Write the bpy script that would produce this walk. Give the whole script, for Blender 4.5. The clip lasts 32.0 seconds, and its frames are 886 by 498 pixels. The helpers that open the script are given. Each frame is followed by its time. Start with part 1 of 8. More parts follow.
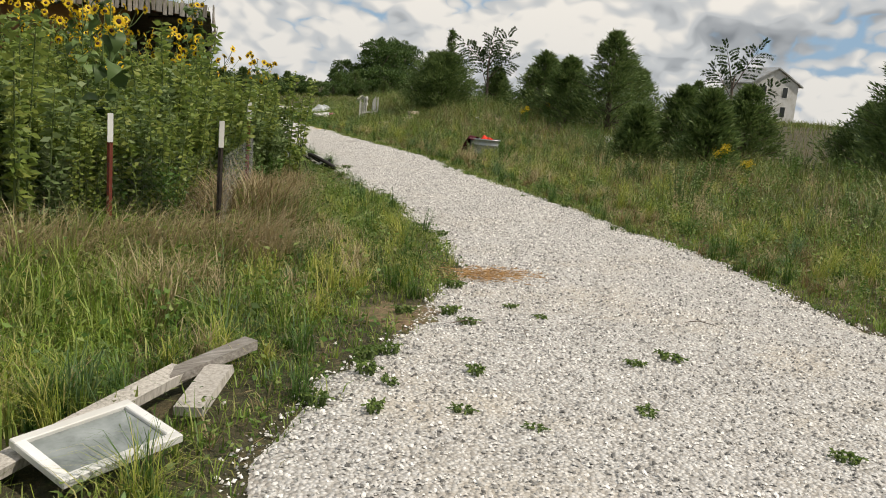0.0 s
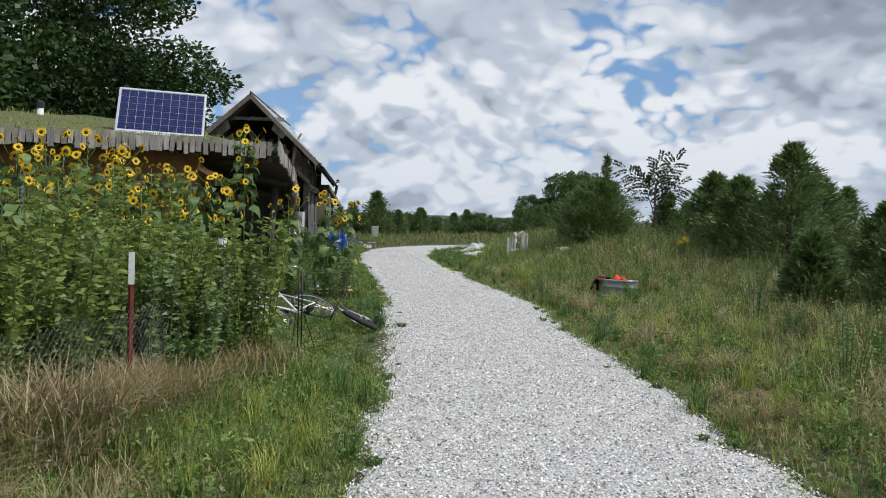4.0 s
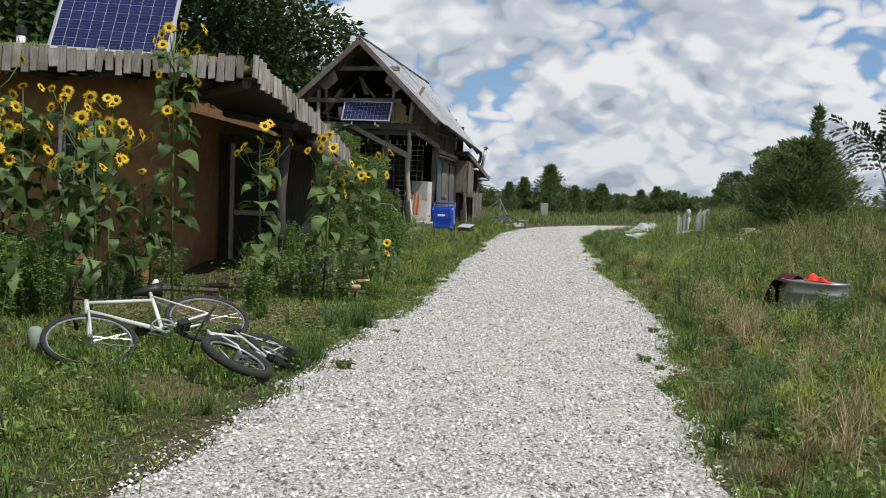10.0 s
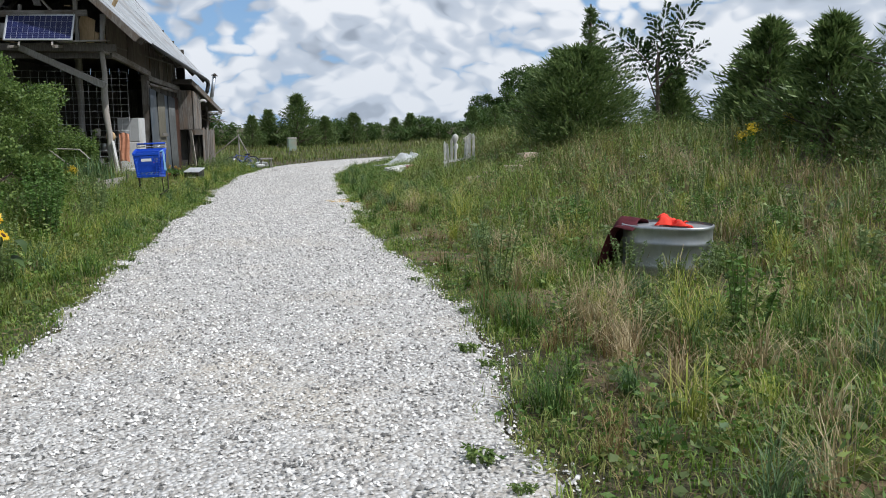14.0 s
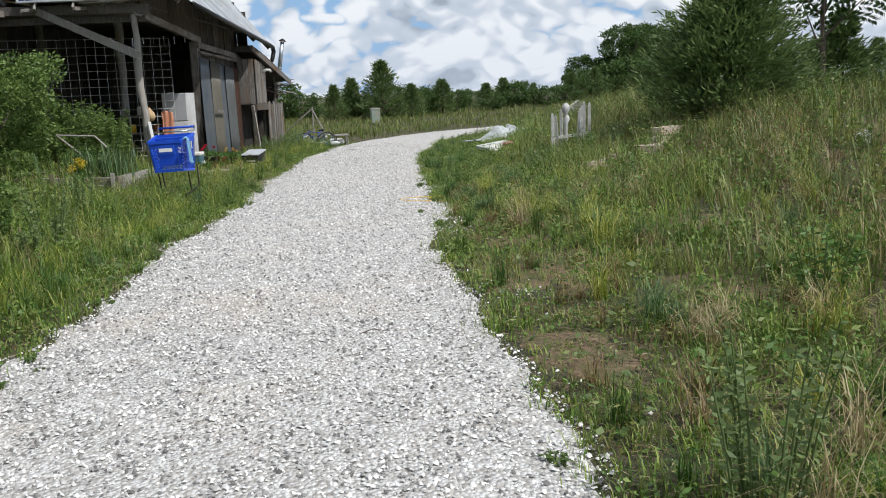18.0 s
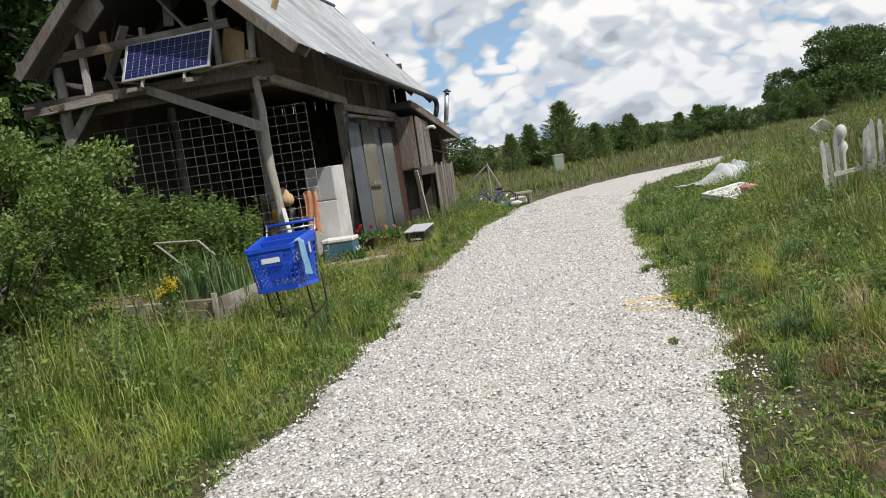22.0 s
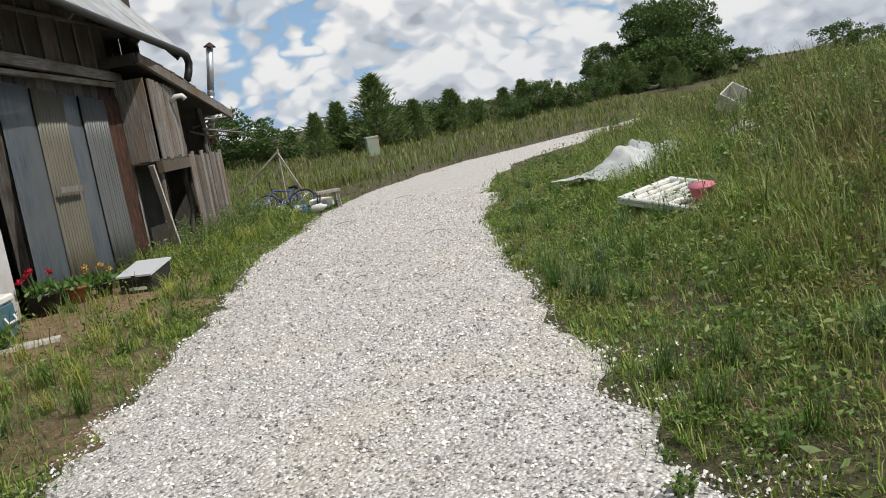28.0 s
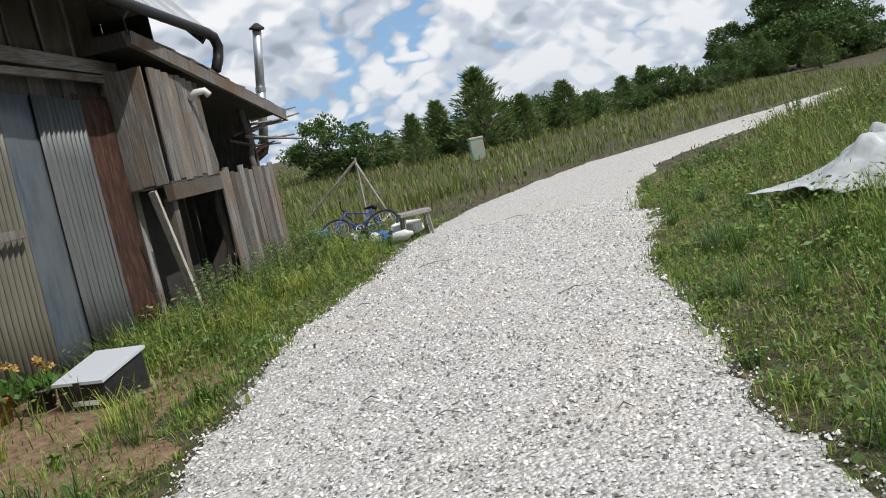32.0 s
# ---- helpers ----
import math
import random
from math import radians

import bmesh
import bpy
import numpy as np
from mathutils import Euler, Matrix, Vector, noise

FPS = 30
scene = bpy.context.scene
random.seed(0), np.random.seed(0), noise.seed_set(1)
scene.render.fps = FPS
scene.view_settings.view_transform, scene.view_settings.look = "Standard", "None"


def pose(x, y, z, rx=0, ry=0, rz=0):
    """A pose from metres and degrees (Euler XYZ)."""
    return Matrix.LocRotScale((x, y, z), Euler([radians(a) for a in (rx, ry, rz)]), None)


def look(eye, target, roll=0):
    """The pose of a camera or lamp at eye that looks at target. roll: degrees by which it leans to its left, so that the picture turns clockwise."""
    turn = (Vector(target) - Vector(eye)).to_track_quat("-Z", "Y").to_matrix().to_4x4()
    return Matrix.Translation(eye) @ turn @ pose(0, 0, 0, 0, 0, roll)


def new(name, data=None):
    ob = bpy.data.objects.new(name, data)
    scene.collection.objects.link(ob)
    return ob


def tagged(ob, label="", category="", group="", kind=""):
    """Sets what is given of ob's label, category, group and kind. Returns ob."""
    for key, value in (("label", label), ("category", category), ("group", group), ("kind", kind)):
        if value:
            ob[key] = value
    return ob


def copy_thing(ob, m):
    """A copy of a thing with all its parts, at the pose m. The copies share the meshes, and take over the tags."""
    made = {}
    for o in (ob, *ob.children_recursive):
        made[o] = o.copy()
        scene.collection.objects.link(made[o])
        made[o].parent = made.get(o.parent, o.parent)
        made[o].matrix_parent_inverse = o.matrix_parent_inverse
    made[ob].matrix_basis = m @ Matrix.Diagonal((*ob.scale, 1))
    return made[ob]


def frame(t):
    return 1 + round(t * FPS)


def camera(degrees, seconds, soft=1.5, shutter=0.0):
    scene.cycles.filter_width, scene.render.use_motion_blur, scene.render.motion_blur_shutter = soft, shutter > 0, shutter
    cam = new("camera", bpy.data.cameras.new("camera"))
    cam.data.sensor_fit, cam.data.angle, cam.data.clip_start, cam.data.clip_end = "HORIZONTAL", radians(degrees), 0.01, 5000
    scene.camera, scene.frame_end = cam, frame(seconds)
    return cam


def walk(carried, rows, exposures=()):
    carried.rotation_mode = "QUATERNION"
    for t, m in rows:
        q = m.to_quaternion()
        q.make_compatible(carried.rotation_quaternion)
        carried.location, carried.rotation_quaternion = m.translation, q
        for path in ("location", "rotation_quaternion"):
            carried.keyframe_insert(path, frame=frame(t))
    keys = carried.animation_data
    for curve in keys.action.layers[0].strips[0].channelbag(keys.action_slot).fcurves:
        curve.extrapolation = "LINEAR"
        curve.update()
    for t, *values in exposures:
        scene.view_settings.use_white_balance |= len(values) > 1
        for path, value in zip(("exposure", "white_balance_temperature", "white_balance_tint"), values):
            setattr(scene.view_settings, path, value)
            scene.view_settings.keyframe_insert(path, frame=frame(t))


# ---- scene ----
cam = camera(55.3, 32.0, 1.0)
METRES, EYE, TILT, LEAN, TURN = 32.6, 1.5, 0.0, 0.0, -25.5
PATH = [
    (0, (-0.083, 0.306, 1.528), (0.799, 2.064, 1.165), 4.9),
    (0.5, (0.389, 0.609, 1.492), (1.352, 2.319, 1.11), 5.7),
    (1, (0.862, 0.951, 1.517), (1.813, 2.683, 1.209), 5.1),
    (1.5, (1.274, 1.226, 1.549), (2.051, 3.049, 1.282), 5.9),
    (2, (1.7, 1.66, 1.547), (2.334, 3.551, 1.398), 4.5),
    (2.5, (2.114, 1.905, 1.588), (2.588, 3.847, 1.522), 2.2),
    (3, (2.492, 2.194, 1.638), (2.835, 4.163, 1.581), 2.2),
    (3.5, (2.835, 2.552, 1.69), (3.251, 4.508, 1.635), 2.0),
    (5.5, (4.577, 4.557, 1.522), (4.934, 6.516, 1.335), 2.8),
    (6, (4.797, 5.063, 1.511), (5.004, 7.046, 1.362), 2.4),
    (6.5, (5.059, 5.455, 1.492), (5.126, 7.449, 1.35), 2.7),
    (7, (5.276, 5.881, 1.451), (5.293, 7.875, 1.298), 2.8),
    (7.5, (5.476, 6.399, 1.458), (5.562, 8.394, 1.345), 2.3),
    (8, (5.706, 6.855, 1.438), (5.734, 8.847, 1.257), 3.2),
    (8.5, (5.859, 7.312, 1.444), (5.852, 9.312, 1.415), 2.0),
    (9, (6.058, 7.799, 1.425), (6.13, 9.797, 1.376), 1.8),
    (9.5, (6.18, 8.286, 1.42), (6.115, 10.281, 1.297), 3.3),
    (10, (6.244, 8.878, 1.42), (6.184, 10.872, 1.275), 2.5),
    (10.5, (6.338, 9.425, 1.392), (6.207, 11.411, 1.196), 2.7),
    (11, (6.379, 9.861, 1.377), (6.16, 11.836, 1.144), 1.9),
    (11.5, (6.408, 10.403, 1.383), (6.234, 12.381, 1.14), 0.3),
    (12, (6.517, 10.875, 1.398), (6.339, 12.851, 1.148), 0.5),
    (12.5, (6.561, 11.476, 1.363), (6.564, 13.459, 1.102), 0.0),
    (13, (6.679, 12.082, 1.324), (6.953, 14.043, 1.037), -0.2),
    (13.5, (6.76, 12.598, 1.304), (7.261, 14.512, 1.013), -0.5),
    (15.5, (7.307, 14.659, 1.468), (7.743, 16.59, 1.184), -0.2),
    (16, (7.404, 15.11, 1.449), (7.564, 17.075, 1.113), 1.1),
    (16.5, (7.396, 15.688, 1.455), (7.423, 17.651, 1.078), 1.6),
    (17, (7.437, 16.192, 1.423), (7.465, 18.151, 1.019), 1.7),
    (17.5, (7.565, 16.702, 1.4), (7.742, 18.65, 0.98), 1.4),
    (18, (7.618, 17.268, 1.409), (7.902, 19.214, 1.044), -2.0),
    (18.5, (7.717, 17.851, 1.394), (7.915, 19.817, 1.086), -3.2),
    (19, (7.768, 18.337, 1.375), (7.833, 20.326, 1.169), -3.7),
    (19.5, (7.751, 18.862, 1.398), (7.695, 20.841, 1.115), -6.6),
    (20, (7.745, 19.49, 1.426), (7.538, 21.464, 1.183), -7.2),
    (20.5, (7.715, 20.074, 1.413), (7.549, 22.05, 1.149), -8.2),
    (21, (7.731, 20.618, 1.444), (7.61, 22.601, 1.21), -6.7),
    (21.5, (7.738, 21.152, 1.482), (7.542, 23.133, 1.285), -6.3),
    (22, (7.776, 21.711, 1.505), (7.631, 23.693, 1.284), -8.4),
    (22.5, (7.916, 22.258, 1.49), (7.846, 24.241, 1.237), -7.9),
    (23, (7.924, 22.814, 1.48), (7.851, 24.794, 1.207), -9.4),
    (23.5, (7.918, 23.357, 1.509), (7.866, 25.338, 1.239), -10.9),
    (24, (7.947, 23.937, 1.537), (7.964, 25.917, 1.257), -10.0),
    (24.5, (7.921, 24.54, 1.519), (8.049, 26.516, 1.235), -10.4),
    (26.5, (8.088, 26.845, 1.399), (8.315, 28.804, 1.066), -10.1),
    (27, (8.1, 27.485, 1.395), (8.315, 29.447, 1.077), -10.6),
    (27.5, (8.132, 28.007, 1.379), (8.423, 29.959, 1.056), -10.1),
    (28, (8.172, 28.496, 1.384), (8.45, 30.45, 1.057), -9.1),
    (28.5, (8.143, 29.001, 1.424), (8.305, 30.978, 1.17), -9.2),
    (29, (8.214, 29.545, 1.427), (8.295, 31.534, 1.232), -8.4),
    (29.5, (8.25, 30.135, 1.383), (8.367, 32.118, 1.154), -9.2),
    (30, (8.308, 30.552, 1.343), (8.465, 32.529, 1.088), -9.7),
    (30.5, (8.422, 31.137, 1.324), (8.582, 33.112, 1.05), -8.5),
    (31, (8.461, 31.659, 1.314), (8.58, 33.638, 1.049), -9.9),
    (31.5, (8.557, 32.172, 1.311), (8.564, 34.165, 1.142), -10.3),
    (32, (8.6, 32.683, 1.257), (8.625, 34.663, 0.978), -11.8),
]
walk(cam, [(t, look(eye, target, roll)) for t, eye, target, roll in PATH], [(0.0, -0.16, 7300, 10), (1.0, -0.2, 7000, 10), (2.0, -0.2, 6350, 10), (3.0, -0.2, 6150, 10), (7.0, -0.16, 6300, 10), (10.0, -0.2, 6450, 10), (12.0, -0.14, 6450, 10), (13.0, -0.12, 6200, 10), (16.0, -0.08, 6150, 10), (18.0, -0.02, 6250, 10), (20.0, 0.05, 6500, 10), (24.0, 0.02, 6750, 10), (27.5, -0.08, 6750, 10), (31.0, -0.1, 6100, 10), (32.0, -0.05, 6400, 10)])

# ---- world, sun ----
world = bpy.data.worlds.new("sky")
scene.world = world
world.use_nodes = True
wn, wl = world.node_tree.nodes, world.node_tree.links
wn.clear()


def wnode(kind, **kw):
    n = wn.new(kind)
    for k, v in kw.items():
        if k == "ops":
            n.operation = v
        elif k == "blend":
            n.blend_type = v
        elif k == "data":
            n.data_type = v
        else:
            n.inputs[int(k[1:])].default_value = v
    return n


def wmath(op, a, b=0.0, c=0.0):
    n = wn.new("ShaderNodeMath")
    n.operation = op
    for i, v in enumerate((a, b, c)):
        if isinstance(v, (int, float)):
            n.inputs[i].default_value = v
        else:
            wl.new(v, n.inputs[i])
    return n.outputs[0]


def wramp(x, stops):
    n = wn.new("ShaderNodeValToRGB")
    n.color_ramp.interpolation = "EASE"
    while len(n.color_ramp.elements) < len(stops):
        n.color_ramp.elements.new(0.5)
    for e, (p, c) in zip(n.color_ramp.elements, stops):
        e.position, e.color = p, (*c, 1) if len(c) == 3 else c
    wl.new(x, n.inputs[0])
    return n.outputs[0]


def wmix(f, a, b):
    n = wn.new("ShaderNodeMixRGB")
    for i, v in enumerate((f, a, b)):
        if isinstance(v, (int, float)):
            n.inputs[i].default_value = v
        elif isinstance(v, tuple):
            n.inputs[i].default_value = (*v, 1)
        else:
            wl.new(v, n.inputs[i])
    return n.outputs[0]


def wnoise(vec, scale, detail, rough, w=0.0):
    n = wn.new("ShaderNodeTexNoise")
    n.noise_dimensions = "4D"
    n.inputs["W"].default_value = w
    n.inputs["Scale"].default_value, n.inputs["Detail"].default_value, n.inputs["Roughness"].default_value = scale, detail, rough
    wl.new(vec, n.inputs["Vector"])
    return n.outputs[0]


SUN_DIR = Vector((0.47, -0.37, 0.80)).normalized()
sky = wn.new("ShaderNodeTexSky")
sky.sky_type = "NISHITA"
sky.sun_disc = False
sky.sun_elevation = math.asin(SUN_DIR.z)
sky.sun_rotation = math.atan2(SUN_DIR.x, SUN_DIR.y)
sky.air_density, sky.dust_density, sky.ozone_density = 1.0, 0.1, 3.0
tc = wn.new("ShaderNodeTexCoord")
sep = wn.new("ShaderNodeSeparateXYZ")
wl.new(tc.outputs["Generated"], sep.inputs[0])
dx, dy, dz = sep.outputs
SKY_W = 3.1


def puffs(vec, scale, w):
    """Rounded heaps with creases between them."""
    return wmath("MULTIPLY", wmath("ABSOLUTE", wmath("SUBTRACT", wnoise(vec, scale, 0.6, 0.5, w), 0.5)), 4.0)


def cloud_layer(lift):
    """How thick the cloud is in the direction that lies lift above this one."""
    zz = wmath("ADD", wmath("MAXIMUM", dz, -0.1), 0.55 + lift)
    comb = wn.new("ShaderNodeCombineXYZ")
    wl.new(wmath("DIVIDE", dx, zz), comb.inputs[0])
    wl.new(wmath("DIVIDE", dy, zz), comb.inputs[1])
    v = comb.outputs[0]
    large = wnoise(v, 1.75, 2.0, 0.5, SKY_W + 4)
    heap = wmath("ADD", wmath("MULTIPLY", puffs(v, 4.0, SKY_W), 0.42), wmath("ADD", wmath("MULTIPLY", puffs(v, 9.5, SKY_W + 1), 0.33), wmath("MULTIPLY", puffs(v, 22.0, SKY_W + 2), 0.25)))
    fray = wnoise(v, 18.0, 6.0, 0.6, SKY_W + 3)
    return large, heap, wmath("ADD", wmath("MULTIPLY", large, 0.55), wmath("ADD", wmath("MULTIPLY", heap, 0.40), wmath("MULTIPLY", fray, 0.16)))


# cumulus: heaps with bright tops and grey undersides, darker and thicker overhead
large, heap, dens = cloud_layer(0.0)
large_above, heap_above, _d = cloud_layer(0.034)
cover = wramp(dens, [(0.358, (0, 0, 0)), (0.428, (1, 1, 1))])
high = wmath("MINIMUM", wmath("MULTIPLY", wmath("MAXIMUM", wmath("SUBTRACT", dz, 0.13), 0.0), 9.0), 1.0)
lit = wmath("ADD", wmath("MULTIPLY", wmath("SUBTRACT", heap, heap_above), 0.85), wmath("MULTIPLY", wmath("SUBTRACT", large, large_above), 2.6))
deep = wmath("MULTIPLY", wmath("SUBTRACT", large, 0.46), wmath("ADD", wmath("MULTIPLY", high, 2.8), 0.15))
shade = wramp(wmath("SUBTRACT", wmath("ADD", wmath("MULTIPLY", lit, wmath("SUBTRACT", 1.0, wmath("MULTIPLY", high, 0.55))), 0.64), wmath("MAXIMUM", deep, -0.1)), [(0.0, (0.17, 0.195, 0.235)), (0.28, (0.36, 0.40, 0.46)), (0.54, (0.60, 0.65, 0.72)), (0.84, (0.97, 0.97, 0.97))])
haze = wramp(dz, [(0.0, (1, 1, 1)), (0.16, (0, 0, 0))])
bg_sky = wn.new("ShaderNodeBackground")
wl.new(wmix(wmath("ADD", wmath("MULTIPLY", haze, 0.3), 0.5), sky.outputs[0], (1.9, 3.5, 6.2)), bg_sky.inputs[0])
bg_sky.inputs[1].default_value = 0.115
bg_cloud = wn.new("ShaderNodeBackground")
wl.new(wmix(wmath("MULTIPLY", haze, 0.35), shade, (0.56, 0.63, 0.72)), bg_cloud.inputs[0])
bg_cloud.inputs[1].default_value = 1.0
mixs = wn.new("ShaderNodeMixShader")
wl.new(wmath("MULTIPLY", cover, 0.97), mixs.inputs[0])
wl.new(bg_sky.outputs[0], mixs.inputs[1]), wl.new(bg_cloud.outputs[0], mixs.inputs[2])
wout = wn.new("ShaderNodeOutputWorld")
wl.new(mixs.outputs[0], wout.inputs[0])

sun = new("sun", bpy.data.lights.new("sun", "SUN"))
sun.data.energy, sun.data.angle, sun.data.color = 3.9, radians(0.6), (1.0, 0.97, 0.93)
sun.matrix_basis = look((0, 0, 30), Vector((0, 0, 30)) - SUN_DIR)
scene.view_settings.exposure = 0.0

# ---- materials ----
def material(name):
    m = bpy.data.materials.new(name)
    m.use_nodes = True
    nt = m.node_tree
    return m, nt, nt.nodes["Principled BSDF"]


def nd(nt, kind, **vals):
    n = nt.nodes.new(kind)
    for k, v in vals.items():
        n.inputs[k.replace("_", " ")].default_value = v
    return n


def ramp(nt, fac, stops):
    n = nt.nodes.new("ShaderNodeValToRGB")
    while len(n.color_ramp.elements) < len(stops):
        n.color_ramp.elements.new(0.5)
    for e, (p, c) in zip(n.color_ramp.elements, stops):
        e.position, e.color = p, (*c, 1)
    nt.links.new(fac, n.inputs[0])
    return n.outputs[0]


def mixc(nt, fac, a, b, blend="MIX"):
    n = nt.nodes.new("ShaderNodeMixRGB")
    n.blend_type = blend
    for i, v in enumerate((fac, a, b)):
        if isinstance(v, (int, float)):
            n.inputs[i].default_value = v
        elif isinstance(v, tuple):
            n.inputs[i].default_value = (*v, 1)
        else:
            nt.links.new(v, n.inputs[i])
    return n.outputs[0]


def coords(nt, stretch=(1, 1, 1), space="Object", spin=True):
    """Object coordinates, shifted at random from piece to piece."""
    tcn = nt.nodes.new("ShaderNodeTexCoord")
    mp = nt.nodes.new("ShaderNodeMapping")
    mp.inputs["Scale"].default_value = stretch
    if space == "World":
        g = nt.nodes.new("ShaderNodeNewGeometry")
        nt.links.new(g.outputs["Position"], mp.inputs["Vector"])
    else:
        nt.links.new(tcn.outputs["Object"], mp.inputs["Vector"])
        if spin:
            oi = nt.nodes.new("ShaderNodeObjectInfo")
            mul = nt.nodes.new("ShaderNodeVectorMath")
            mul.operation = "SCALE"
            mul.inputs[0].default_value = (37.0, 53.0, 71.0)
            nt.links.new(oi.outputs["Random"], mul.inputs["Scale"])
            nt.links.new(mul.outputs[0], mp.inputs["Location"])
    return mp.outputs[0]


def noise_tex(nt, vec, scale, detail=6.0, rough=0.6):
    n = nd(nt, "ShaderNodeTexNoise", Scale=scale, Detail=detail, Roughness=rough)
    nt.links.new(vec, n.inputs["Vector"])
    return n.outputs[0]


def surface(name, cols, scale=6.0, stretch=(1, 1, 1), rough=0.8, bump=0.3, metal=0.0, stain=None, stain_scale=1.2, island=0.0, piece=0.12, space="Object", spec=0.4, coat=0.0):
    """Grain from a fine noise, stains from a coarse one, and a change of tone from piece to piece."""
    m, nt, b = material(name)
    vec = coords(nt, stretch, space)
    fine = noise_tex(nt, vec, scale, 8.0, 0.65)
    n = len(cols)
    c = ramp(nt, fine, [(0.28 + 0.44 * i / max(1, n - 1), k) for i, k in enumerate(cols)])
    if stain:
        big = noise_tex(nt, coords(nt, (1, 1, 1), space), stain_scale, 5.0, 0.6)
        f = ramp(nt, big, [(0.45, (0, 0, 0)), (0.68, (1, 1, 1))])
        c = mixc(nt, f, c, stain)
    hs = nt.nodes.new("ShaderNodeHueSaturation")
    if island:
        g = nt.nodes.new("ShaderNodeNewGeometry")
        r = g.outputs["Random Per Island"]
        amt = island
    else:
        r = nt.nodes.new("ShaderNodeObjectInfo").outputs["Random"]
        amt = piece
    mr = nt.nodes.new("ShaderNodeMapRange")
    mr.inputs["To Min"].default_value, mr.inputs["To Max"].default_value = 1 - amt * 1.6, 1 + amt * 1.6
    nt.links.new(r, mr.inputs["Value"])
    nt.links.new(mr.outputs[0], hs.inputs["Value"])
    nt.links.new(c, hs.inputs["Color"])
    nt.links.new(hs.outputs[0], b.inputs["Base Color"])
    b.inputs["Roughness"].default_value, b.inputs["Metallic"].default_value = rough, metal
    b.inputs["Specular IOR Level"].default_value = spec
    b.inputs["Coat Weight"].default_value = coat
    if bump:
        bn = nd(nt, "ShaderNodeBump", Strength=bump, Distance=0.01)
        nt.links.new(fine, bn.inputs["Height"])
        nt.links.new(bn.outputs[0], b.inputs["Normal"])
    return m


def leafy(name, cols, patch=None, patch_scale=0.5, rough=0.5, light=0.28, island=0.35, second=None, piece=0.0):
    """Leaves and grass: tone by blade, patches by place, some light let through."""
    m, nt, b = material(name)
    g = nt.nodes.new("ShaderNodeNewGeometry")
    n = len(cols)
    c = ramp(nt, g.outputs["Random Per Island"], [(i / max(1, n - 1), k) for i, k in enumerate(cols)])
    if patch:
        big = noise_tex(nt, coords(nt, (1, 1, 1), "World"), patch_scale, 4.0, 0.6)
        f = ramp(nt, big, [(0.52, (0, 0, 0)), (0.74, (0.9,) * 3)])
        c = mixc(nt, f, c, patch)
    if second:
        mid = noise_tex(nt, coords(nt, (1, 1, 1), "World"), 2.6, 3.0, 0.55)
        c = mixc(nt, ramp(nt, mid, [(0.50, (0, 0, 0)), (0.66, (0.75,) * 3)]), c, second)
    fine = noise_tex(nt, coords(nt, (1, 1, 1), "World"), 9.0, 3.0)
    c = mixc(nt, ramp(nt, fine, [(0.3, (0.12,) * 3), (0.7, (0, 0, 0))]), c, (0.03, 0.04, 0.012))
    if piece:
        oi = nt.nodes.new("ShaderNodeObjectInfo")
        c = mixc(nt, ramp(nt, oi.outputs["Random"], [(0.0, (piece,) * 3), (0.55, (0, 0, 0)), (1.0, (0, 0, 0))]), c, tuple(v * 0.35 for v in cols[0]))
        c = mixc(nt, ramp(nt, oi.outputs["Random"], [(0.62, (0, 0, 0)), (1.0, (piece * 0.8,) * 3)]), c, tuple(min(0.9, v * 1.5) for v in cols[-1]))
    nt.links.new(c, b.inputs["Base Color"])
    b.inputs["Roughness"].default_value = rough
    b.inputs["Specular IOR Level"].default_value = 0.35
    tr = nt.nodes.new("ShaderNodeBsdfTranslucent")
    nt.links.new(c, tr.inputs[0])
    mx = nt.nodes.new("ShaderNodeMixShader")
    mx.inputs[0].default_value = light
    nt.links.new(b.outputs[0], mx.inputs[1])
    nt.links.new(tr.outputs[0], mx.inputs[2])
    nt.links.new(mx.outputs[0], nt.nodes["Material Output"].inputs[0])
    return m


def ground_material():
    m, nt, b = material("meadow_soil_with_shade")
    vec = coords(nt, (1, 1, 1), "World")
    fine = noise_tex(nt, vec, 14.0, 8.0, 0.7)
    big = noise_tex(nt, vec, 0.35, 5.0, 0.6)
    litter = noise_tex(nt, coords(nt, (1, 1, 1), "World"), 55.0, 6.0, 0.75)
    # soil browns, darkened to hold the shade under the grass blades
    c1 = ramp(nt, fine, [(0.30, (0.018, 0.018, 0.008)), (0.46, (0.042, 0.042, 0.016)), (0.58, (0.080, 0.067, 0.030)), (0.70, (0.14, 0.105, 0.055))])
    c2 = ramp(nt, fine, [(0.30, (0.04, 0.030, 0.016)), (0.52, (0.12, 0.086, 0.048)), (0.70, (0.26, 0.185, 0.11))])
    c = mixc(nt, ramp(nt, big, [(0.55, (0.0,) * 3), (0.72, (0.85,) * 3)]), c1, c2)
    c = mixc(nt, ramp(nt, litter, [(0.55, (0, 0, 0)), (0.68, (0.55,) * 3)]), c, (0.30, 0.23, 0.12))
    # near-black flecks deepen the painted shade between blades
    c = mixc(nt, ramp(nt, litter, [(0.34, (0.8,) * 3), (0.46, (0, 0, 0))]), c, (0.025, 0.024, 0.012))
    nt.links.new(c, b.inputs["Base Color"])
    b.inputs["Roughness"].default_value = 0.95
    bn = nd(nt, "ShaderNodeBump", Strength=0.7, Distance=0.05)
    nt.links.new(fine, bn.inputs["Height"])
    nt.links.new(bn.outputs[0], b.inputs["Normal"])
    return m


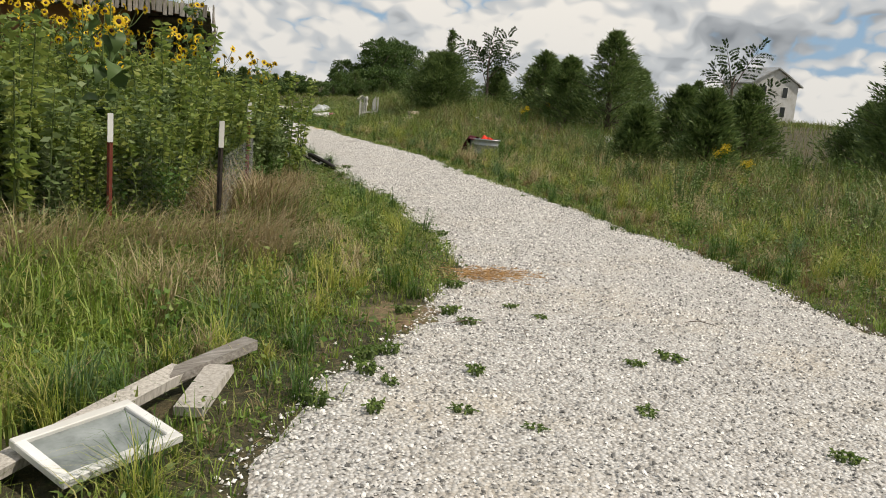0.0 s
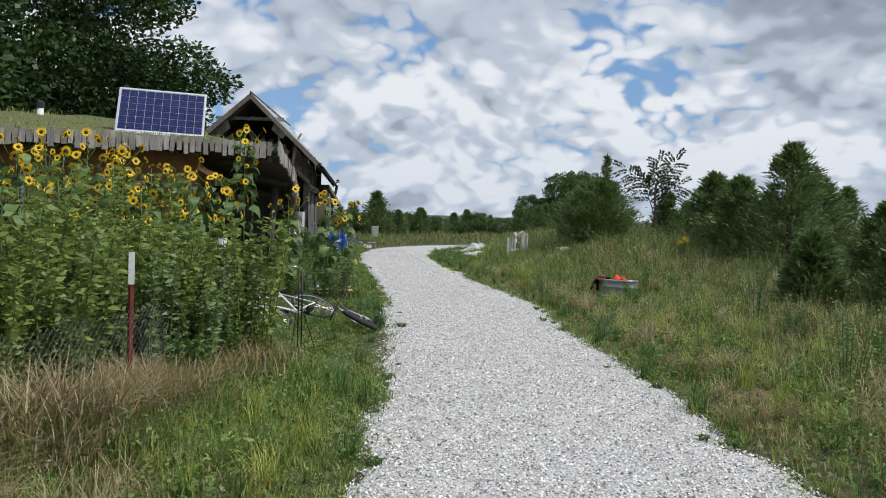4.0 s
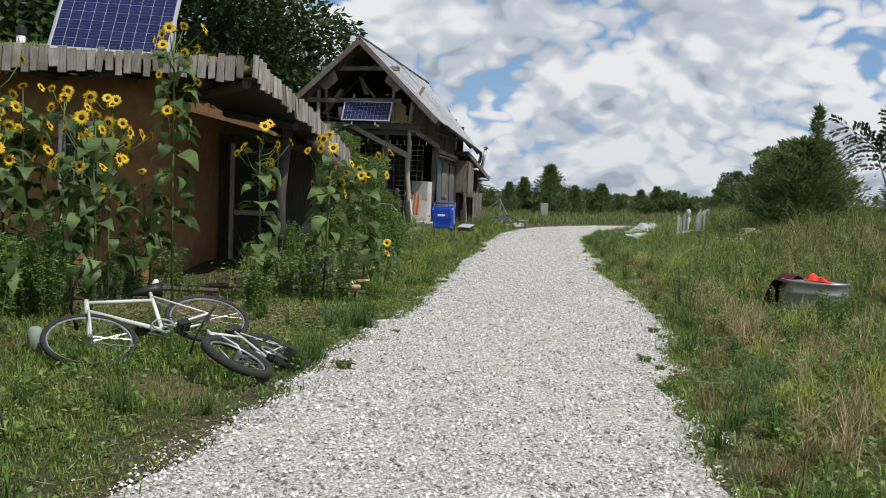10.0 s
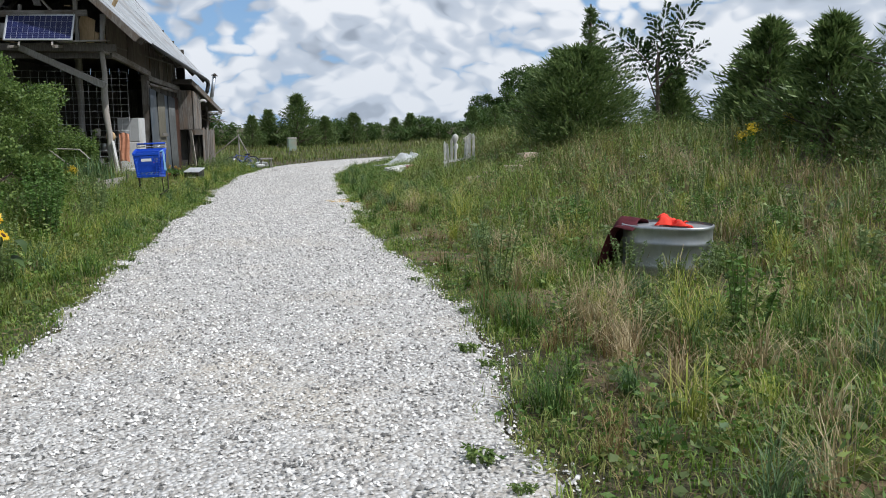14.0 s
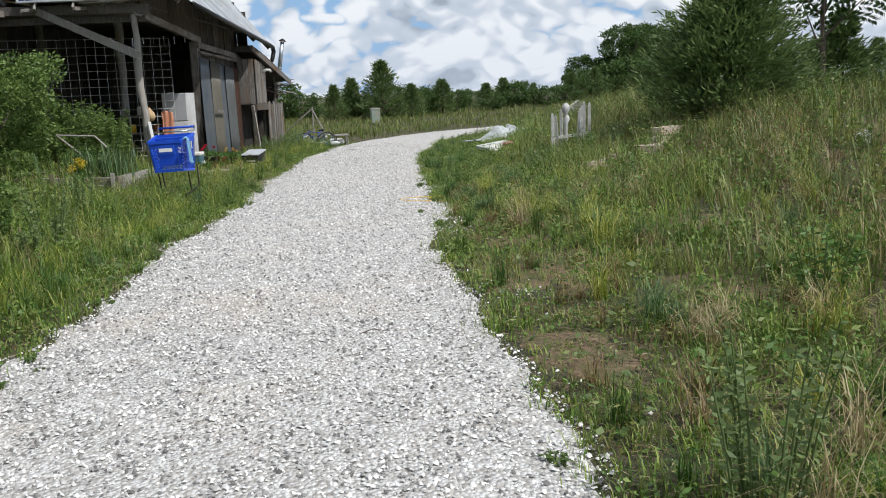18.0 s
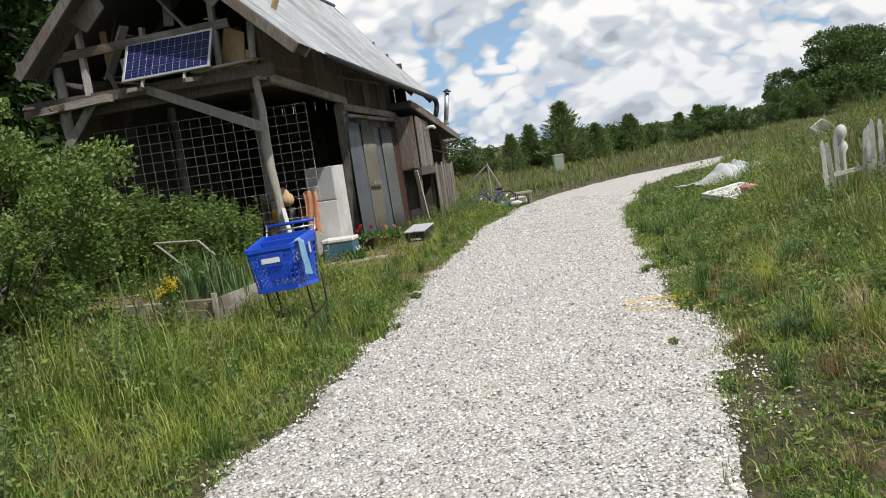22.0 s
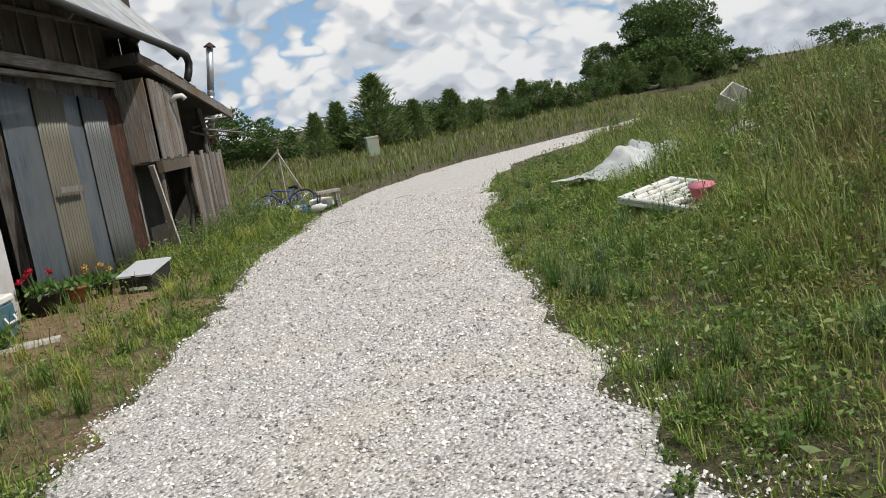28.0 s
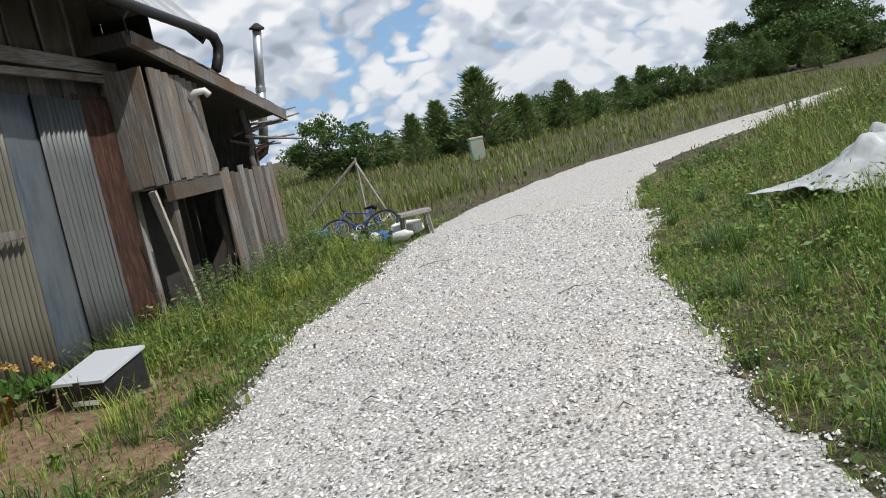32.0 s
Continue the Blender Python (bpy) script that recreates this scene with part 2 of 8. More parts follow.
def gravel_material():
    m, nt, b = material("limestone_gravel")
    vec = coords(nt, (1, 1, 1), "World")
    vo = nd(nt, "ShaderNodeTexVoronoi", Scale=48.0)
    nt.links.new(vec, vo.inputs["Vector"])
    fine = noise_tex(nt, vec, 60.0, 5.0, 0.7)
    big = noise_tex(nt, vec, 0.8, 6.0, 0.65)
    c = ramp(nt, vo.outputs["Color"], [(0.0, (0.20, 0.19, 0.18)), (0.2, (0.39, 0.365, 0.335)), (0.4, (0.52, 0.505, 0.485)), (0.6, (0.61, 0.60, 0.58)), (1.0, (0.75, 0.74, 0.72))])
    c = mixc(nt, ramp(nt, vo.outputs["Distance"], [(0.40, (0, 0, 0)), (0.76, (0.8,) * 3)]), c, (0.36, 0.335, 0.30))
    c = mixc(nt, ramp(nt, big, [(0.50, (0, 0, 0)), (0.72, (0.55,) * 3)]), c, (0.56, 0.48, 0.37))
    c = mixc(nt, ramp(nt, fine, [(0.3, (0.22,) * 3), (0.55, (0, 0, 0))]), c, (0.35, 0.32, 0.28))
    nt.links.new(c, b.inputs["Base Color"])
    b.inputs["Roughness"].default_value = 0.9
    bn = nd(nt, "ShaderNodeBump", Strength=0.8, Distance=0.02)
    bn.invert = True
    nt.links.new(vo.outputs["Distance"], bn.inputs["Height"])
    nt.links.new(bn.outputs[0], b.inputs["Normal"])
    return m


M = {}
M["ground"] = ground_material()
M["gravel"] = gravel_material()
M["stone"] = surface("loose_stone", [(0.36, 0.34, 0.31), (0.51, 0.495, 0.47), (0.66, 0.65, 0.63)], 30, island=0.5, bump=0.5, rough=0.9, space="World")
M["wood"] = surface("weathered_wood", [(0.12, 0.11, 0.10), (0.28, 0.26, 0.235), (0.46, 0.44, 0.41)], 5, (14, 14, 0.7), bump=0.6, stain=(0.12, 0.09, 0.06), piece=0.2)
M["wood_x"] = surface("weathered_wood_lengthways", [(0.12, 0.11, 0.10), (0.28, 0.26, 0.235), (0.46, 0.44, 0.41)], 5, (0.7, 14, 14), bump=0.6, stain=(0.12, 0.09, 0.06), piece=0.2)
M["wood_y"] = surface("weathered_wood_along", [(0.11, 0.10, 0.09), (0.25, 0.23, 0.21), (0.42, 0.40, 0.37)], 5, (14, 0.7, 14), bump=0.6, stain=(0.11, 0.08, 0.05), piece=0.2)
# weathered wood whose dark tone doubles as shade indoors and under roofs
M["wood_dark"] = surface("weathered_and_shaded_wood", [(0.045, 0.038, 0.032), (0.10, 0.088, 0.075), (0.18, 0.16, 0.14)], 5, (12, 12, 0.8), bump=0.5, piece=0.25)
M["wood_mid"] = surface("grey_brown_weathered_board", [(0.06, 0.052, 0.045), (0.15, 0.138, 0.125), (0.28, 0.265, 0.245)], 5, (14, 14, 0.7), bump=0.6, stain=(0.13, 0.085, 0.05), piece=0.28)
M["panel_brown"] = surface("brown_fibre_panel", [(0.05, 0.040, 0.030), (0.095, 0.078, 0.060), (0.15, 0.125, 0.098)], 4, (3, 3, 0.6), bump=0.3, stain=(0.06, 0.045, 0.034), piece=0.2)
M["wood_pale"] = surface("pale_weathered_wood", [(0.22, 0.20, 0.17), (0.40, 0.37, 0.33), (0.55, 0.52, 0.47)], 6, (9, 9, 1), bump=0.4, piece=0.18)
M["wood_new"] = surface("new_pine", [(0.36, 0.24, 0.12), (0.52, 0.37, 0.20), (0.60, 0.45, 0.27)], 6, (8, 8, 1), bump=0.2)
M["tin"] = surface("galvanised_sheet", [(0.34, 0.37, 0.40), (0.47, 0.50, 0.53), (0.58, 0.61, 0.63)], 9, (1, 1, 1), rough=0.45, metal=0.85, bump=0.05, stain=(0.36, 0.36, 0.35), piece=0.12)
M["tin_roof"] = surface("old_roof_tin", [(0.38, 0.40, 0.41), (0.50, 0.52, 0.53), (0.62, 0.63, 0.63)], 5, (1, 1, 1), rough=0.5, metal=0.6, bump=0.05, stain=(0.33, 0.30, 0.27), piece=0.15)
M["tin_dull"] = surface("dull_sheet_metal", [(0.048, 0.062, 0.076), (0.092, 0.112, 0.132), (0.14, 0.165, 0.18)], 5, (4, 4, 0.6), rough=0.5, metal=0.3, bump=0.1, stain=(0.13, 0.14, 0.145), piece=0.15)
M["rust"] = surface("rusted_sheet", [(0.018, 0.011, 0.009), (0.06, 0.029, 0.019), (0.15, 0.075, 0.043)], 7, (4, 4, 0.7), rough=0.85, metal=0.2, bump=0.4)
M["black"] = surface("black_plastic", [(0.012, 0.012, 0.013), (0.03, 0.03, 0.032)], 9, rough=0.45, bump=0.1)
M["iron"] = surface("dark_iron", [(0.03, 0.025, 0.022), (0.08, 0.065, 0.055)], 14, rough=0.6, metal=0.6, bump=0.2)
M["white"] = surface("white_paint", [(0.66, 0.66, 0.64), (0.80, 0.80, 0.78)], 7, rough=0.5, bump=0.1, stain=(0.55, 0.53, 0.48))
M["cob"] = surface("earth_plaster", [(0.22, 0.115, 0.05), (0.32, 0.175, 0.075), (0.40, 0.24, 0.12)], 5, rough=0.95, bump=0.5, stain=(0.26, 0.14, 0.07), space="World")
# near-black tone stands in for shade inside recesses and closed spaces
M["dark"] = surface("interior_shade", [(0.02, 0.018, 0.016), (0.05, 0.045, 0.04)], 4, rough=0.95, bump=0.2)
M["moss"] = surface("living_roof_soil", [(0.05, 0.06, 0.02), (0.11, 0.12, 0.04), (0.20, 0.18, 0.08)], 16, rough=0.95, bump=0.8, space="World")
M["bark"] = surface("bark", [(0.05, 0.04, 0.03), (0.13, 0.10, 0.08), (0.22, 0.18, 0.15)], 9, (4, 4, 0.8), bump=0.8, rough=0.95)
M["grass"] = leafy("meadow_grass", [(0.075, 0.155, 0.018), (0.15, 0.26, 0.03), (0.26, 0.36, 0.055), (0.46, 0.44, 0.17)], (0.40, 0.33, 0.15), 0.45, second=(0.31, 0.41, 0.065))
M["turf"] = leafy("short_turf", [(0.05, 0.115, 0.014), (0.105, 0.20, 0.025), (0.18, 0.28, 0.04), (0.34, 0.31, 0.11)], (0.24, 0.17, 0.075), 0.9, second=(0.18, 0.28, 0.045))
M["blue_grass"] = leafy("bluish_grass", [(0.07, 0.14, 0.05), (0.12, 0.20, 0.08), (0.17, 0.25, 0.10)], None)
M["meadow"] = leafy("tall_meadow", [(0.075, 0.14, 0.022), (0.13, 0.20, 0.035), (0.20, 0.26, 0.055), (0.28, 0.27, 0.10)], (0.26, 0.24, 0.09), 0.3, second=(0.14, 0.11, 0.045))
M["wood_silver"] = surface("sun_bleached_wood", [(0.18, 0.165, 0.15), (0.36, 0.34, 0.315), (0.54, 0.52, 0.485)], 5, (12, 12, 0.8), bump=0.6, stain=(0.30, 0.27, 0.23), piece=0.15)
M["straw"] = leafy("dry_grass", [(0.18, 0.13, 0.06), (0.33, 0.25, 0.13), (0.50, 0.42, 0.25), (0.30, 0.20, 0.10)], None, 0.5)
M["hay"] = leafy("tan_hay", [(0.32, 0.24, 0.12), (0.45, 0.36, 0.20), (0.58, 0.49, 0.30)], None)
M["russet"] = leafy("reddish_dry_weeds", [(0.13, 0.075, 0.035), (0.22, 0.14, 0.06), (0.34, 0.25, 0.11), (0.20, 0.19, 0.06)], None)
M["seed"] = leafy("grass_seed_heads", [(0.09, 0.12, 0.04), (0.16, 0.17, 0.07), (0.24, 0.20, 0.10)], None)
M["leaf"] = leafy("garden_leaf", [(0.06, 0.14, 0.025), (0.10, 0.20, 0.04), (0.15, 0.26, 0.06)], None)
M["leaf_dark"] = leafy("dark_leaf", [(0.022, 0.052, 0.012), (0.038, 0.078, 0.018), (0.065, 0.115, 0.028)], None, light=0.28)
M["leaf_cedar"] = leafy("cedar_leaf", [(0.07, 0.12, 0.035), (0.13, 0.20, 0.06), (0.22, 0.29, 0.10)], None, light=0.3)
M["leaf_bright"] = leafy("bright_leaf", [(0.08, 0.17, 0.03), (0.12, 0.23, 0.045), (0.18, 0.28, 0.07)], None)
M["leaf_grey"] = leafy("greyish_leaf", [(0.13, 0.20, 0.07), (0.21, 0.29, 0.11), (0.30, 0.37, 0.16)], None, light=0.45)
M["petal"] = leafy("yellow_petal", [(0.78, 0.42, 0.01), (0.85, 0.55, 0.015), (0.88, 0.64, 0.03)], None, light=0.25)
M["lemon"] = leafy("goldenrod_yellow", [(0.70, 0.50, 0.02), (0.80, 0.60, 0.04)], None, light=0.2)
M["lace"] = leafy("white_blossom", [(0.65, 0.66, 0.60), (0.78, 0.78, 0.74)], None, light=0.2)
M["leaf_red"] = leafy("red_petal", [(0.45, 0.01, 0.03), (0.60, 0.02, 0.05)], None, light=0.2)
M["disc"] = surface("sunflower_disc", [(0.03, 0.012, 0.006), (0.09, 0.035, 0.012)], 60, bump=0.6)
M["stem"] = surface("green_stem", [(0.07, 0.12, 0.03), (0.14, 0.18, 0.06)], 12, bump=0.2)


# ---- building blocks ----
class Geo:
    """Collects vertices and faces for one mesh."""

    def __init__(self):
        self.v, self.f = [], []

    def quadbox(self, lo, hi, m=None, jitter=0.0, rnd=random):
        n = len(self.v)
        for k in range(8):
            p = Vector((hi[0] if k & 1 else lo[0], hi[1] if k & 2 else lo[1], hi[2] if k & 4 else lo[2]))
            if jitter:
                p += Vector([rnd.uniform(-jitter, jitter) for _ in range(3)])
            self.v.append(tuple(m @ p) if m else tuple(p))
        self.f += [tuple(n + i for i in q) for q in ((0, 2, 3, 1), (4, 5, 7, 6), (0, 1, 5, 4), (2, 6, 7, 3), (0, 4, 6, 2), (1, 3, 7, 5))]
        return self

    def beam(self, p, q, w, h, up=(0, 0, 1), jitter=0.0, rnd=random):
        """A squared timber from p to q, w wide and h deep along up."""
        p, q = Vector(p), Vector(q)
        d = (q - p).normalized()
        s = d.cross(Vector(up))
        if s.length < 1e-4:
            s = d.cross(Vector((1, 0, 0)))
        s.normalize()
        u = s.cross(d)
        n = len(self.v)
        for e in (p, q):
            for a, b in ((-1, -1), (1, -1), (1, 1), (-1, 1)):
                j = Vector([rnd.uniform(-jitter, jitter) for _ in range(3)]) if jitter else Vector()
                self.v.append(tuple(e + s * (a * w / 2) + u * (b * h / 2) + j))
        self.f += [tuple(n + i for i in k) for k in ((0, 1, 2, 3)[::-1], (4, 5, 6, 7), (0, 1, 5, 4), (1, 2, 6, 5), (2, 3, 7, 6), (3, 0, 4, 7))]
        return self

    def tube(self, pts, r, n=8, cap=True):
        """A round bar through pts; r is one radius or one for each point."""
        pts = [Vector(p) for p in pts]
        rs = r if isinstance(r, (list, tuple)) else [r] * len(pts)
        base = len(self.v)
        side = None
        for i, p in enumerate(pts):
            d = (pts[min(i + 1, len(pts) - 1)] - pts[max(i - 1, 0)]).normalized()
            if side is None:
                side = d.cross(Vector((0, 0, 1)) if abs(d.z) < 0.9 else Vector((1, 0, 0)))
            side = (side - d * side.dot(d)).normalized()
            up = side.cross(d)
            for k in range(n):
                a = 2 * math.pi * k / n
                self.v.append(tuple(p + (side * math.cos(a) + up * math.sin(a)) * rs[i]))
        for i in range(len(pts) - 1):
            for k in range(n):
                a, b = base + i * n + k, base + i * n + (k + 1) % n
                self.f.append((a, b, b + n, a + n))
        if cap:
            self.f.append(tuple(base + k for k in range(n))[::-1])
            self.f.append(tuple(base + (len(pts) - 1) * n + k for k in range(n)))
        return self

    def ring(self, c, normal, R, r, n=28, k=6):
        c, z = Vector(c), Vector(normal).normalized()
        x = z.orthogonal().normalized()
        y = z.cross(x)
        b = len(self.v)
        for i in range(n):
            a = 2 * math.pi * i / n
            d = x * math.cos(a) + y * math.sin(a)
            for j in range(k):
                q = 2 * math.pi * j / k
                self.v.append(tuple(c + d * (R + r * math.cos(q)) + z * r * math.sin(q)))
        for i in range(n):
            for j in range(k):
                self.f.append((b + i * k + j, b + ((i + 1) % n) * k + j, b + ((i + 1) % n) * k + (j + 1) % k, b + i * k + (j + 1) % k))
        return self

    def sheet(self, fn, nu, nv, thick=0.0):
        """A surface fn(u, v) over the unit square, with a thickness along z."""
        b = len(self.v)
        for s in ((0,) if not thick else (0, 1)):
            for i in range(nu + 1):
                for j in range(nv + 1):
                    p = Vector(fn(i / nu, j / nv))
                    self.v.append((p.x, p.y, p.z - s * thick))
        m = (nu + 1) * (nv + 1)
        for s in ((0,) if not thick else (0, 1)):
            for i in range(nu):
                for j in range(nv):
                    q = [b + s * m + i * (nv + 1) + j, b + s * m + (i + 1) * (nv + 1) + j, b + s * m + (i + 1) * (nv + 1) + j + 1, b + s * m + i * (nv + 1) + j + 1]
                    self.f.append(tuple(q if not s else q[::-1]))
        if thick:
            rim = [b + i * (nv + 1) for i in range(nu)] + [b + nu * (nv + 1) + j for j in range(nv)] + [b + i * (nv + 1) + nv for i in range(nu, 0, -1)] + [b + j for j in range(nv, 0, -1)]
            for a, c in zip(rim, rim[1:] + rim[:1]):
                self.f.append((c, a, a + m, c + m))
        return self

    def poly(self, pts, extrude):
        """A flat polygon drawn out by the vector extrude."""
        n, b, e = len(pts), len(self.v), Vector(extrude)
        self.v += [tuple(Vector(p)) for p in pts] + [tuple(Vector(p) + e) for p in pts]
        self.f += [tuple(range(b, b + n))[::-1], tuple(range(b + n, b + 2 * n))] + [(b + i, b + (i + 1) % n, b + n + (i + 1) % n, b + n + i) for i in range(n)]
        return self

    def mesh(self, name, mat, smooth=False):
        me = bpy.data.meshes.new(name)
        me.from_pydata(self.v, [], self.f)
        me.materials.append(mat)
        if smooth:
            me.shade_smooth()
        me.update()
        return me


def part(name, geo, mat, parent, label="", smooth=False, bevel=0.0):
    me = geo if isinstance(geo, bpy.types.Mesh) else geo.mesh(name, mat, smooth)
    if bevel:
        b = bmesh.new()
        b.from_mesh(me)
        bmesh.ops.bevel(b, geom=b.edges[:], offset=bevel, segments=1, affect="EDGES")
        b.to_mesh(me)
        b.free()
    ob = new(name, me)
    ob.parent = parent
    return tagged(ob, label)


def thing(name, m, label, category, group="", kind=""):
    ob = new(name)
    ob.empty_display_size = 0.1
    ob.matrix_basis = m
    return tagged(ob, label, category, group, kind)


def solid(name, geo, mat, label, category, m=None, group="", kind="", smooth=False, bevel=0.0):
    """A thing that is one mesh."""
    ob = part(name, geo, mat, None, "", smooth, bevel)
    if m:
        ob.matrix_basis = m
    return tagged(ob, label, category, group, kind)


def fast_mesh(name, verts, loops, sizes, mat):
    """A mesh from arrays; sizes: the corners of each face."""
    me = bpy.data.meshes.new(name)
    me.vertices.add(len(verts))
    me.vertices.foreach_set("co", np.ascontiguousarray(verts, np.float32).ravel())
    me.loops.add(len(loops))
    me.loops.foreach_set("vertex_index", np.ascontiguousarray(loops, np.int32))
    me.polygons.add(len(sizes))
    starts = np.concatenate(([0], np.cumsum(sizes)[:-1])).astype(np.int32)
    me.polygons.foreach_set("loop_start", starts)
    me.materials.append(mat)
    me.update(calc_edges=True)
    return me


# ---- lie of the land ----
ROAD_Y = np.array([-14, -6, 0, 2.5, 4.4, 6.6, 8.5, 10.5, 12.4, 15, 18, 21.3, 24.5, 27.8, 31, 35, 38.5, 43, 47.5, 51, 54.5, 58, 64.0])
ROAD_L = np.array([-4.5, -2.3, -0.7, 0.4, 1.35, 3.25, 3.95, 4.35, 4.7, 5.1, 5.5, 5.8, 6.0, 6.25, 6.55, 6.85, 7.15, 8.15, 9.5, 12.0, 15.6, 20.0, 29.0])
ROAD_R = np.array([3.2, 4.4, 5.1, 5.5, 5.95, 6.45, 6.8, 7.1, 7.45, 7.75, 8.5, 8.62, 8.72, 9.1, 9.5, 9.8, 10.25, 11.2, 12.6, 15.5, 20.5, 26.5, 36.0])


def road_edges(y):
    return np.interp(y, ROAD_Y, ROAD_L), np.interp(y, ROAD_Y, ROAD_R)


def step(a, b, x):
    k = np.clip((x - a) / (b - a), 0, 1)
    return k * k * (3 - 2 * k)


def land(x, y):
    """Height of the ground, without the fine bumps."""
    x, y = np.asarray(x, float), np.asarray(y, float)
    l, r = road_edges(y)
    h = -0.04 - 0.12 * step(24, 33, y)
    right = np.maximum(x - r, 0)
    h = h + (0.30 + 0.75 * step(18, 30, y) * (1 - step(46, 60, y))) * step(0.4, 7.5, right) + 0.45 * step(10, 40, right)
    left = np.maximum(l - x, 0)
    h = h + 0.10 * step(0.2, 1.6, left) * step(20, 24, y) * (1 - step(32, 36, y))
    h = h + 0.55 * step(52, 90, y)
    h = h + 0.05 * np.sin(x * 0.9 + 1.3) * np.sin(y * 0.7) * step(0.5, 3, np.maximum(right, left))
    return h


def ground_z(x, y):
    return float(land(x, y))


def at_ground(x, y, rz=0.0, dz=0.0):
    return pose(x, y, ground_z(x, y) + dz, 0, 0, rz)


def leaf_quads(P, L, W, rs, fold=0.25):
    """Leaves as folded diamonds: P where they start, L their length and way, W half their width."""
    n = len(P)
    rnd = rs.normal(size=(n, 3))
    side = np.cross(L, rnd)
    side /= np.linalg.norm(side, axis=1, keepdims=True) + 1e-9
    side *= np.asarray(W).reshape(-1, 1)
    up = np.cross(side, L)
    up /= np.linalg.norm(up, axis=1, keepdims=True) + 1e-9
    lift = up * np.asarray(W).reshape(-1, 1) * fold
    V = np.stack([P, P + 0.45 * L + side + lift, P + L, P + 0.45 * L - side + lift], 1).reshape(-1, 3)
    return V


def leaf_mesh(name, V, mat):
    n = len(V) // 4
    return fast_mesh(name, V, np.arange(4 * n), np.full(n, 4), mat)


def unit(rs, n):
    v = rs.normal(size=(n, 3))
    return v / np.linalg.norm(v, axis=1, keepdims=True)


# ---- ground, road ----
def ground_sheet():
    k = np.linspace(-1, 1, 261)
    xs = 6.0 + np.sinh(k * 5.2) / np.sinh(5.2) * 900
    ys = 26.0 + np.sinh(k * 4.4) / np.sinh(4.4) * 900
    X, Y = np.meshgrid(xs, ys, indexing="ij")
    Z = land(X, Y)
    l, r = road_edges(Y)
    inside = np.minimum(X - l, r - X)
    Z = Z - 0.05 * step(0.1, 0.6, inside)
    Z += np.where(inside < 0, 0.015 * np.sin(X * 7.1) * np.sin(Y * 6.3), 0)
    n = len(k)
    V = np.stack([X, Y, Z], -1).reshape(-1, 3)
    i, j = np.meshgrid(np.arange(n - 1), np.arange(n - 1), indexing="ij")
    a = (i * n + j).ravel()
    loops = np.stack([a, a + n, a + n + 1, a + 1], 1).ravel()
    me = fast_mesh("ground", V, loops, np.full(len(a), 4), M["ground"])
    me.shade_smooth()
    return tagged(new("ground", me), "uneven meadow ground with thin soil under grass", "ground", kind="structure")


def ragged(y, seed, amp):
    y = np.asarray(y, float)
    rs = np.random.RandomState(seed)
    out = np.zeros_like(y)
    for pitch, k in ((2.3, 1.6), (0.9, 1.3), (0.37, 1.0), (0.15, 0.7)):
        at = np.arange(-20, 70, pitch)
        out += amp * k * np.interp(y, at, rs.uniform(-1, 1, len(at)))
    return out


def edges(y):
    """The track's true, ragged edges."""
    l, r = road_edges(y)
    return l - 0.04 + ragged(y, 3, 0.085), r + 0.04 + ragged(y, 8, 0.085)


def road_sheet():
    ys = np.arange(-14, 64, 0.06)
    l, r = edges(ys)
    u = np.linspace(0, 1, 25)
    X = l[:, None] + (r - l)[:, None] * u[None]
    Y = np.repeat(ys[:, None], 25, 1)
    Z = land(X, Y) + 0.03 * np.sin(np.pi * u)[None] ** 0.5 + 0.006 * np.sin(X * 9) * np.sin(Y * 8)
    Z[:, 0] -= 0.016
    Z[:, -1] -= 0.016
    n = 25
    V = np.stack([X, Y, Z], -1).reshape(-1, 3)
    i, j = np.meshgrid(np.arange(len(ys) - 1), np.arange(n - 1), indexing="ij")
    a = (i * n + j).ravel()
    me = fast_mesh("road", V, np.stack([a, a + 1, a + n + 1, a + n], 1).ravel(), np.full(len(a), 4), M["gravel"])
    me.shade_smooth()
    return tagged(new("road", me), "curving track of crushed white limestone gravel", "road", kind="structure")


ground_sheet()
road = road_sheet()

# ---- barn ----
BARN = pose(4.35, 35.05, -0.16, 0, 0, -10.5)
RB = random.Random(11)


def lerp(a, b, k):
    return a + (b - a) * k


def roof_right(u, s):
    """The right-hand slope of the barn roof: s from ridge to eave, u from front to back."""
    y = lerp(-0.6, 8.45, u)
    top = Vector((-1.6, y, lerp(6.0, 5.75, u)))
    low = Vector((lerp(0.92, 0.62, u), y, lerp(3.62, 3.12, u)))
    return top.lerp(low, s)


def roof_left(u, s):
    y = lerp(-0.6, 8.45, u)
    return Vector((-1.6, y, lerp(6.0, 5.75, u))).lerp(Vector((-3.9, y, lerp(3.95, 3.6, u))), s)


def crooked(p, q, r0, r1, bend, n=10, rnd=RB):
    """Points and radii of a crooked pole."""
    p, q = Vector(p), Vector(q)
    pts, rs = [], []
    for i in range(n):
        k = i / (n - 1)
        o = math.sin(k * math.pi) * bend
        w = 0.0 if i in (0, n - 1) else 0.034
        pts.append(p.lerp(q, k) + Vector((o + rnd.uniform(-w, w), rnd.uniform(-w, w), 0)))
        rs.append(lerp(r0, r1, k) * rnd.uniform(0.82, 1.15))
    return pts, rs


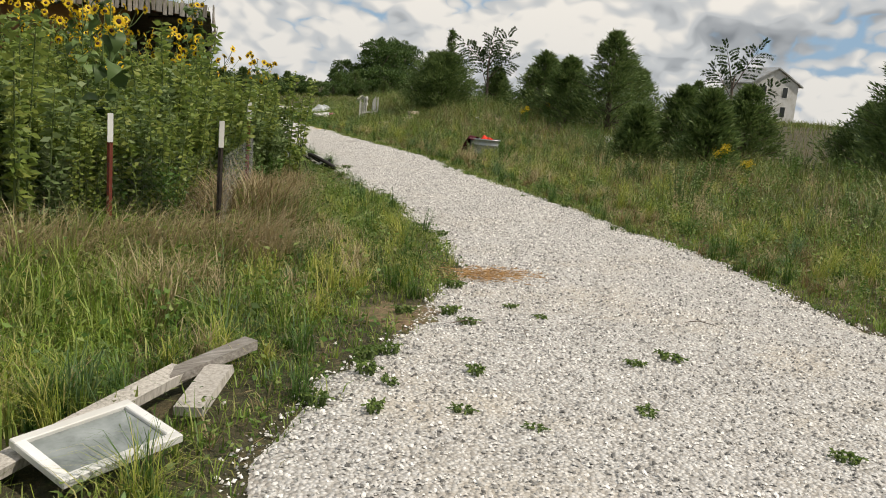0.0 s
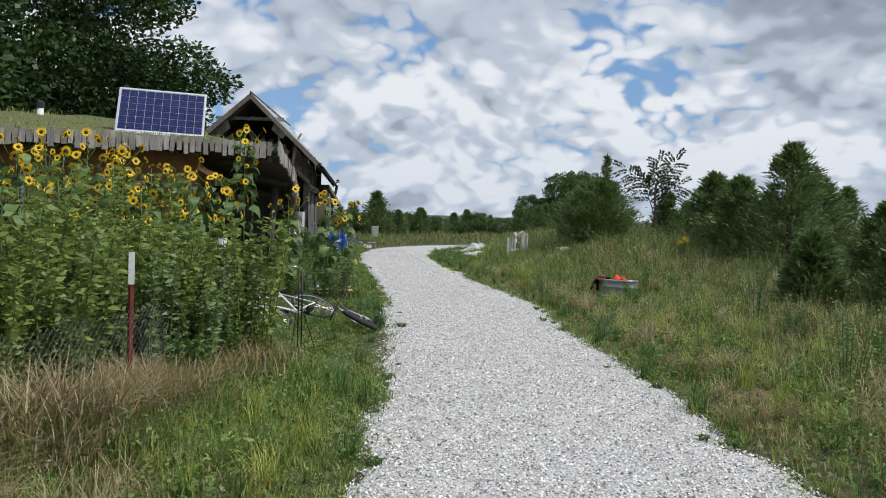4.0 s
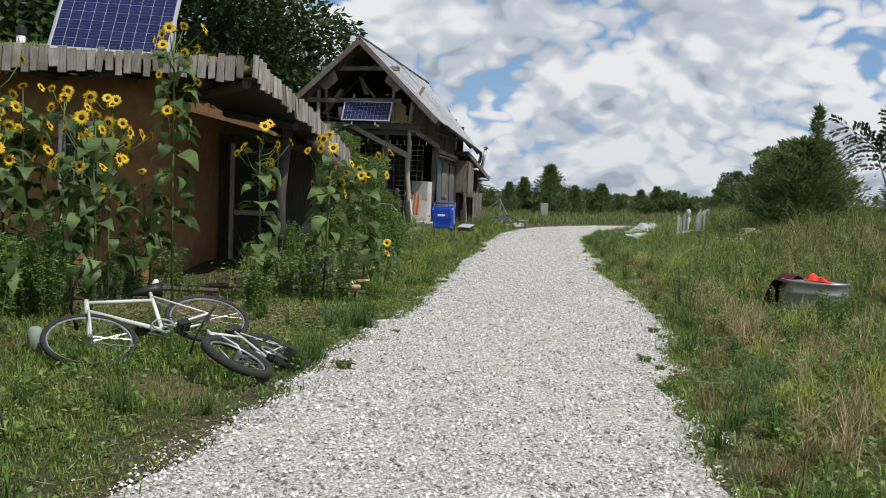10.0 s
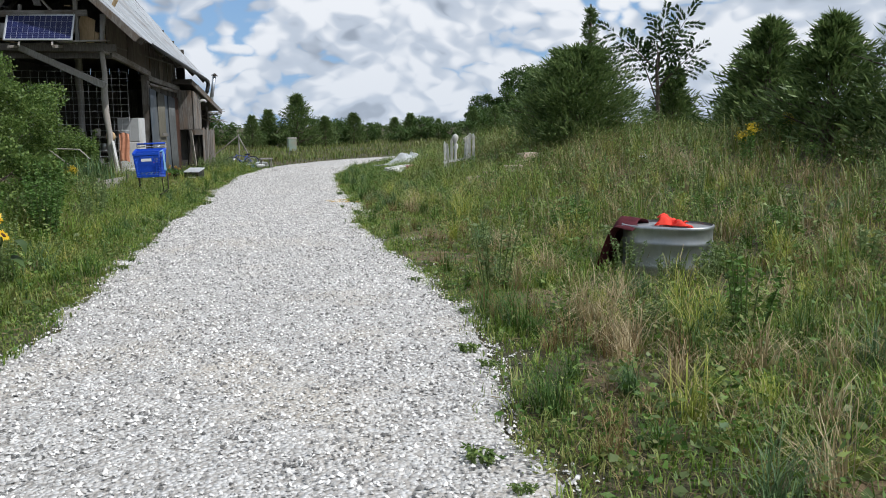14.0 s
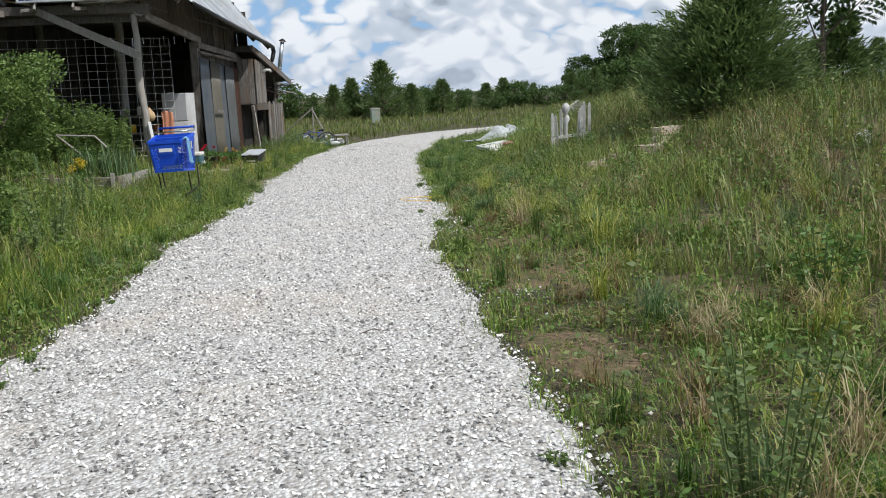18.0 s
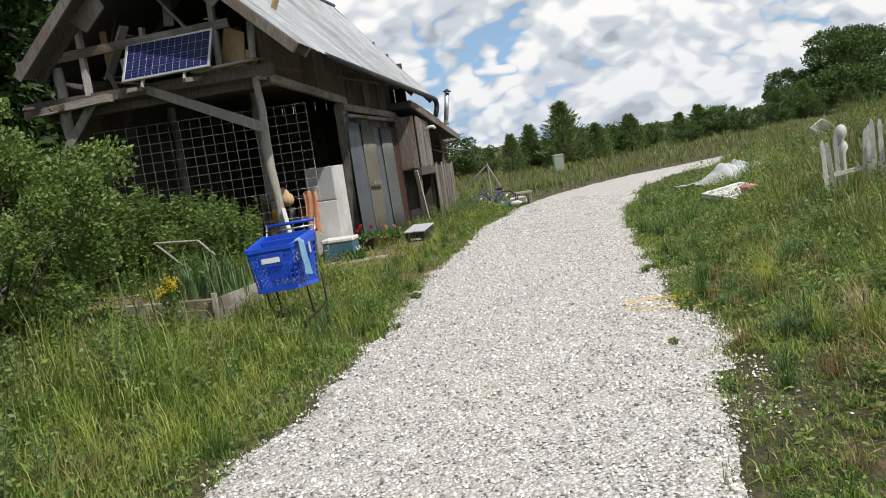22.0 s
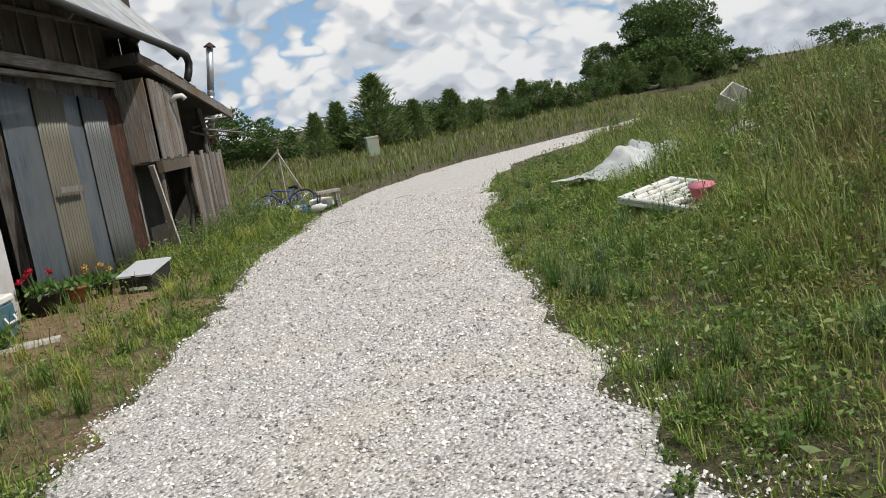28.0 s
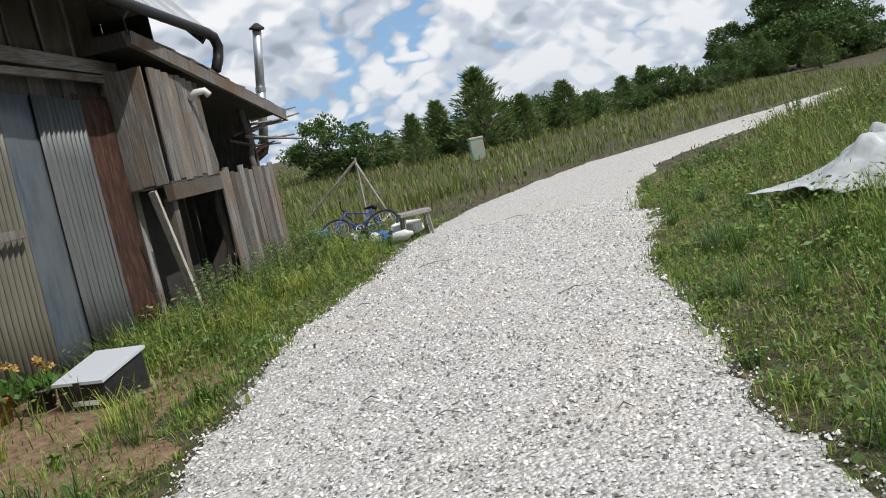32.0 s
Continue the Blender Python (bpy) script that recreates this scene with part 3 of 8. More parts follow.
def board_row(parent, name, p, q, z0, z1, width, mat, normal, rnd, thick=0.025, gap=0.006, ragged_ends=0.03, lean=0.0):
    """Upright boards side by side from p to q; z0 and z1 are functions of the share of the way."""
    p, q = Vector(p), Vector(q)
    n = max(1, round((q - p).length / width))
    d = (q - p) / n
    nv = Vector(normal).normalized()
    for i in range(n):
        a, b = p + d * i, p + d * (i + 1)
        g = d.normalized() * gap
        k = (i + 0.5) / n
        lo, hi = z0(k) + rnd.uniform(-ragged_ends, ragged_ends), z1(k) + rnd.uniform(-ragged_ends, ragged_ends)
        o = nv * rnd.uniform(0, 0.012)
        geo = Geo()
        t = nv * thick
        c = [a + g + o, b - g + o, b - g + o + t, a + g + o + t]
        mid = (c[0] + c[2]) / 2
        base = Vector((mid.x, mid.y, lo))
        for z in (lo, hi):
            for v in c:
                w = v - mid
                geo.v.append((w.x + rnd.uniform(-0.004, 0.004) + lean * (z - lo) * nv.x, w.y + rnd.uniform(-0.004, 0.004) + lean * (z - lo) * nv.y, z - lo))
        geo.f = [(0, 1, 2, 3)[::-1], (4, 5, 6, 7), (0, 1, 5, 4), (1, 2, 6, 5), (2, 3, 7, 6), (3, 0, 4, 7)]
        ob = part(name, geo, mat, parent)
        ob.location = base


def corrugated(w, h, pitch, depth, n_per=4, bow=0.0):
    """A corrugated sheet in x and z, waves across x."""
    n = int(w / pitch) * n_per
    geo = Geo()
    for i in range(n + 1):
        x = w * i / n
        y = depth * math.sin(2 * math.pi * x / pitch)
        for k in range(5):
            z = h * k / 4
            geo.v.append((x, y + bow * math.sin(math.pi * k / 4), z))
    for i in range(n):
        for k in range(4):
            a = i * 5 + k
            geo.f.append((a, a + 5, a + 6, a + 1))
    return geo


def barn():
    b = thing("barn", BARN, "tall weathered timber barn with tin roof and open front bay", "barn")
    # posts
    for name, p, q, r0, r1, bend in (
        ("post", (0.06, 0, 0), (-0.02, 0.02, 4.15), 0.078, 0.066, -0.10),
        ("post", (-3.78, 0, 0), (-3.62, 0, 4.0), 0.12, 0.10, 0.05),
        ("post", (-1.9, 3.6, 0), (-1.9, 3.6, 4.2), 0.10, 0.09, 0.03),
        ("post", (-3.8, 3.6, 0), (-3.8, 3.6, 4.2), 0.10, 0.09, 0.0),
        ("post", (-3.9, 8.2, 0), (-3.9, 8.2, 4.0), 0.10, 0.09, 0.0),
    ):
        part(name, Geo().tube(*crooked(p, q, r0, r1, bend), 9), M["wood_silver"], b, "crooked peeled log post", smooth=True)
    part("post", Geo().quadbox((-0.15, 3.42, 0), (0.02, 3.62, 2.95), jitter=0.02, rnd=RB), M["wood"], b)
    part("post", Geo().quadbox((-0.12, 6.85, 0), (0.0, 7.0, 2.8), jitter=0.02, rnd=RB), M["wood"], b)
    # front framing
    def tb(name, p, q, w, h, mat="wood_x", label=""):
        part(name, Geo().beam(p, q, w, h, jitter=0.012, rnd=RB), M[mat], b, label)
    tb("tie_beam", (-4.3, -0.05, 3.42), (0.25, -0.05, 3.36), 0.09, 0.17, "wood_dark")
    tb("tie_beam", (-4.0, 0.12, 3.22), (0.1, 0.12, 3.2), 0.08, 0.14, "wood_dark")
    tb("rail", (-4.3, -0.08, 4.13), (-0.35, -0.08, 4.17), 0.06, 0.14)
    tb("collar_tie", (-2.95, -0.12, 5.12), (-0.45, -0.12, 5.14), 0.06, 0.12)
    tb("strut", (-3.05, -0.06, 3.45), (-3.05, -0.06, 4.75), 0.09, 0.09, "wood_silver", "")
    tb("strut", (-0.62, -0.06, 3.45), (-0.62, -0.06, 5.0), 0.09, 0.09, "wood_silver")
    tb("strut", (-1.9, -0.06, 4.1), (-1.88, -0.06, 4.36), 0.09, 0.05, "wood_pale")
    tb("knee_brace", (-1.95, -0.10, 3.38), (-0.02, -0.10, 2.48), 0.04, 0.15, "wood_silver", "pale sawn diagonal brace")
    tb("knee_brace", (-2.95, -0.10, 3.38), (-3.72, -0.10, 2.55), 0.04, 0.14, "wood_silver", "pale sawn diagonal brace")
    for x in (-3.95, -3.45, -2.0, -1.0):
        tb("bracket", (x, -0.55, 3.33 + RB.uniform(-0.05, 0.05)), (x + 0.05, 0.4, 3.46), 0.07, 0.06, "wood_y")
    tb("shelf_board", (-1.0, -0.18, 3.5), (0.1, -0.18, 3.53), 0.3, 0.035, "wood_x")
    tb("shelf_board", (-4.2, -0.18, 3.3), (-2.6, -0.18, 3.36), 0.2, 0.12, "wood_x")
    # barge rafters of the gable
    for y, w in ((-0.62, 0.05), (-0.15, 0.09), (2.0, 0.07), (4.2, 0.07), (6.4, 0.07), (8.3, 0.07)):
        u = (y + 0.6) / 9.05
        for f, s in ((roof_right, 1), (roof_left, 1)):
            p, q = f(u, 0.0), f(u, 1.0)
            # rafters behind the gable get the shaded tone, barge rafters the lighter
            part("rafter", Geo().beam(p - Vector((0, 0, 0.11)), q - Vector((0, 0, 0.11)), w, 0.15, jitter=0.01, rnd=RB), M["wood_dark" if y > -0.3 else "wood_mid"], b)
    for side, x0, x1 in ((1, -0.75, -0.2), (-1, -2.5, -3.05)):
        part("gusset", Geo().poly([(x0, -0.2, 5.05), (x1, -0.2, 4.65), (x1 - 0.28 * side, -0.2, 4.42), (x0 - 0.12 * side, -0.2, 4.75)], (0, -0.04, 0)), M["wood"], b)
    # roof boards and tin panels
    part("roof_deck", Geo().sheet(lambda u, s: roof_right(u, s) - Vector((0, 0, 0.03)), 12, 6, 0.03), M["wood_dark"], b, "dark board decking under the tin")
    part("roof_deck", Geo().sheet(lambda u, s: roof_left(u, s) - Vector((0, 0, 0.03)), 12, 6, 0.03), M["wood_dark"], b)
    n = 13
    for i in range(n):
        for f in (roof_right, roof_left):
            u0, u1, up = i / n - 0.003, (i + 1) / n + 0.004, 0.004 + 0.012 * (i % 2)
            end = 1.02 + RB.uniform(-0.012, 0.02)
            part("roof_sheet", Geo().sheet(lambda u, s: f(lerp(u0, u1, u), s * end) + Vector((0, 0, up + 0.010 * abs(math.sin(u * math.pi * 3)) + 0.006 * math.sin(s * 9 + i))), 12, 5, 0.004), M["tin_roof"], b)
    part("ridge_cap", Geo().tube([roof_right(k, 0) + Vector((0, 0, 0.03)) for k in (0, 0.25, 0.5, 0.75, 1.0)], 0.05, 6), M["tin_dull"], b)
    # gutter pipe and elbow
    g = [roof_right(k, 1.0) + Vector((0.06, 0, -0.07)) for k in (0.12, 0.4, 0.7, 0.97)]
    e = g[-1]
    g += [e + Vector((0.02, 0.16, -0.05)), e + Vector((0.02, 0.24, -0.16)), e + Vector((0.0, 0.20, -0.30)), e + Vector((-0.02, 0.10, -0.44))]
    part("gutter_pipe", Geo().tube(g, [0.045, 0.05, 0.055, 0.06, 0.065, 0.065, 0.065, 0.06], 10), M["black"], b, "black drainpipe along the eave ending in a bent elbow", smooth=True)
    # right wall: boards under the eave, beam, window strip
    board_row(b, "wall_board", (-0.03, 0.1, 0), (-0.03, 3.4, 0), lambda k: lerp(3.30, 3.0, k), lambda k: lerp(4.1, 3.9, k), 0.55, M["panel_brown"], (1, 0, 0), RB)
    tb("wall_beam", (0.02, -0.1, 3.3), (0.02, 3.6, 2.98), 0.10, 0.13, "wood_y")
    tb("lintel", (0.02, 3.4, 2.86), (0.02, 7.1, 2.72), 0.09, 0.14, "wood_y")
    tb("lintel", (0.05, 3.5, 2.70), (0.05, 7.0, 2.6), 0.05, 0.07, "wood_y")
    # sheathing panels under the eave, with cover strips over their joints
    for i in range(7):
        y = 3.5 + i * 0.5
        k = i / 7
        part("sheathing_panel", Geo().quadbox((-0.10, y + 0.006, lerp(2.92, 2.78, k)), (-0.05 + 0.008 * (i % 2), y + 0.494, lerp(3.85, 3.5, k)), jitter=0.006, rnd=RB), M["panel_brown"], b)
        part("cover_strip", Geo().beam((-0.03, y, lerp(2.93, 2.79, k)), (-0.03, y, lerp(3.8, 3.45, k)), 0.03, 0.02, jitter=0.004, rnd=RB), M["wood_mid"], b)
    # hidden walls close the barn; their dark tone carries the interior shade
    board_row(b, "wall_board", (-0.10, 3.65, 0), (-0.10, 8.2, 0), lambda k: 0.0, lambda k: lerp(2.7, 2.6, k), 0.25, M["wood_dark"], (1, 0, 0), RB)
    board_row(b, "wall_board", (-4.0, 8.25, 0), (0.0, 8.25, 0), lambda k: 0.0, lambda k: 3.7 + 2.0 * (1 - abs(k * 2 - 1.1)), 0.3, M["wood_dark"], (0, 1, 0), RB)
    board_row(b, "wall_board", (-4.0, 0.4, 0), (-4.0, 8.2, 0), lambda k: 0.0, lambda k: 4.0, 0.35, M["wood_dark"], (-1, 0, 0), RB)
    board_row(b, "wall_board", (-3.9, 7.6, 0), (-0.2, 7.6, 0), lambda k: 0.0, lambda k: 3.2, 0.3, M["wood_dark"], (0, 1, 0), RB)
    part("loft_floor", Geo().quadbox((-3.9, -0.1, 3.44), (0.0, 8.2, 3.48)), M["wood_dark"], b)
    # loft clutter: odd boards, offcuts and a leaning frame
    rl = random.Random(66)
    for i in range(14):
        x = rl.uniform(-3.2, -0.4)
        z = 3.52 + rl.uniform(0, 0.9)
        part("loft_offcut", Geo().beam((x, rl.uniform(0.3, 1.4), z), (x + rl.uniform(-0.7, 0.7), rl.uniform(0.3, 1.6), z + rl.uniform(-0.1, 0.8)), rl.uniform(0.05, 0.16), 0.03, jitter=0.01, rnd=rl), M[rl.choice(("wood_silver", "wood_mid", "wood_new", "wood_pale"))], b)
    part("loft_panel", Geo().poly([(-0.75, 0.2, 3.55), (-0.35, 0.25, 3.5), (-0.3, 0.3, 4.05), (-0.6, 0.25, 4.2)], (0, 0.03, 0)), M["wood_new"], b, "warm brown broken panel")
    # shingled back wall with gaps, the loft's darkness put into its colour
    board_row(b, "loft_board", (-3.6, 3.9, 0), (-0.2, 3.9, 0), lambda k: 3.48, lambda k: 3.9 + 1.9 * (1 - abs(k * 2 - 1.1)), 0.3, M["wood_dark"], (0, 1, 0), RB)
    return b


def wall_sheets():
    """Scrap sheets that lean on the barn wall."""
    spec = [(3.22, 0.78, 2.58, "flat", "tin_dull", "blue-grey flat sheet of galvanised steel leaning on the barn wall"),
            (3.96, 0.74, 2.5, "wave", "sheet_brown", "grimy translucent corrugated sheet leaning on the barn wall"),
            (4.66, 0.62, 2.46, "flat", "tin_dull", "flat galvanised steel sheet with white flecks leaning on the barn"),
            (5.24, 0.72, 2.42, "wave", "tin_dark", "dark corrugated steel sheet leaning on the barn wall"),
            (5.93, 0.62, 2.44, "flat", "rust", "rusty red flat sheet leaning on the barn wall")]
    for i, (y, w, h, kind, mat, label) in enumerate(spec):
        m = BARN @ Matrix.Translation((0.15 + 0.02 * (i % 2), y, 0.03)) @ Euler((0, 0, radians(90))).to_matrix().to_4x4() @ Euler((radians(-2.3), radians(6 - i * 0.4), 0)).to_matrix().to_4x4()
        geo = corrugated(w, h, 0.074, 0.026, 6, 0.01) if kind == "wave" else Geo().sheet(lambda a, c: (a * w, 0.012 * math.sin(a * 5 + c * 2 + i), c * h), 8, 8)
        t = thing("metal_sheet", m, label, "sheet", "scrap sheets on the barn wall")
        ob = part("panel", geo, M[mat], t, smooth=True)
        md = ob.modifiers.new("thickness", "SOLIDIFY")
        md.thickness = 0.004
    tk = thing("batten", BARN @ pose(0.20, 4.08, 1.25, 0, 0, 0), "short pale batten across the corrugated sheet", "batten")
    part("strip", Geo().beam((0, 0, 0.04), (0, 0.62, 0.02), 0.02, 0.07, jitter=0.006, rnd=RB), M["wood_mid"], tk)


def lean_to():
    s = thing("lean_to", BARN @ pose(0, 6.7, 0), "low board lean-to shed with sagging shingle roof", "shed")
    r = random.Random(5)
    # roof falls away from the barn
    top = lambda u, v: Vector((lerp(-2.2, lerp(0.50, 0.80, u), v), lerp(-0.1, 3.25, u), lerp(2.98, 2.12, u) + 0.03 * math.sin(u * 5)))
    part("roof_deck", Geo().sheet(lambda u, v: top(u, v), 8, 6, 0.03), M["wood_dark"], s)
    for i in range(9):
        part("shingle_course", Geo().sheet(lambda u, v: top(lerp(i / 9, (i + 1.25) / 9, u), v) + Vector((0.03, 0, 0.02 + 0.02 * u + r.uniform(-0.012, 0.012))), 2, 14, 0.02), M["wood_dark"], s)
    part("fascia", Geo().beam(top(0, 1) + Vector((0.03, 0, -0.06)), top(1, 1) + Vector((0.03, 0, -0.06)), 0.05, 0.15, jitter=0.01, rnd=r), M["wood_mid"], s)
    part("front_fascia", Geo().beam(top(0, 1) + Vector((0, -0.02, -0.07)), top(0, 0.5) + Vector((0, -0.02, -0.07)), 0.05, 0.15, jitter=0.01, rnd=r), M["wood_dark"], s)
    # projecting cupboard of old boards
    board_row(s, "cupboard_board", (0.50, 0.12, 0), (0.50, 1.26, 0), lambda k: 1.44, lambda k: lerp(2.66, 2.5, k), 0.145, M["wood_mid"], (1, 0, 0), r, 0.025, 0.004, 0.02)
    board_row(s, "cupboard_board", (0.04, 0.08, 0), (0.49, 0.08, 0), lambda k: 1.44, lambda k: 2.66, 0.15, M["wood_mid"], (0, -1, 0), r, 0.025, 0.004, 0.02)
    board_row(s, "cupboard_board", (0.04, 1.28, 0), (0.49, 1.28, 0), lambda k: 1.44, lambda k: 2.5, 0.15, M["wood_dark"], (0, 1, 0), r)
    part("cupboard_floor", Geo().quadbox((0.0, 0.06, 1.40), (0.52, 1.3, 1.45)), M["wood_dark"], s)
    part("ledge", Geo().beam((0.50, 0.0, 1.33), (0.50, 1.36, 1.33), 0.10, 0.16, jitter=0.012, rnd=r), M["wood_mid"], s)
    part("ledge_post", Geo().beam((0.42, 0.12, 0), (0.42, 0.12, 1.28), 0.09, 0.09, jitter=0.01, rnd=r), M["wood_mid"], s)
    # dark sheet painted as the shade below the cupboard
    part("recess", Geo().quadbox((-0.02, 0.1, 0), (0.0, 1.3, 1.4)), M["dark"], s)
    # low wall of split boards
    board_row(s, "wall_board", (0.52, 1.25, 0), (0.60, 2.85, 0), lambda k: 0.0, lambda k: lerp(1.46, 1.40, k), 0.13, M["wood_mid"], (1, -0.05, 0), r, 0.022, 0.003, 0.05)
    for y in (1.4, 2.75):
        part("roof_post", Geo().tube(*crooked((0.35, y, 0), (0.4, y, 2.3), 0.06, 0.05, 0.03, rnd=r), 7), M["wood_dark"], s, smooth=True)
    part("back_wall", Geo().quadbox((-2.2, 3.0, 0), (-0.6, 3.05, 2.1)), M["wood_dark"], s)
    # end wall added to shut out the sky, its dark colour standing for shade
    part("end_wall", Geo().quadbox((-0.575, 2.9, 0), (0.42, 2.95, 2.08)), M["wood_dark"], s)
    # dark sheet added for the gloom under the low roof
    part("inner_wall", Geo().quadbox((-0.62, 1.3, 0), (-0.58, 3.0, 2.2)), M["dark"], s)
    # ragged ends of roof sticks
    for i in range(9):
        p = Vector((r.uniform(0.2, 0.7), r.uniform(2.5, 3.3), r.uniform(1.75, 2.1)))
        q = p + Vector((r.uniform(0.25, 0.6), r.uniform(0.1, 0.7), r.uniform(-0.25, 0.12)))
        part("roof_stick", Geo().tube([p, (p + q) / 2 + Vector((0, 0, r.uniform(-0.06, 0.06))), q], [0.022, 0.018, 0.01], 5), M["wood_mid"], s)
    # white plastic vent and small cowl
    part("vent_pipe", Geo().tube([(0.54, 0.95, 2.30), (0.62, 0.95, 2.36), (0.72, 0.97, 2.36), (0.76, 0.98, 2.30)], 0.04, 10), M["white"], s, "short white plastic pipe elbow", smooth=True)
    return s


def flue():
    f = thing("stove_pipe", BARN @ pose(0.27, 10.4, 1.7), "leaning galvanised stove pipe with dark conical cap", "chimney")
    part("pipe", Geo().tube([(0, 0, 0), (0.14, 0, 0.78)], 0.068, 14), M["tin"], f, smooth=True)
    part("pipe", Geo().tube([(0.135, 0, 0.76), (0.285, 0, 1.6)], 0.064, 14), M["tin"], f, smooth=True)
    part("collar", Geo().tube([(0.134, 0, 0.75), (0.146, 0, 0.81)], 0.075, 14), M["tin"], f)
    part("cap", Geo().tube([(0.288, 0, 1.61), (0.291, 0, 1.63), (0.30, 0, 1.70)], [0.11, 0.11, 0.02], 14), M["iron"], f)
    part("elbow", Geo().tube([(0, 0, 0.02), (-0.03, -0.03, -0.08), (-0.15, -0.1, -0.16), (-0.75, -0.5, -0.32)], 0.085, 12), M["rust"], f, "rusty iron elbow", smooth=True)


M["dark_glass"], _nt, _b = material("dusty_dark_glass")
_b.inputs["Base Color"].default_value = (0.03, 0.035, 0.035, 1)
_b.inputs["Roughness"].default_value = 0.18


def ridged(name, low, high, grime):
    """Corrugated sheeting: shaded valleys and lit ridges painted as stripes, grime in streaks."""
    m, nt, bs = material(name)
    w = nd(nt, "ShaderNodeTexWave", Scale=4.245, Distortion=0.6)
    w.bands_direction = "X"
    nt.links.new(coords(nt, (1, 1, 1), "Object", False), w.inputs["Vector"])
    # dark valley and pale ridge stripes stand in for shading of the waves
    c = ramp(nt, w.outputs["Fac"], [(0.40, low), (0.78, high)])
    f = noise_tex(nt, coords(nt, (7, 7, 0.5), "Object", False), 2.0, 6.0, 0.6)
    c = mixc(nt, ramp(nt, f, [(0.48, (0, 0, 0)), (0.72, (0.5,) * 3)]), c, grime)
    nt.links.new(c, bs.inputs["Base Color"])
    bs.inputs["Roughness"].default_value = 0.5
    return m


M["sheet_brown"] = ridged("grimy_corrugated_plastic", (0.007, 0.006, 0.005), (0.145, 0.135, 0.10), (0.05, 0.04, 0.024))
M["tin_dark"] = ridged("dark_corrugated_steel", (0.006, 0.007, 0.007), (0.115, 0.122, 0.12), (0.04, 0.038, 0.03))
barn()
wall_sheets()
lean_to()
flue()

# ---- earthen house with living roof ----
RH = random.Random(23)
EAVE = [(-9.0, 19.75, 2.95), (-6.0, 19.5, 2.92), (-2.5, 19.42, 2.90), (1.0, 19.40, 2.89), (3.45, 19.40, 2.86), (3.8, 20.9, 2.45), (3.95, 22.9, 2.12), (3.88, 24.6, 1.97), (3.64, 26.4, 1.96), (3.33, 27.8, 2.0)]


def along(pts, n_each):
    out = []
    for p, q in zip(pts, pts[1:]):
        p, q = Vector(p), Vector(q)
        m = max(1, round((q - p).length / n_each))
        out += [(p.lerp(q, i / m), (q - p).normalized()) for i in range(m)]
    return out


def house():
    h = thing("earthen_house", pose(0, 0, 0), "low ochre earth-plastered house with shaggy plank eave and grassy roof", "house")
    # living roof: from the eave up to a low hump
    def roof(u, s):
        k = u * (len(EAVE) - 1)
        i = min(int(k), len(EAVE) - 2)
        e = Vector(EAVE[i]).lerp(Vector(EAVE[i + 1]), k - i)
        c = Vector((-4.5 + 6.0 * u, 25.5, 3.55))
        p = e.lerp(c, s)
        p.z += 0.28 * math.sin(min(1, s * 1.25) * math.pi * 0.5) + 0.03 * math.sin(p.x * 4) * math.sin(p.y * 5)
        return p
    part("living_roof", Geo().sheet(lambda u, s: roof(u, s) - Vector((0, 0, 0.03)), 60, 16, 0.10), M["moss"], h, "mossy earth roof", smooth=True)
    # eave fascia of upright split planks
    for p, d in along(EAVE, 0.115):
        w, hgt = RH.uniform(0.075, 0.115), RH.uniform(0.24, 0.33) + 0.18 * min(1, max(0, (p.y - 22.5) / 2.5))
        out = Vector((d.y, -d.x, 0)).normalized()
        tilt = RH.uniform(-0.05, 0.05)
        geo = Geo().quadbox((-w / 2, -0.014, -hgt + 0.06), (w / 2, 0.014, 0.06 + RH.uniform(-0.03, 0.035)), jitter=0.008, rnd=RH)
        ob = part("eave_plank", geo, M["plank_eave"], h)
        ob.matrix_basis = Matrix.Translation(p + out * (0.05 + RH.uniform(0, 0.02))) @ Euler((RH.uniform(-0.12, 0.02), tilt, math.atan2(d.y, d.x))).to_matrix().to_4x4()
    part("eave_log", Geo().tube([(3.84, 21.6, 2.02), (3.92, 22.9, 1.74), (3.86, 24.6, 1.54), (3.62, 26.4, 1.50), (3.28, 28.1, 1.44)], [0.10, 0.12, 0.13, 0.12, 0.10], 10), M["wood_mid"], h, "thick curved log carrying the eave", smooth=True)
    part("forked_post", Geo().tube([(3.05, 26.1, -0.1), (3.2, 26.3, 0.9), (3.58, 26.6, 1.42)], [0.11, 0.09, 0.08], 8), M["wood_mid"], h, "forked branch post under the eave", smooth=True)
    # shade under the eave is put into the soffit's dark colour
    part("soffit", Geo().sheet(lambda u, s: roof(u, s * 0.42) - Vector((0, 0, 0.16 + 0.25 * s)), 40, 3, 0.02), M["wood_dark"], h, "board soffit darkened for the shade under the eave")
    for i in range(9):
        x = -6 + i * 1.08
        part("rafter_tail", Geo().tube([(x, 19.48, 2.68), (x, 21.2, 2.74)], 0.06, 7), M["wood_dark"], h)
    for p, q in (((3.35, 19.6, 2.62), (2.4, 21.0, 2.60)), ((3.7, 21.0, 2.2), (2.5, 21.6, 2.4)), ((3.8, 22.9, 1.86), (2.5, 23.0, 2.2))):
        part("rafter_tail", Geo().tube([p, q], 0.07, 7), M["wood_dark"], h)
    # walls, with a window and a doorway left open
    def slab(x0, x1, z0, z1, y=20.45):
        part("wall", Geo().sheet(lambda u, v: (lerp(x0, x1, u), y + 0.012 * math.sin(u * 7 + v * 5), lerp(z0, z1, v)), 8, 6), M["cob"], h, smooth=True)
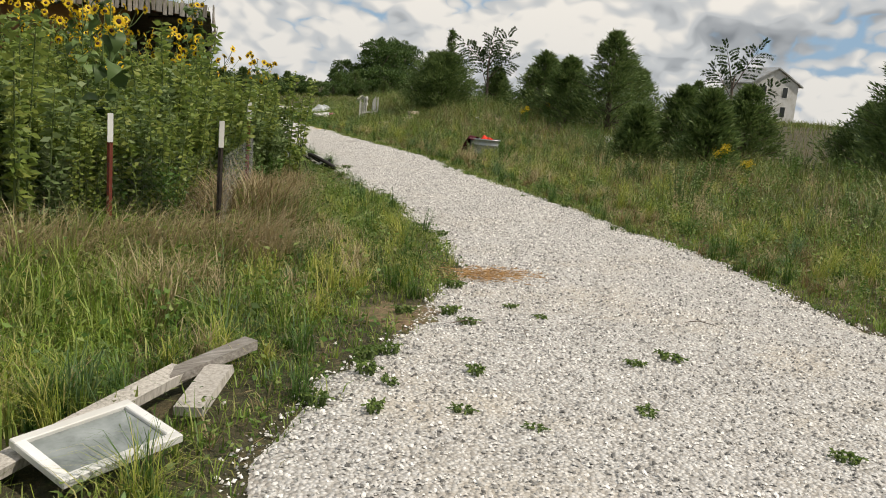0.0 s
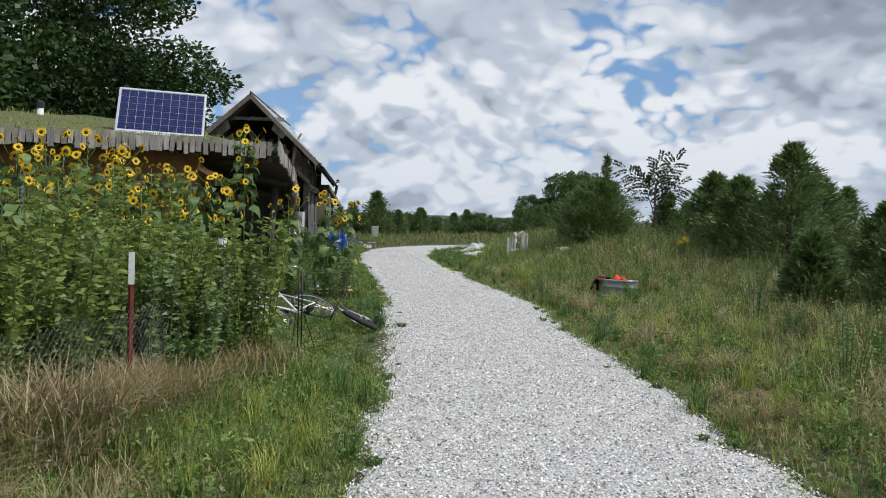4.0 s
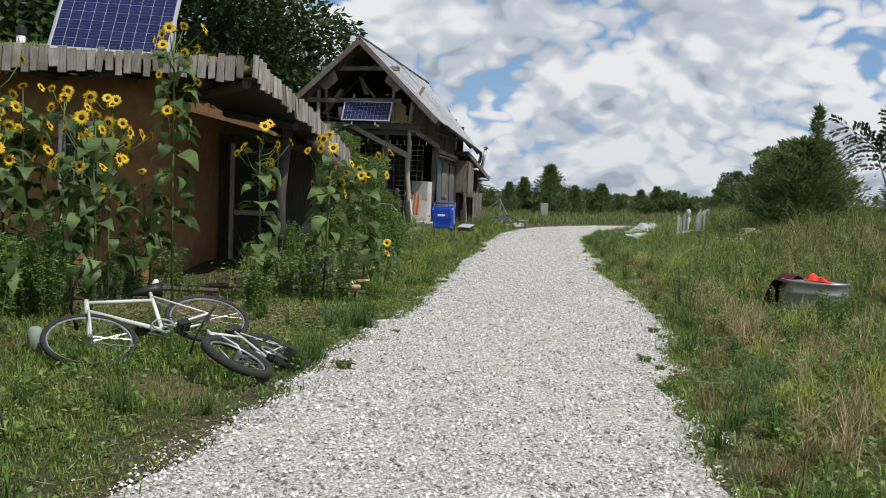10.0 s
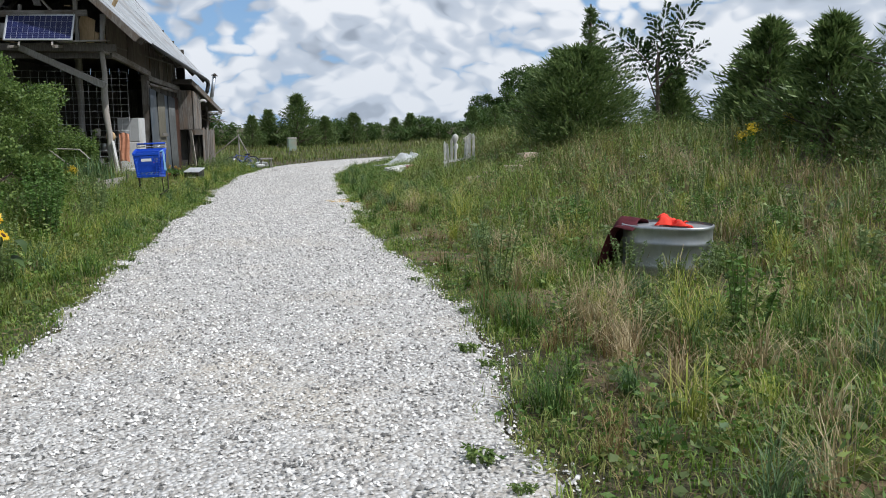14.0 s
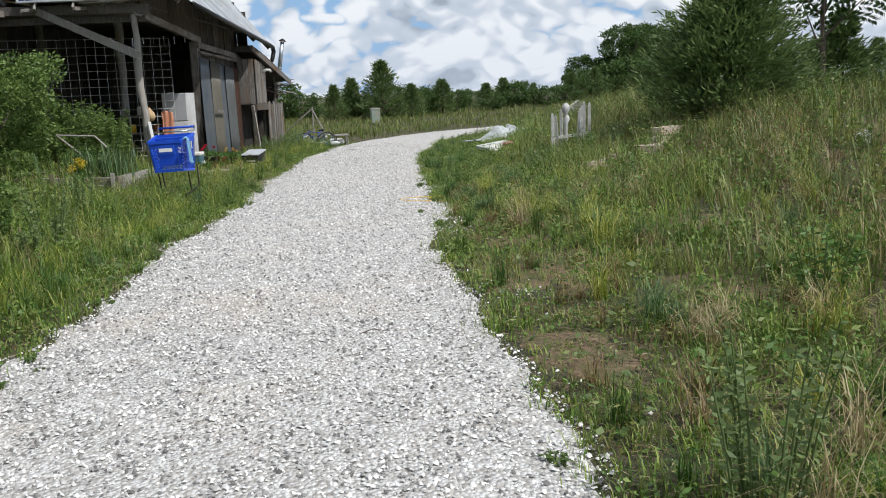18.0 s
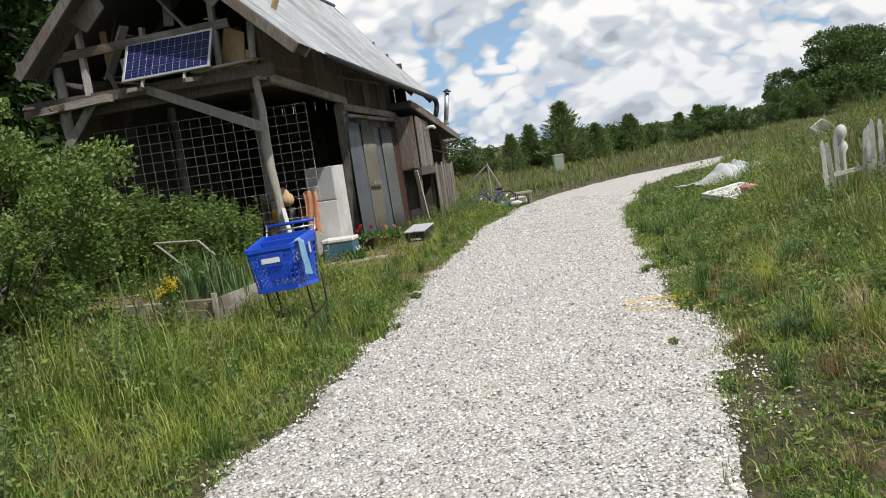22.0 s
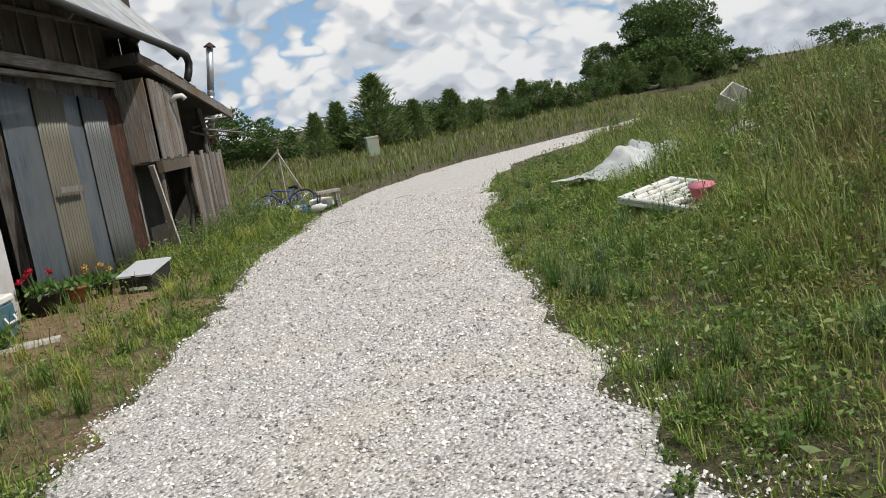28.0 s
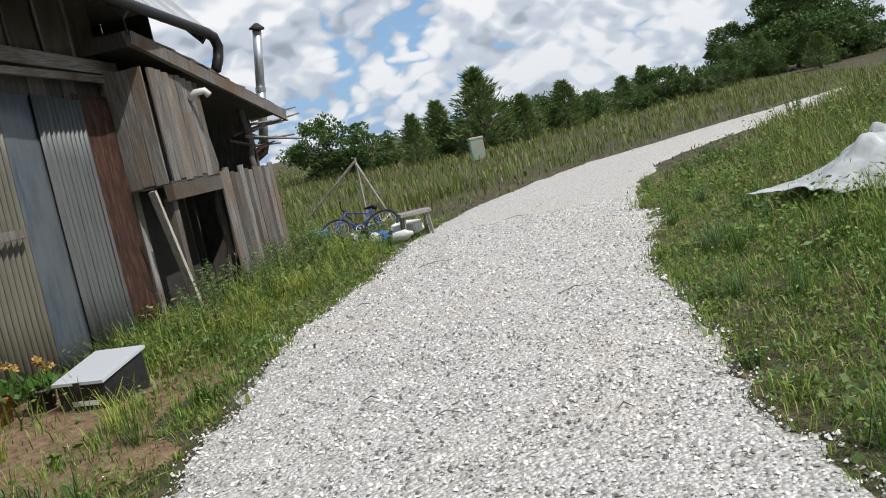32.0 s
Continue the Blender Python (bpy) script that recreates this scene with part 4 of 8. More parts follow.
        part("wall", Geo().quadbox((x0, y + 0.02, z0), (x1, y + 0.32, z1)), M["cob"], h)
    slab(-9, -2.2, -0.1, 2.72)
    slab(-2.2, -1.2, -0.1, 1.15)
    slab(-2.2, -1.2, 2.15, 2.72)
    slab(-1.2, 0.55, -0.1, 2.72)
    slab(0.55, 1.15, -0.1, 1.12)
    slab(0.55, 1.15, 2.12, 2.72)
    slab(1.15, 1.95, -0.1, 2.72)
    part("wall", Geo().quadbox((1.7, 20.78, -0.1), (1.95, 27.0, 2.4)), M["cob"], h)
    # wall added to give the porch its dark depth, shade in its tone
    part("porch_wall", Geo().quadbox((1.96, 23.2, -0.1), (3.55, 23.4, 2.15)), M["wood_dark"], h, "board wall added at the back of the porch, coloured as its shade")
    part("porch_post", Geo().tube([(3.45, 21.4, -0.1), (3.42, 21.38, 1.2), (3.5, 21.4, 2.25)], [0.09, 0.075, 0.08], 9), M["wood_dark"], h, "rough log post under the eave", smooth=True)
    part("back_wall", Geo().quadbox((-9, 27.0, -0.1), (1.95, 27.3, 3.0)), M["cob"], h)
    part("end_wall", Geo().quadbox((-9.3, 20.5, -0.1), (-9, 27.3, 3.0)), M["cob"], h)
    # floor coloured with the painted interior shade
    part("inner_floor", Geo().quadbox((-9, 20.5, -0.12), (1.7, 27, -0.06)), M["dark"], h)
    for x0, x1, z0, z1 in ((0.55, 1.15, 1.12, 2.12), (-2.2, -1.2, 1.15, 2.15)):
        w = part("window", Geo().beam((x0, 20.44, z0 + 0.03), (x1, 20.44, z0 + 0.03), 0.09, 0.07), M["white"], h, "white wooden window")
        for g in (Geo().beam((x0, 20.44, z1 - 0.03), (x1, 20.44, z1 - 0.03), 0.08, 0.06), Geo().beam((x0 + 0.03, 20.44, z0 + 0.065), (x0 + 0.03, 20.44, z1 - 0.06), 0.06, 0.08), Geo().beam((x1 - 0.03, 20.44, z0 + 0.065), (x1 - 0.03, 20.44, z1 - 0.06), 0.06, 0.08)):
            part("window_frame", g, M["white"], w)
        for k in (0.33, 0.67):
            part("glazing_bar", Geo().beam((lerp(x0, x1, k), 20.45, z0 + 0.07), (lerp(x0, x1, k), 20.45, z1 - 0.06), 0.02, 0.02), M["white"], w)
            part("glazing_bar", Geo().beam((x0 + 0.06, 20.462, lerp(z0, z1, k)), (x1 - 0.06, 20.462, lerp(z0, z1, k)), 0.02, 0.02), M["white"], w)
        part("pane", Geo().quadbox((x0 + 0.02, 20.48, z0 + 0.02), (x1 - 0.02, 20.485, z1 - 0.02)), M["dark_glass"], w)
    dr = part("door", Geo().quadbox((2.25, 23.13, -0.05), (2.95, 23.18, 1.95)), M["dark_glass"], h, "dark glazed door")
    for g in (Geo().beam((2.2, 23.12, -0.05), (2.2, 23.12, 2.0), 0.09, 0.06), Geo().beam((3.0, 23.12, -0.05), (3.0, 23.12, 2.0), 0.09, 0.06), Geo().beam((2.25, 23.11, 0.85), (2.95, 23.11, 0.85), 0.05, 0.08)):
        part("door_frame", g, M["wood_pale"], dr)
    return h


M["plank_eave"] = surface("split_eave_plank", [(0.16, 0.15, 0.13), (0.31, 0.29, 0.26), (0.46, 0.43, 0.39)], 5, (10, 10, 0.9), bump=0.6, stain=(0.18, 0.14, 0.10), piece=0.22)
house()


# ---- solar panels ----
M["cell"] = surface("solar_cell", [(0.012, 0.016, 0.07), (0.018, 0.026, 0.11)], 3, rough=0.3, bump=0.0, spec=0.25, piece=0.1)
M["alu"] = surface("aluminium_frame", [(0.58, 0.59, 0.60), (0.70, 0.71, 0.72)], 8, rough=0.4, metal=0.7, bump=0.05)
M["busbar"] = surface("solder_ribbon", [(0.10, 0.12, 0.20), (0.14, 0.16, 0.25)], 6, rough=0.4, bump=0.0)
M["backsheet"] = surface("white_backsheet", [(0.50, 0.52, 0.58), (0.60, 0.62, 0.67)], 6, rough=0.4, bump=0.0)


def solar_panel(m, w, h, nx, ny, label):
    """A framed panel in x and z, its face towards -y."""
    t = thing("solar_module", m, label, "solar panel")
    f = 0.032
    for g in (Geo().quadbox((0, 0, 0), (w, 0.04, f)), Geo().quadbox((0, 0, h - f), (w, 0.04, h)), Geo().quadbox((0, 0, f), (f, 0.04, h - f)), Geo().quadbox((w - f, 0, f), (w, 0.04, h - f))):
        part("frame", g, M["alu"], t)
    part("backsheet", Geo().quadbox((f, 0.010, f), (w - f, 0.018, h - f)), M["backsheet"], t)
    cw, ch = (w - 2 * f - 0.02) / nx, (h - 2 * f - 0.02) / ny
    g = 0.007
    me = Geo().quadbox((0, 0, 0), (cw - g, 0.003, ch - g)).mesh("cell", M["cell"])
    for i in range(nx):
        for j in range(ny):
            o = part("cell", me, None, t)
            o.location = (f + 0.01 + i * cw + g / 2, 0.006, f + 0.01 + j * ch + g / 2)
    for j in range(ny):
        for k in (0.33, 0.67):
            part("busbar", Geo().quadbox((f + 0.01, 0.0045, f + 0.01 + (j + k) * ch), (w - f - 0.01, 0.0055, f + 0.01 + (j + k) * ch + 0.003)), M["busbar"], t)
    return t


p1 = solar_panel(pose(0.40, 20.33, 3.08, -26, 1.5, 1), 1.66, 0.98, 10, 6, "blue solar panel tilted up on the living roof")
for x in (0.06, 1.60):
    part("rear_leg", Geo().beam((x, 0.05, 0.9), (x, 0.45, -0.15), 0.03, 0.03), M["alu"], p1)
part("foot_rail", Geo().beam((0, 0.03, -0.03), (1.66, 0.03, -0.03), 0.05, 0.05), M["alu"], p1)
p2 = solar_panel(BARN @ pose(-2.18, -0.42, 3.52, -27, 0, 0), 1.56, 0.70, 12, 4, "blue solar panel bolted to the barn gable")
for x in (0.35, 1.1):
    part("bracket", Geo().beam((x, 0.06, -0.12), (x, 0.06, 0.6), 0.05, 0.03), M["wood_pale"], p2)

# ---- things ----
RK = random.Random(91)
M["blue"] = surface("blue_plastic", [(0.014, 0.075, 0.52), (0.022, 0.10, 0.66)], 6, rough=0.4, bump=0.05)
M["chrome"] = surface("chromed_wire", [(0.55, 0.55, 0.55), (0.72, 0.72, 0.72)], 10, rough=0.25, metal=1.0, bump=0.02)
M["cloth_blue"] = surface("faded_blue_cloth", [(0.14, 0.30, 0.48), (0.22, 0.42, 0.60)], 14, rough=0.95, bump=0.3)
M["cloth_red"] = surface("bright_red_cloth", [(0.60, 0.03, 0.02), (0.80, 0.07, 0.04)], 12, rough=0.9, bump=0.3)
M["cloth_wine"] = surface("dark_maroon_cloth", [(0.045, 0.006, 0.010), (0.10, 0.015, 0.022)], 9, rough=0.95, bump=0.3)
M["cloth_peach"] = surface("peach_towel", [(0.62, 0.25, 0.14), (0.78, 0.38, 0.24)], 16, rough=0.95, bump=0.4)
M["rubber"] = surface("tyre_rubber", [(0.018, 0.018, 0.018), (0.045, 0.043, 0.04)], 30, rough=0.85, bump=0.4)
M["teal"] = surface("teal_plastic", [(0.05, 0.14, 0.19), (0.08, 0.19, 0.25)], 6, rough=0.5, bump=0.05)
M["terracotta"] = surface("terracotta", [(0.30, 0.10, 0.05), (0.42, 0.16, 0.09)], 9, rough=0.9, bump=0.2)
M["hose"] = surface("yellow_hose", [(0.62, 0.36, 0.02), (0.78, 0.48, 0.04)], 9, rough=0.5, bump=0.05)
M["pink"] = surface("pink_plastic", [(0.62, 0.14, 0.22), (0.75, 0.22, 0.30)], 6, rough=0.5, bump=0.05)
M["tarp"] = surface("pale_tarpaulin", [(0.32, 0.34, 0.34), (0.46, 0.48, 0.48), (0.58, 0.60, 0.60)], 4, rough=0.4, bump=0.5, stain=(0.34, 0.35, 0.34), space="World")
M["straw_orange"] = leafy("orange_straw", [(0.45, 0.26, 0.10), (0.60, 0.38, 0.18)], None)
M["soil"] = surface("bare_soil", [(0.10, 0.058, 0.034), (0.20, 0.125, 0.075), (0.32, 0.23, 0.15)], 18, rough=1.0, bump=0.8, space="World")
M["concrete"] = surface("pale_concrete", [(0.42, 0.40, 0.36), (0.55, 0.53, 0.48)], 9, rough=0.95, bump=0.4)
M["brick"] = surface("pale_red_brick", [(0.36, 0.26, 0.20), (0.48, 0.38, 0.31), (0.54, 0.47, 0.40)], 9, rough=0.95, bump=0.3, piece=0.2)
M["green_box"] = surface("faded_green_metal", [(0.22, 0.30, 0.24), (0.30, 0.38, 0.31)], 5, rough=0.6, bump=0.1, stain=(0.36, 0.30, 0.22))
M["fridge_grey"] = surface("grey_enamel", [(0.42, 0.43, 0.43), (0.52, 0.53, 0.53)], 6, rough=0.45, bump=0.05)
M["enamel"] = surface("aged_white_enamel", [(0.46, 0.46, 0.45), (0.58, 0.58, 0.57)], 6, rough=0.45, bump=0.05, stain=(0.38, 0.35, 0.30))
M["red"] = surface("red_paint", [(0.42, 0.03, 0.02), (0.58, 0.06, 0.04)], 8, rough=0.5, bump=0.1)
M["tpost"] = surface("rusty_red_paint", [(0.13, 0.03, 0.02), (0.24, 0.06, 0.035)], 12, rough=0.8, bump=0.2)
M["wire"] = surface("zinc_wire", [(0.10, 0.10, 0.10), (0.20, 0.20, 0.20)], 20, rough=0.6, metal=0.5, bump=0.0)
M["wire_pale"] = surface("pale_zinc_wire", [(0.40, 0.41, 0.42), (0.58, 0.59, 0.60)], 20, rough=0.6, metal=0.2, bump=0.0)
M["pane_sky"], _nt, _b = material("dusty_glass")
_b.inputs["Base Color"].default_value = (0.22, 0.25, 0.25, 1)
_b.inputs["Roughness"].default_value = 0.22
_f = noise_tex(_nt, coords(_nt), 6.0)
_nt.links.new(ramp(_nt, _f, [(0.3, (0.12, 0.14, 0.13)), (0.7, (0.34, 0.37, 0.36))]), _b.inputs["Base Color"])
M["lid_film"], _nt, _b = material("glazed_lid")
_b.inputs["Base Color"].default_value = (0.55, 0.57, 0.60, 1)
_b.inputs["Roughness"].default_value = 0.3


def gz(x, y, d=0.0):
    return ground_z(x, y) + d


def draped(fn, nu, nv, mat, name, label, cat, m=None, thick=0.006):
    return solid(name, Geo().sheet(fn, nu, nv, thick), mat, label, cat, m, smooth=True)


# old window sash lying on boards in the grass
w = thing("window_sash", pose(-0.15, 3.66, 0.085, 6, -4, 27) @ Matrix.Translation((0, -0.38, 0)), "old white-painted window sash lying on boards in the grass", "window sash")
sw, sh = 0.50, 0.38
for g in (Geo().quadbox((0, 0, 0), (sw, 0.045, 0.035)), Geo().quadbox((0, sh - 0.045, 0), (sw, sh, 0.035)), Geo().quadbox((0, 0.045, 0), (0.045, sh - 0.045, 0.035)), Geo().quadbox((sw - 0.045, 0.045, 0), (sw, sh - 0.045, 0.035))):
    part("frame", g, M["white"], w, bevel=0.004)
part("pane", Geo().quadbox((0.04, 0.04, 0.012), (sw - 0.04, sh - 0.04, 0.018)), M["pane_sky"], w)
for p, q, wd, mt, lab in (((-0.45, 3.32, 0.02), (0.60, 4.42, 0.07), 0.11, "wood_pale", "long split board lying in the grass"), ((0.5, 4.32, 0.07), (1.0, 4.66, 0.12), 0.10, "wood_x", "weathered timber offcut lying in the grass"), ((0.55, 3.95, 0.04), (0.78, 4.40, 0.08), 0.14, "wood_pale", "short pale board lying in the grass")):
    solid("board", Geo().beam(p, q, wd, 0.045, jitter=0.008, rnd=RK), M[mt], lab, "board")

# garden fence: steel posts and netting
FENCE = [(-3.2, 7.8), (-1.3, 7.85), (0.54, 7.9), (1.46, 7.93), (2.23, 10.21), (2.86, 12.4)]
f = thing("wire_fence", pose(0, 0, 0), "sagging chicken-wire garden fence on rusty steel posts", "fence")
for i, (x, y) in enumerate(FENCE):
    z = gz(x, y)
    h = (1.2, 1.2, 1.2, 1.17, 1.32, 1.1)[i]
    g = Geo().quadbox((x - 0.022, y - 0.004, z - 0.05), (x + 0.022, y + 0.004, z + h * 0.80)).quadbox((x - 0.005, y - 0.022, z - 0.05), (x + 0.005, y - 0.004, z + h * 0.80))
    p = part("post", g, M["tpost" if i != 3 else "iron"], f)
    part("post_tip", Geo().quadbox((x - 0.022, y - 0.022, z + h * 0.802), (x + 0.022, y + 0.004, z + h)), M["white"], p, "white-painted tip")
for (x0, y0), (x1, y1) in zip(FENCE, FENCE[1:]):
    g = Geo()
    L = math.hypot(x1 - x0, y1 - y0)
    n = int((L + 0.85) / 0.075)
    for s in (1, -1):
        for k in range(n):
            a0 = k * 0.075 - (0.85 if s > 0 else 0)
            ts = [max(0, -a0) if s > 0 else max(0, a0 - L), 0.85]
            pts = []
            for z in (ts[0], 0.85):
                a = a0 + s * z
                a = min(max(a, 0), L)
                pts.append(a)
            za, zb = ts[0], 0.85
            if s > 0:
                zb = min(0.85, L - a0)
            else:
                zb = min(0.85, a0)
            if zb - za < 0.03:
                continue
            q = []
            for z in (za, zb):
                k2 = min(max((a0 + s * z) / L, 0), 1)
                xx, yy = lerp(x0, x1, k2), lerp(y0, y1, k2)
                q.append((xx + 0.03, yy - 0.02, gz(xx, yy) + 0.05 + z * 0.95))
            g.tube(q, 0.0007, 3, False)
    tagged(part("netting", g, M["wire"], f, "thin hexagonal wire netting"), kind="stuff")


# galvanised tub with lid and cloths
def tub():
    m = at_ground(10.80, 20.05, -42, -0.16) @ Matrix.Diagonal((0.86, 0.95, 1.12, 1))
    t = thing("stock_tank", m, "oval galvanised stock tank standing in tall grass", "tub")
    def oval(k, z, s=1.0):
        a = 2 * math.pi * k
        return (0.46 * s * math.copysign(abs(math.cos(a)) ** 0.75, math.cos(a)), 0.31 * s * math.copysign(abs(math.sin(a)) ** 0.75, math.sin(a)), z)
    zs = [(0, 0.97), (0.02, 0.985), (0.19, 0.99), (0.205, 1.015), (0.22, 0.99), (0.38, 1.0), (0.395, 1.03), (0.41, 1.0), (0.50, 1.005), (0.51, 1.03), (0.53, 1.03), (0.535, 1.0)]
    part("body", Geo().sheet(lambda u, v: oval(v, *zs[round(u * 11)]), 11, 40), M["tin"], t, smooth=True)
    g = Geo()
    g.v = [oval(k / 40, 0.515, 0.99) for k in range(40)]
    g.f = [tuple(range(40))]
    part("lid", g, M["tin_roof"], t, "flat pale metal lid")
    draped(lambda u, v: (lerp(-0.10, 0.26, u) * (1 - 0.3 * v) + 0.04 * math.sin(v * 7), lerp(-0.16, 0.12, v) * (1 - 0.55 * u) + 0.05 * math.sin(u * 6), 0.535 + 0.07 * math.sin(v * 3.1) * (1 - u) + 0.030 * math.sin(u * 11 + v * 4) * math.sin(v * 8)), 14, 12, M["cloth_red"], "red_cloth", "crumpled bright red cloth lying on the stock tank", "cloth", m)
    def maroon(u, v):
        x = lerp(-0.28, -0.80, u)
        y = lerp(-0.34, 0.36, v) * (1 - 0.15 * u)
        drop = 0.56 - 0.50 * step(0.35, 1.0, u) - 0.12 * abs(v - 0.5)
        return (x + 0.03 * math.sin(v * 11), y, float(drop) + 0.04 * math.sin(v * 13 + u * 3) * (0.3 + u))
    draped(maroon, 18, 18, M["cloth_wine"], "maroon_blanket", "dark maroon blanket draped over the end of the stock tank", "blanket", m)


tub()


# shopping cart
def cart():
    t = thing("shopping_cart", pose(5.60, 30.0, gz(5.60, 30.0, -0.03), 2, -2, -4) @ Matrix.Diagonal((0.80, 0.72, 1.04, 1)), "blue plastic shopping cart standing in grass by the raised bed", "shopping cart")
    z0, z1 = 0.53, 0.98
    A = [(-0.24, -0.42, z0 + 0.02), (0.24, -0.42, z0 + 0.02), (0.28, 0.40, z0 - 0.04), (-0.28, 0.40, z0 - 0.04)]
    Bt = [(-0.28, -0.48, z1 - 0.04), (0.28, -0.48, z1 - 0.04), (0.34, 0.46, z1), (-0.34, 0.46, z1)]
    names = ("front_panel", "side_panel", "rear_panel", "side_panel")
    for i in range(4):
        a, b, c, d = Vector(A[i]), Vector(A[(i + 1) % 4]), Vector(Bt[(i + 1) % 4]), Vector(Bt[i])
        P = lambda u, v: a.lerp(b, u).lerp(d.lerp(c, u), v)
        pn = part(names[i], Geo().beam(P(0.0, 0.90), P(1.0, 0.90), 0.014, 0.06), M["blue"], t, "blue plastic basket panel")
        part("rim", Geo().beam(d, c, 0.034, 0.04), M["blue"], pn)
        part("lower_rim", Geo().beam(a, b, 0.026, 0.035), M["blue"], pn)
        # corner columns with short rungs, and a diamond lattice between them
        for u in (0.0, 0.12, 0.88, 1.0):
            part("column", Geo().beam(P(u, 0.03), P(u, 0.9), 0.012, 0.016), M["blue"], pn)
        for u0 in (0.0, 0.88):
            for k in range(7):
                part("rung", Geo().beam(P(u0, 0.10 + k * 0.12), P(u0 + 0.12, 0.10 + k * 0.12), 0.012, 0.012), M["blue"], pn)
        n = 12 if i % 2 else 9
        g = Geo()
        for sgn in (1, -1):
            for k in range(-8, n + 9):
                u0, u1 = k / n, (k + sgn * 7) / n
                lo, hi = max(min(u0, u1), 0.12), min(max(u0, u1), 0.88)
                if hi - lo < 0.03:
                    continue
                va, vb = (lo - u0) / (u1 - u0), (hi - u0) / (u1 - u0)
                g.beam(P(lo, 0.03 + 0.84 * va), P(hi, 0.03 + 0.84 * vb), 0.007, 0.009)
        tagged(part("lattice", g, M["blue"], pn), kind="stuff")
    fl = part("basket_floor", Geo().beam(A[0], A[1], 0.02, 0.02), M["blue"], t)
    for k in range(11):
        p, q = Vector(A[0]).lerp(Vector(A[3]), k / 10), Vector(A[1]).lerp(Vector(A[2]), k / 10)
        part("floor_bar", Geo().beam(p, q, 0.012, 0.01), M["blue"], fl)
    for k in range(7):
        p, q = Vector(A[0]).lerp(Vector(A[1]), k / 6), Vector(A[3]).lerp(Vector(A[2]), k / 6)
        part("floor_bar", Geo().beam(p + Vector((0, 0, 0.012)), q + Vector((0, 0, 0.012)), 0.012, 0.01), M["blue"], fl)
    sg = part("sign", Geo().quadbox((-0.15, -0.487, 0.77), (0.15, -0.470, 0.90)), M["blue"], t, bevel=0.006)
    part("lettering_bar", Geo().quadbox((-0.115, -0.491, 0.81), (0.115, -0.488, 0.858)), M["white"], sg, "pale bar where lettering was")
    # child seat: a moulded back with two leg openings
    cs = part("child_seat", Geo().quadbox((-0.30, 0.20, 0.90), (0.30, 0.23, 0.97)), M["blue"], t, "moulded blue child seat", bevel=0.006)
    for x0, x1 in ((-0.30, -0.20), (-0.05, 0.05), (0.20, 0.30)):
        part("seat_back", Geo().quadbox((x0, 0.20, 0.74), (x1, 0.228, 0.898)), M["blue"], cs)
    part("seat_back", Geo().quadbox((-0.28, 0.19, 0.58), (0.28, 0.225, 0.738)), M["blue"], cs, bevel=0.006)
    part("side_tag", Geo().quadbox((0.325, 0.12, 0.80), (0.335, 0.19, 0.90)), M["white"], t, "pale paper tag")
    part("handle", Geo().tube([(-0.33, 0.66, 1.08), (0.33, 0.66, 1.08)], 0.017, 10), M["blue"], t, "blue push bar", smooth=True)
    for x in (-0.33, 0.33):
        part("handle_arm", Geo().tube([(x, 0.66, 1.10), (x, 0.60, 1.0), (x, 0.46, 0.95)], 0.012, 8), M["chrome"], t, smooth=True)
        part("frame_rail", Geo().tube([(x, 0.46, 0.55), (x * 0.95, 0.5, 0.24), (x * 0.7, -0.35, 0.20)], 0.014, 8), M["iron"], t, smooth=True)
        part("strut", Geo().tube([(x * 0.8, 0.0, 0.21), (x * 0.8, -0.1, 0.5)], 0.012, 6), M["iron"], t)
    part("back_rail", Geo().tube([(-0.33, 0.56, 1.03), (0.33, 0.56, 1.03)], 0.009, 8), M["chrome"], t, smooth=True)
    for x, y in ((-0.3, 0.45), (0.3, 0.45), (-0.22, -0.33), (0.22, -0.33)):
        wh = part("wheel", Geo().ring((x, y, 0.065), (1, 0, 0), 0.045, 0.018, 18, 8), M["rubber"], t)
        part("hub", Geo().tube([(x - 0.012, y, 0.065), (x + 0.012, y, 0.065)], 0.032, 10), M["iron"], wh)
        part("fork", Geo().beam((x, y, 0.09), (x * 0.98, y, 0.21), 0.02, 0.035), M["iron"], t)
    def rag(u, v):
        return (lerp(0.26, 0.345, min(1, v * 6)) + 0.02 + 0.03 * math.sin(u * 8) * v, lerp(-0.42, -0.20, u) + 0.03 * v + 0.01 * math.sin(v * 9), 1.0 - 0.06 * abs(v * 6 - 1) * (v < 0.16) - 0.40 * max(0, v - 0.1) + 0.02 * math.sin(u * 5))
    draped(rag, 10, 12, M["cloth_blue"], "blue_rag", "faded blue rag hanging over the rim of the cart", "cloth", t.matrix_basis)


cart()


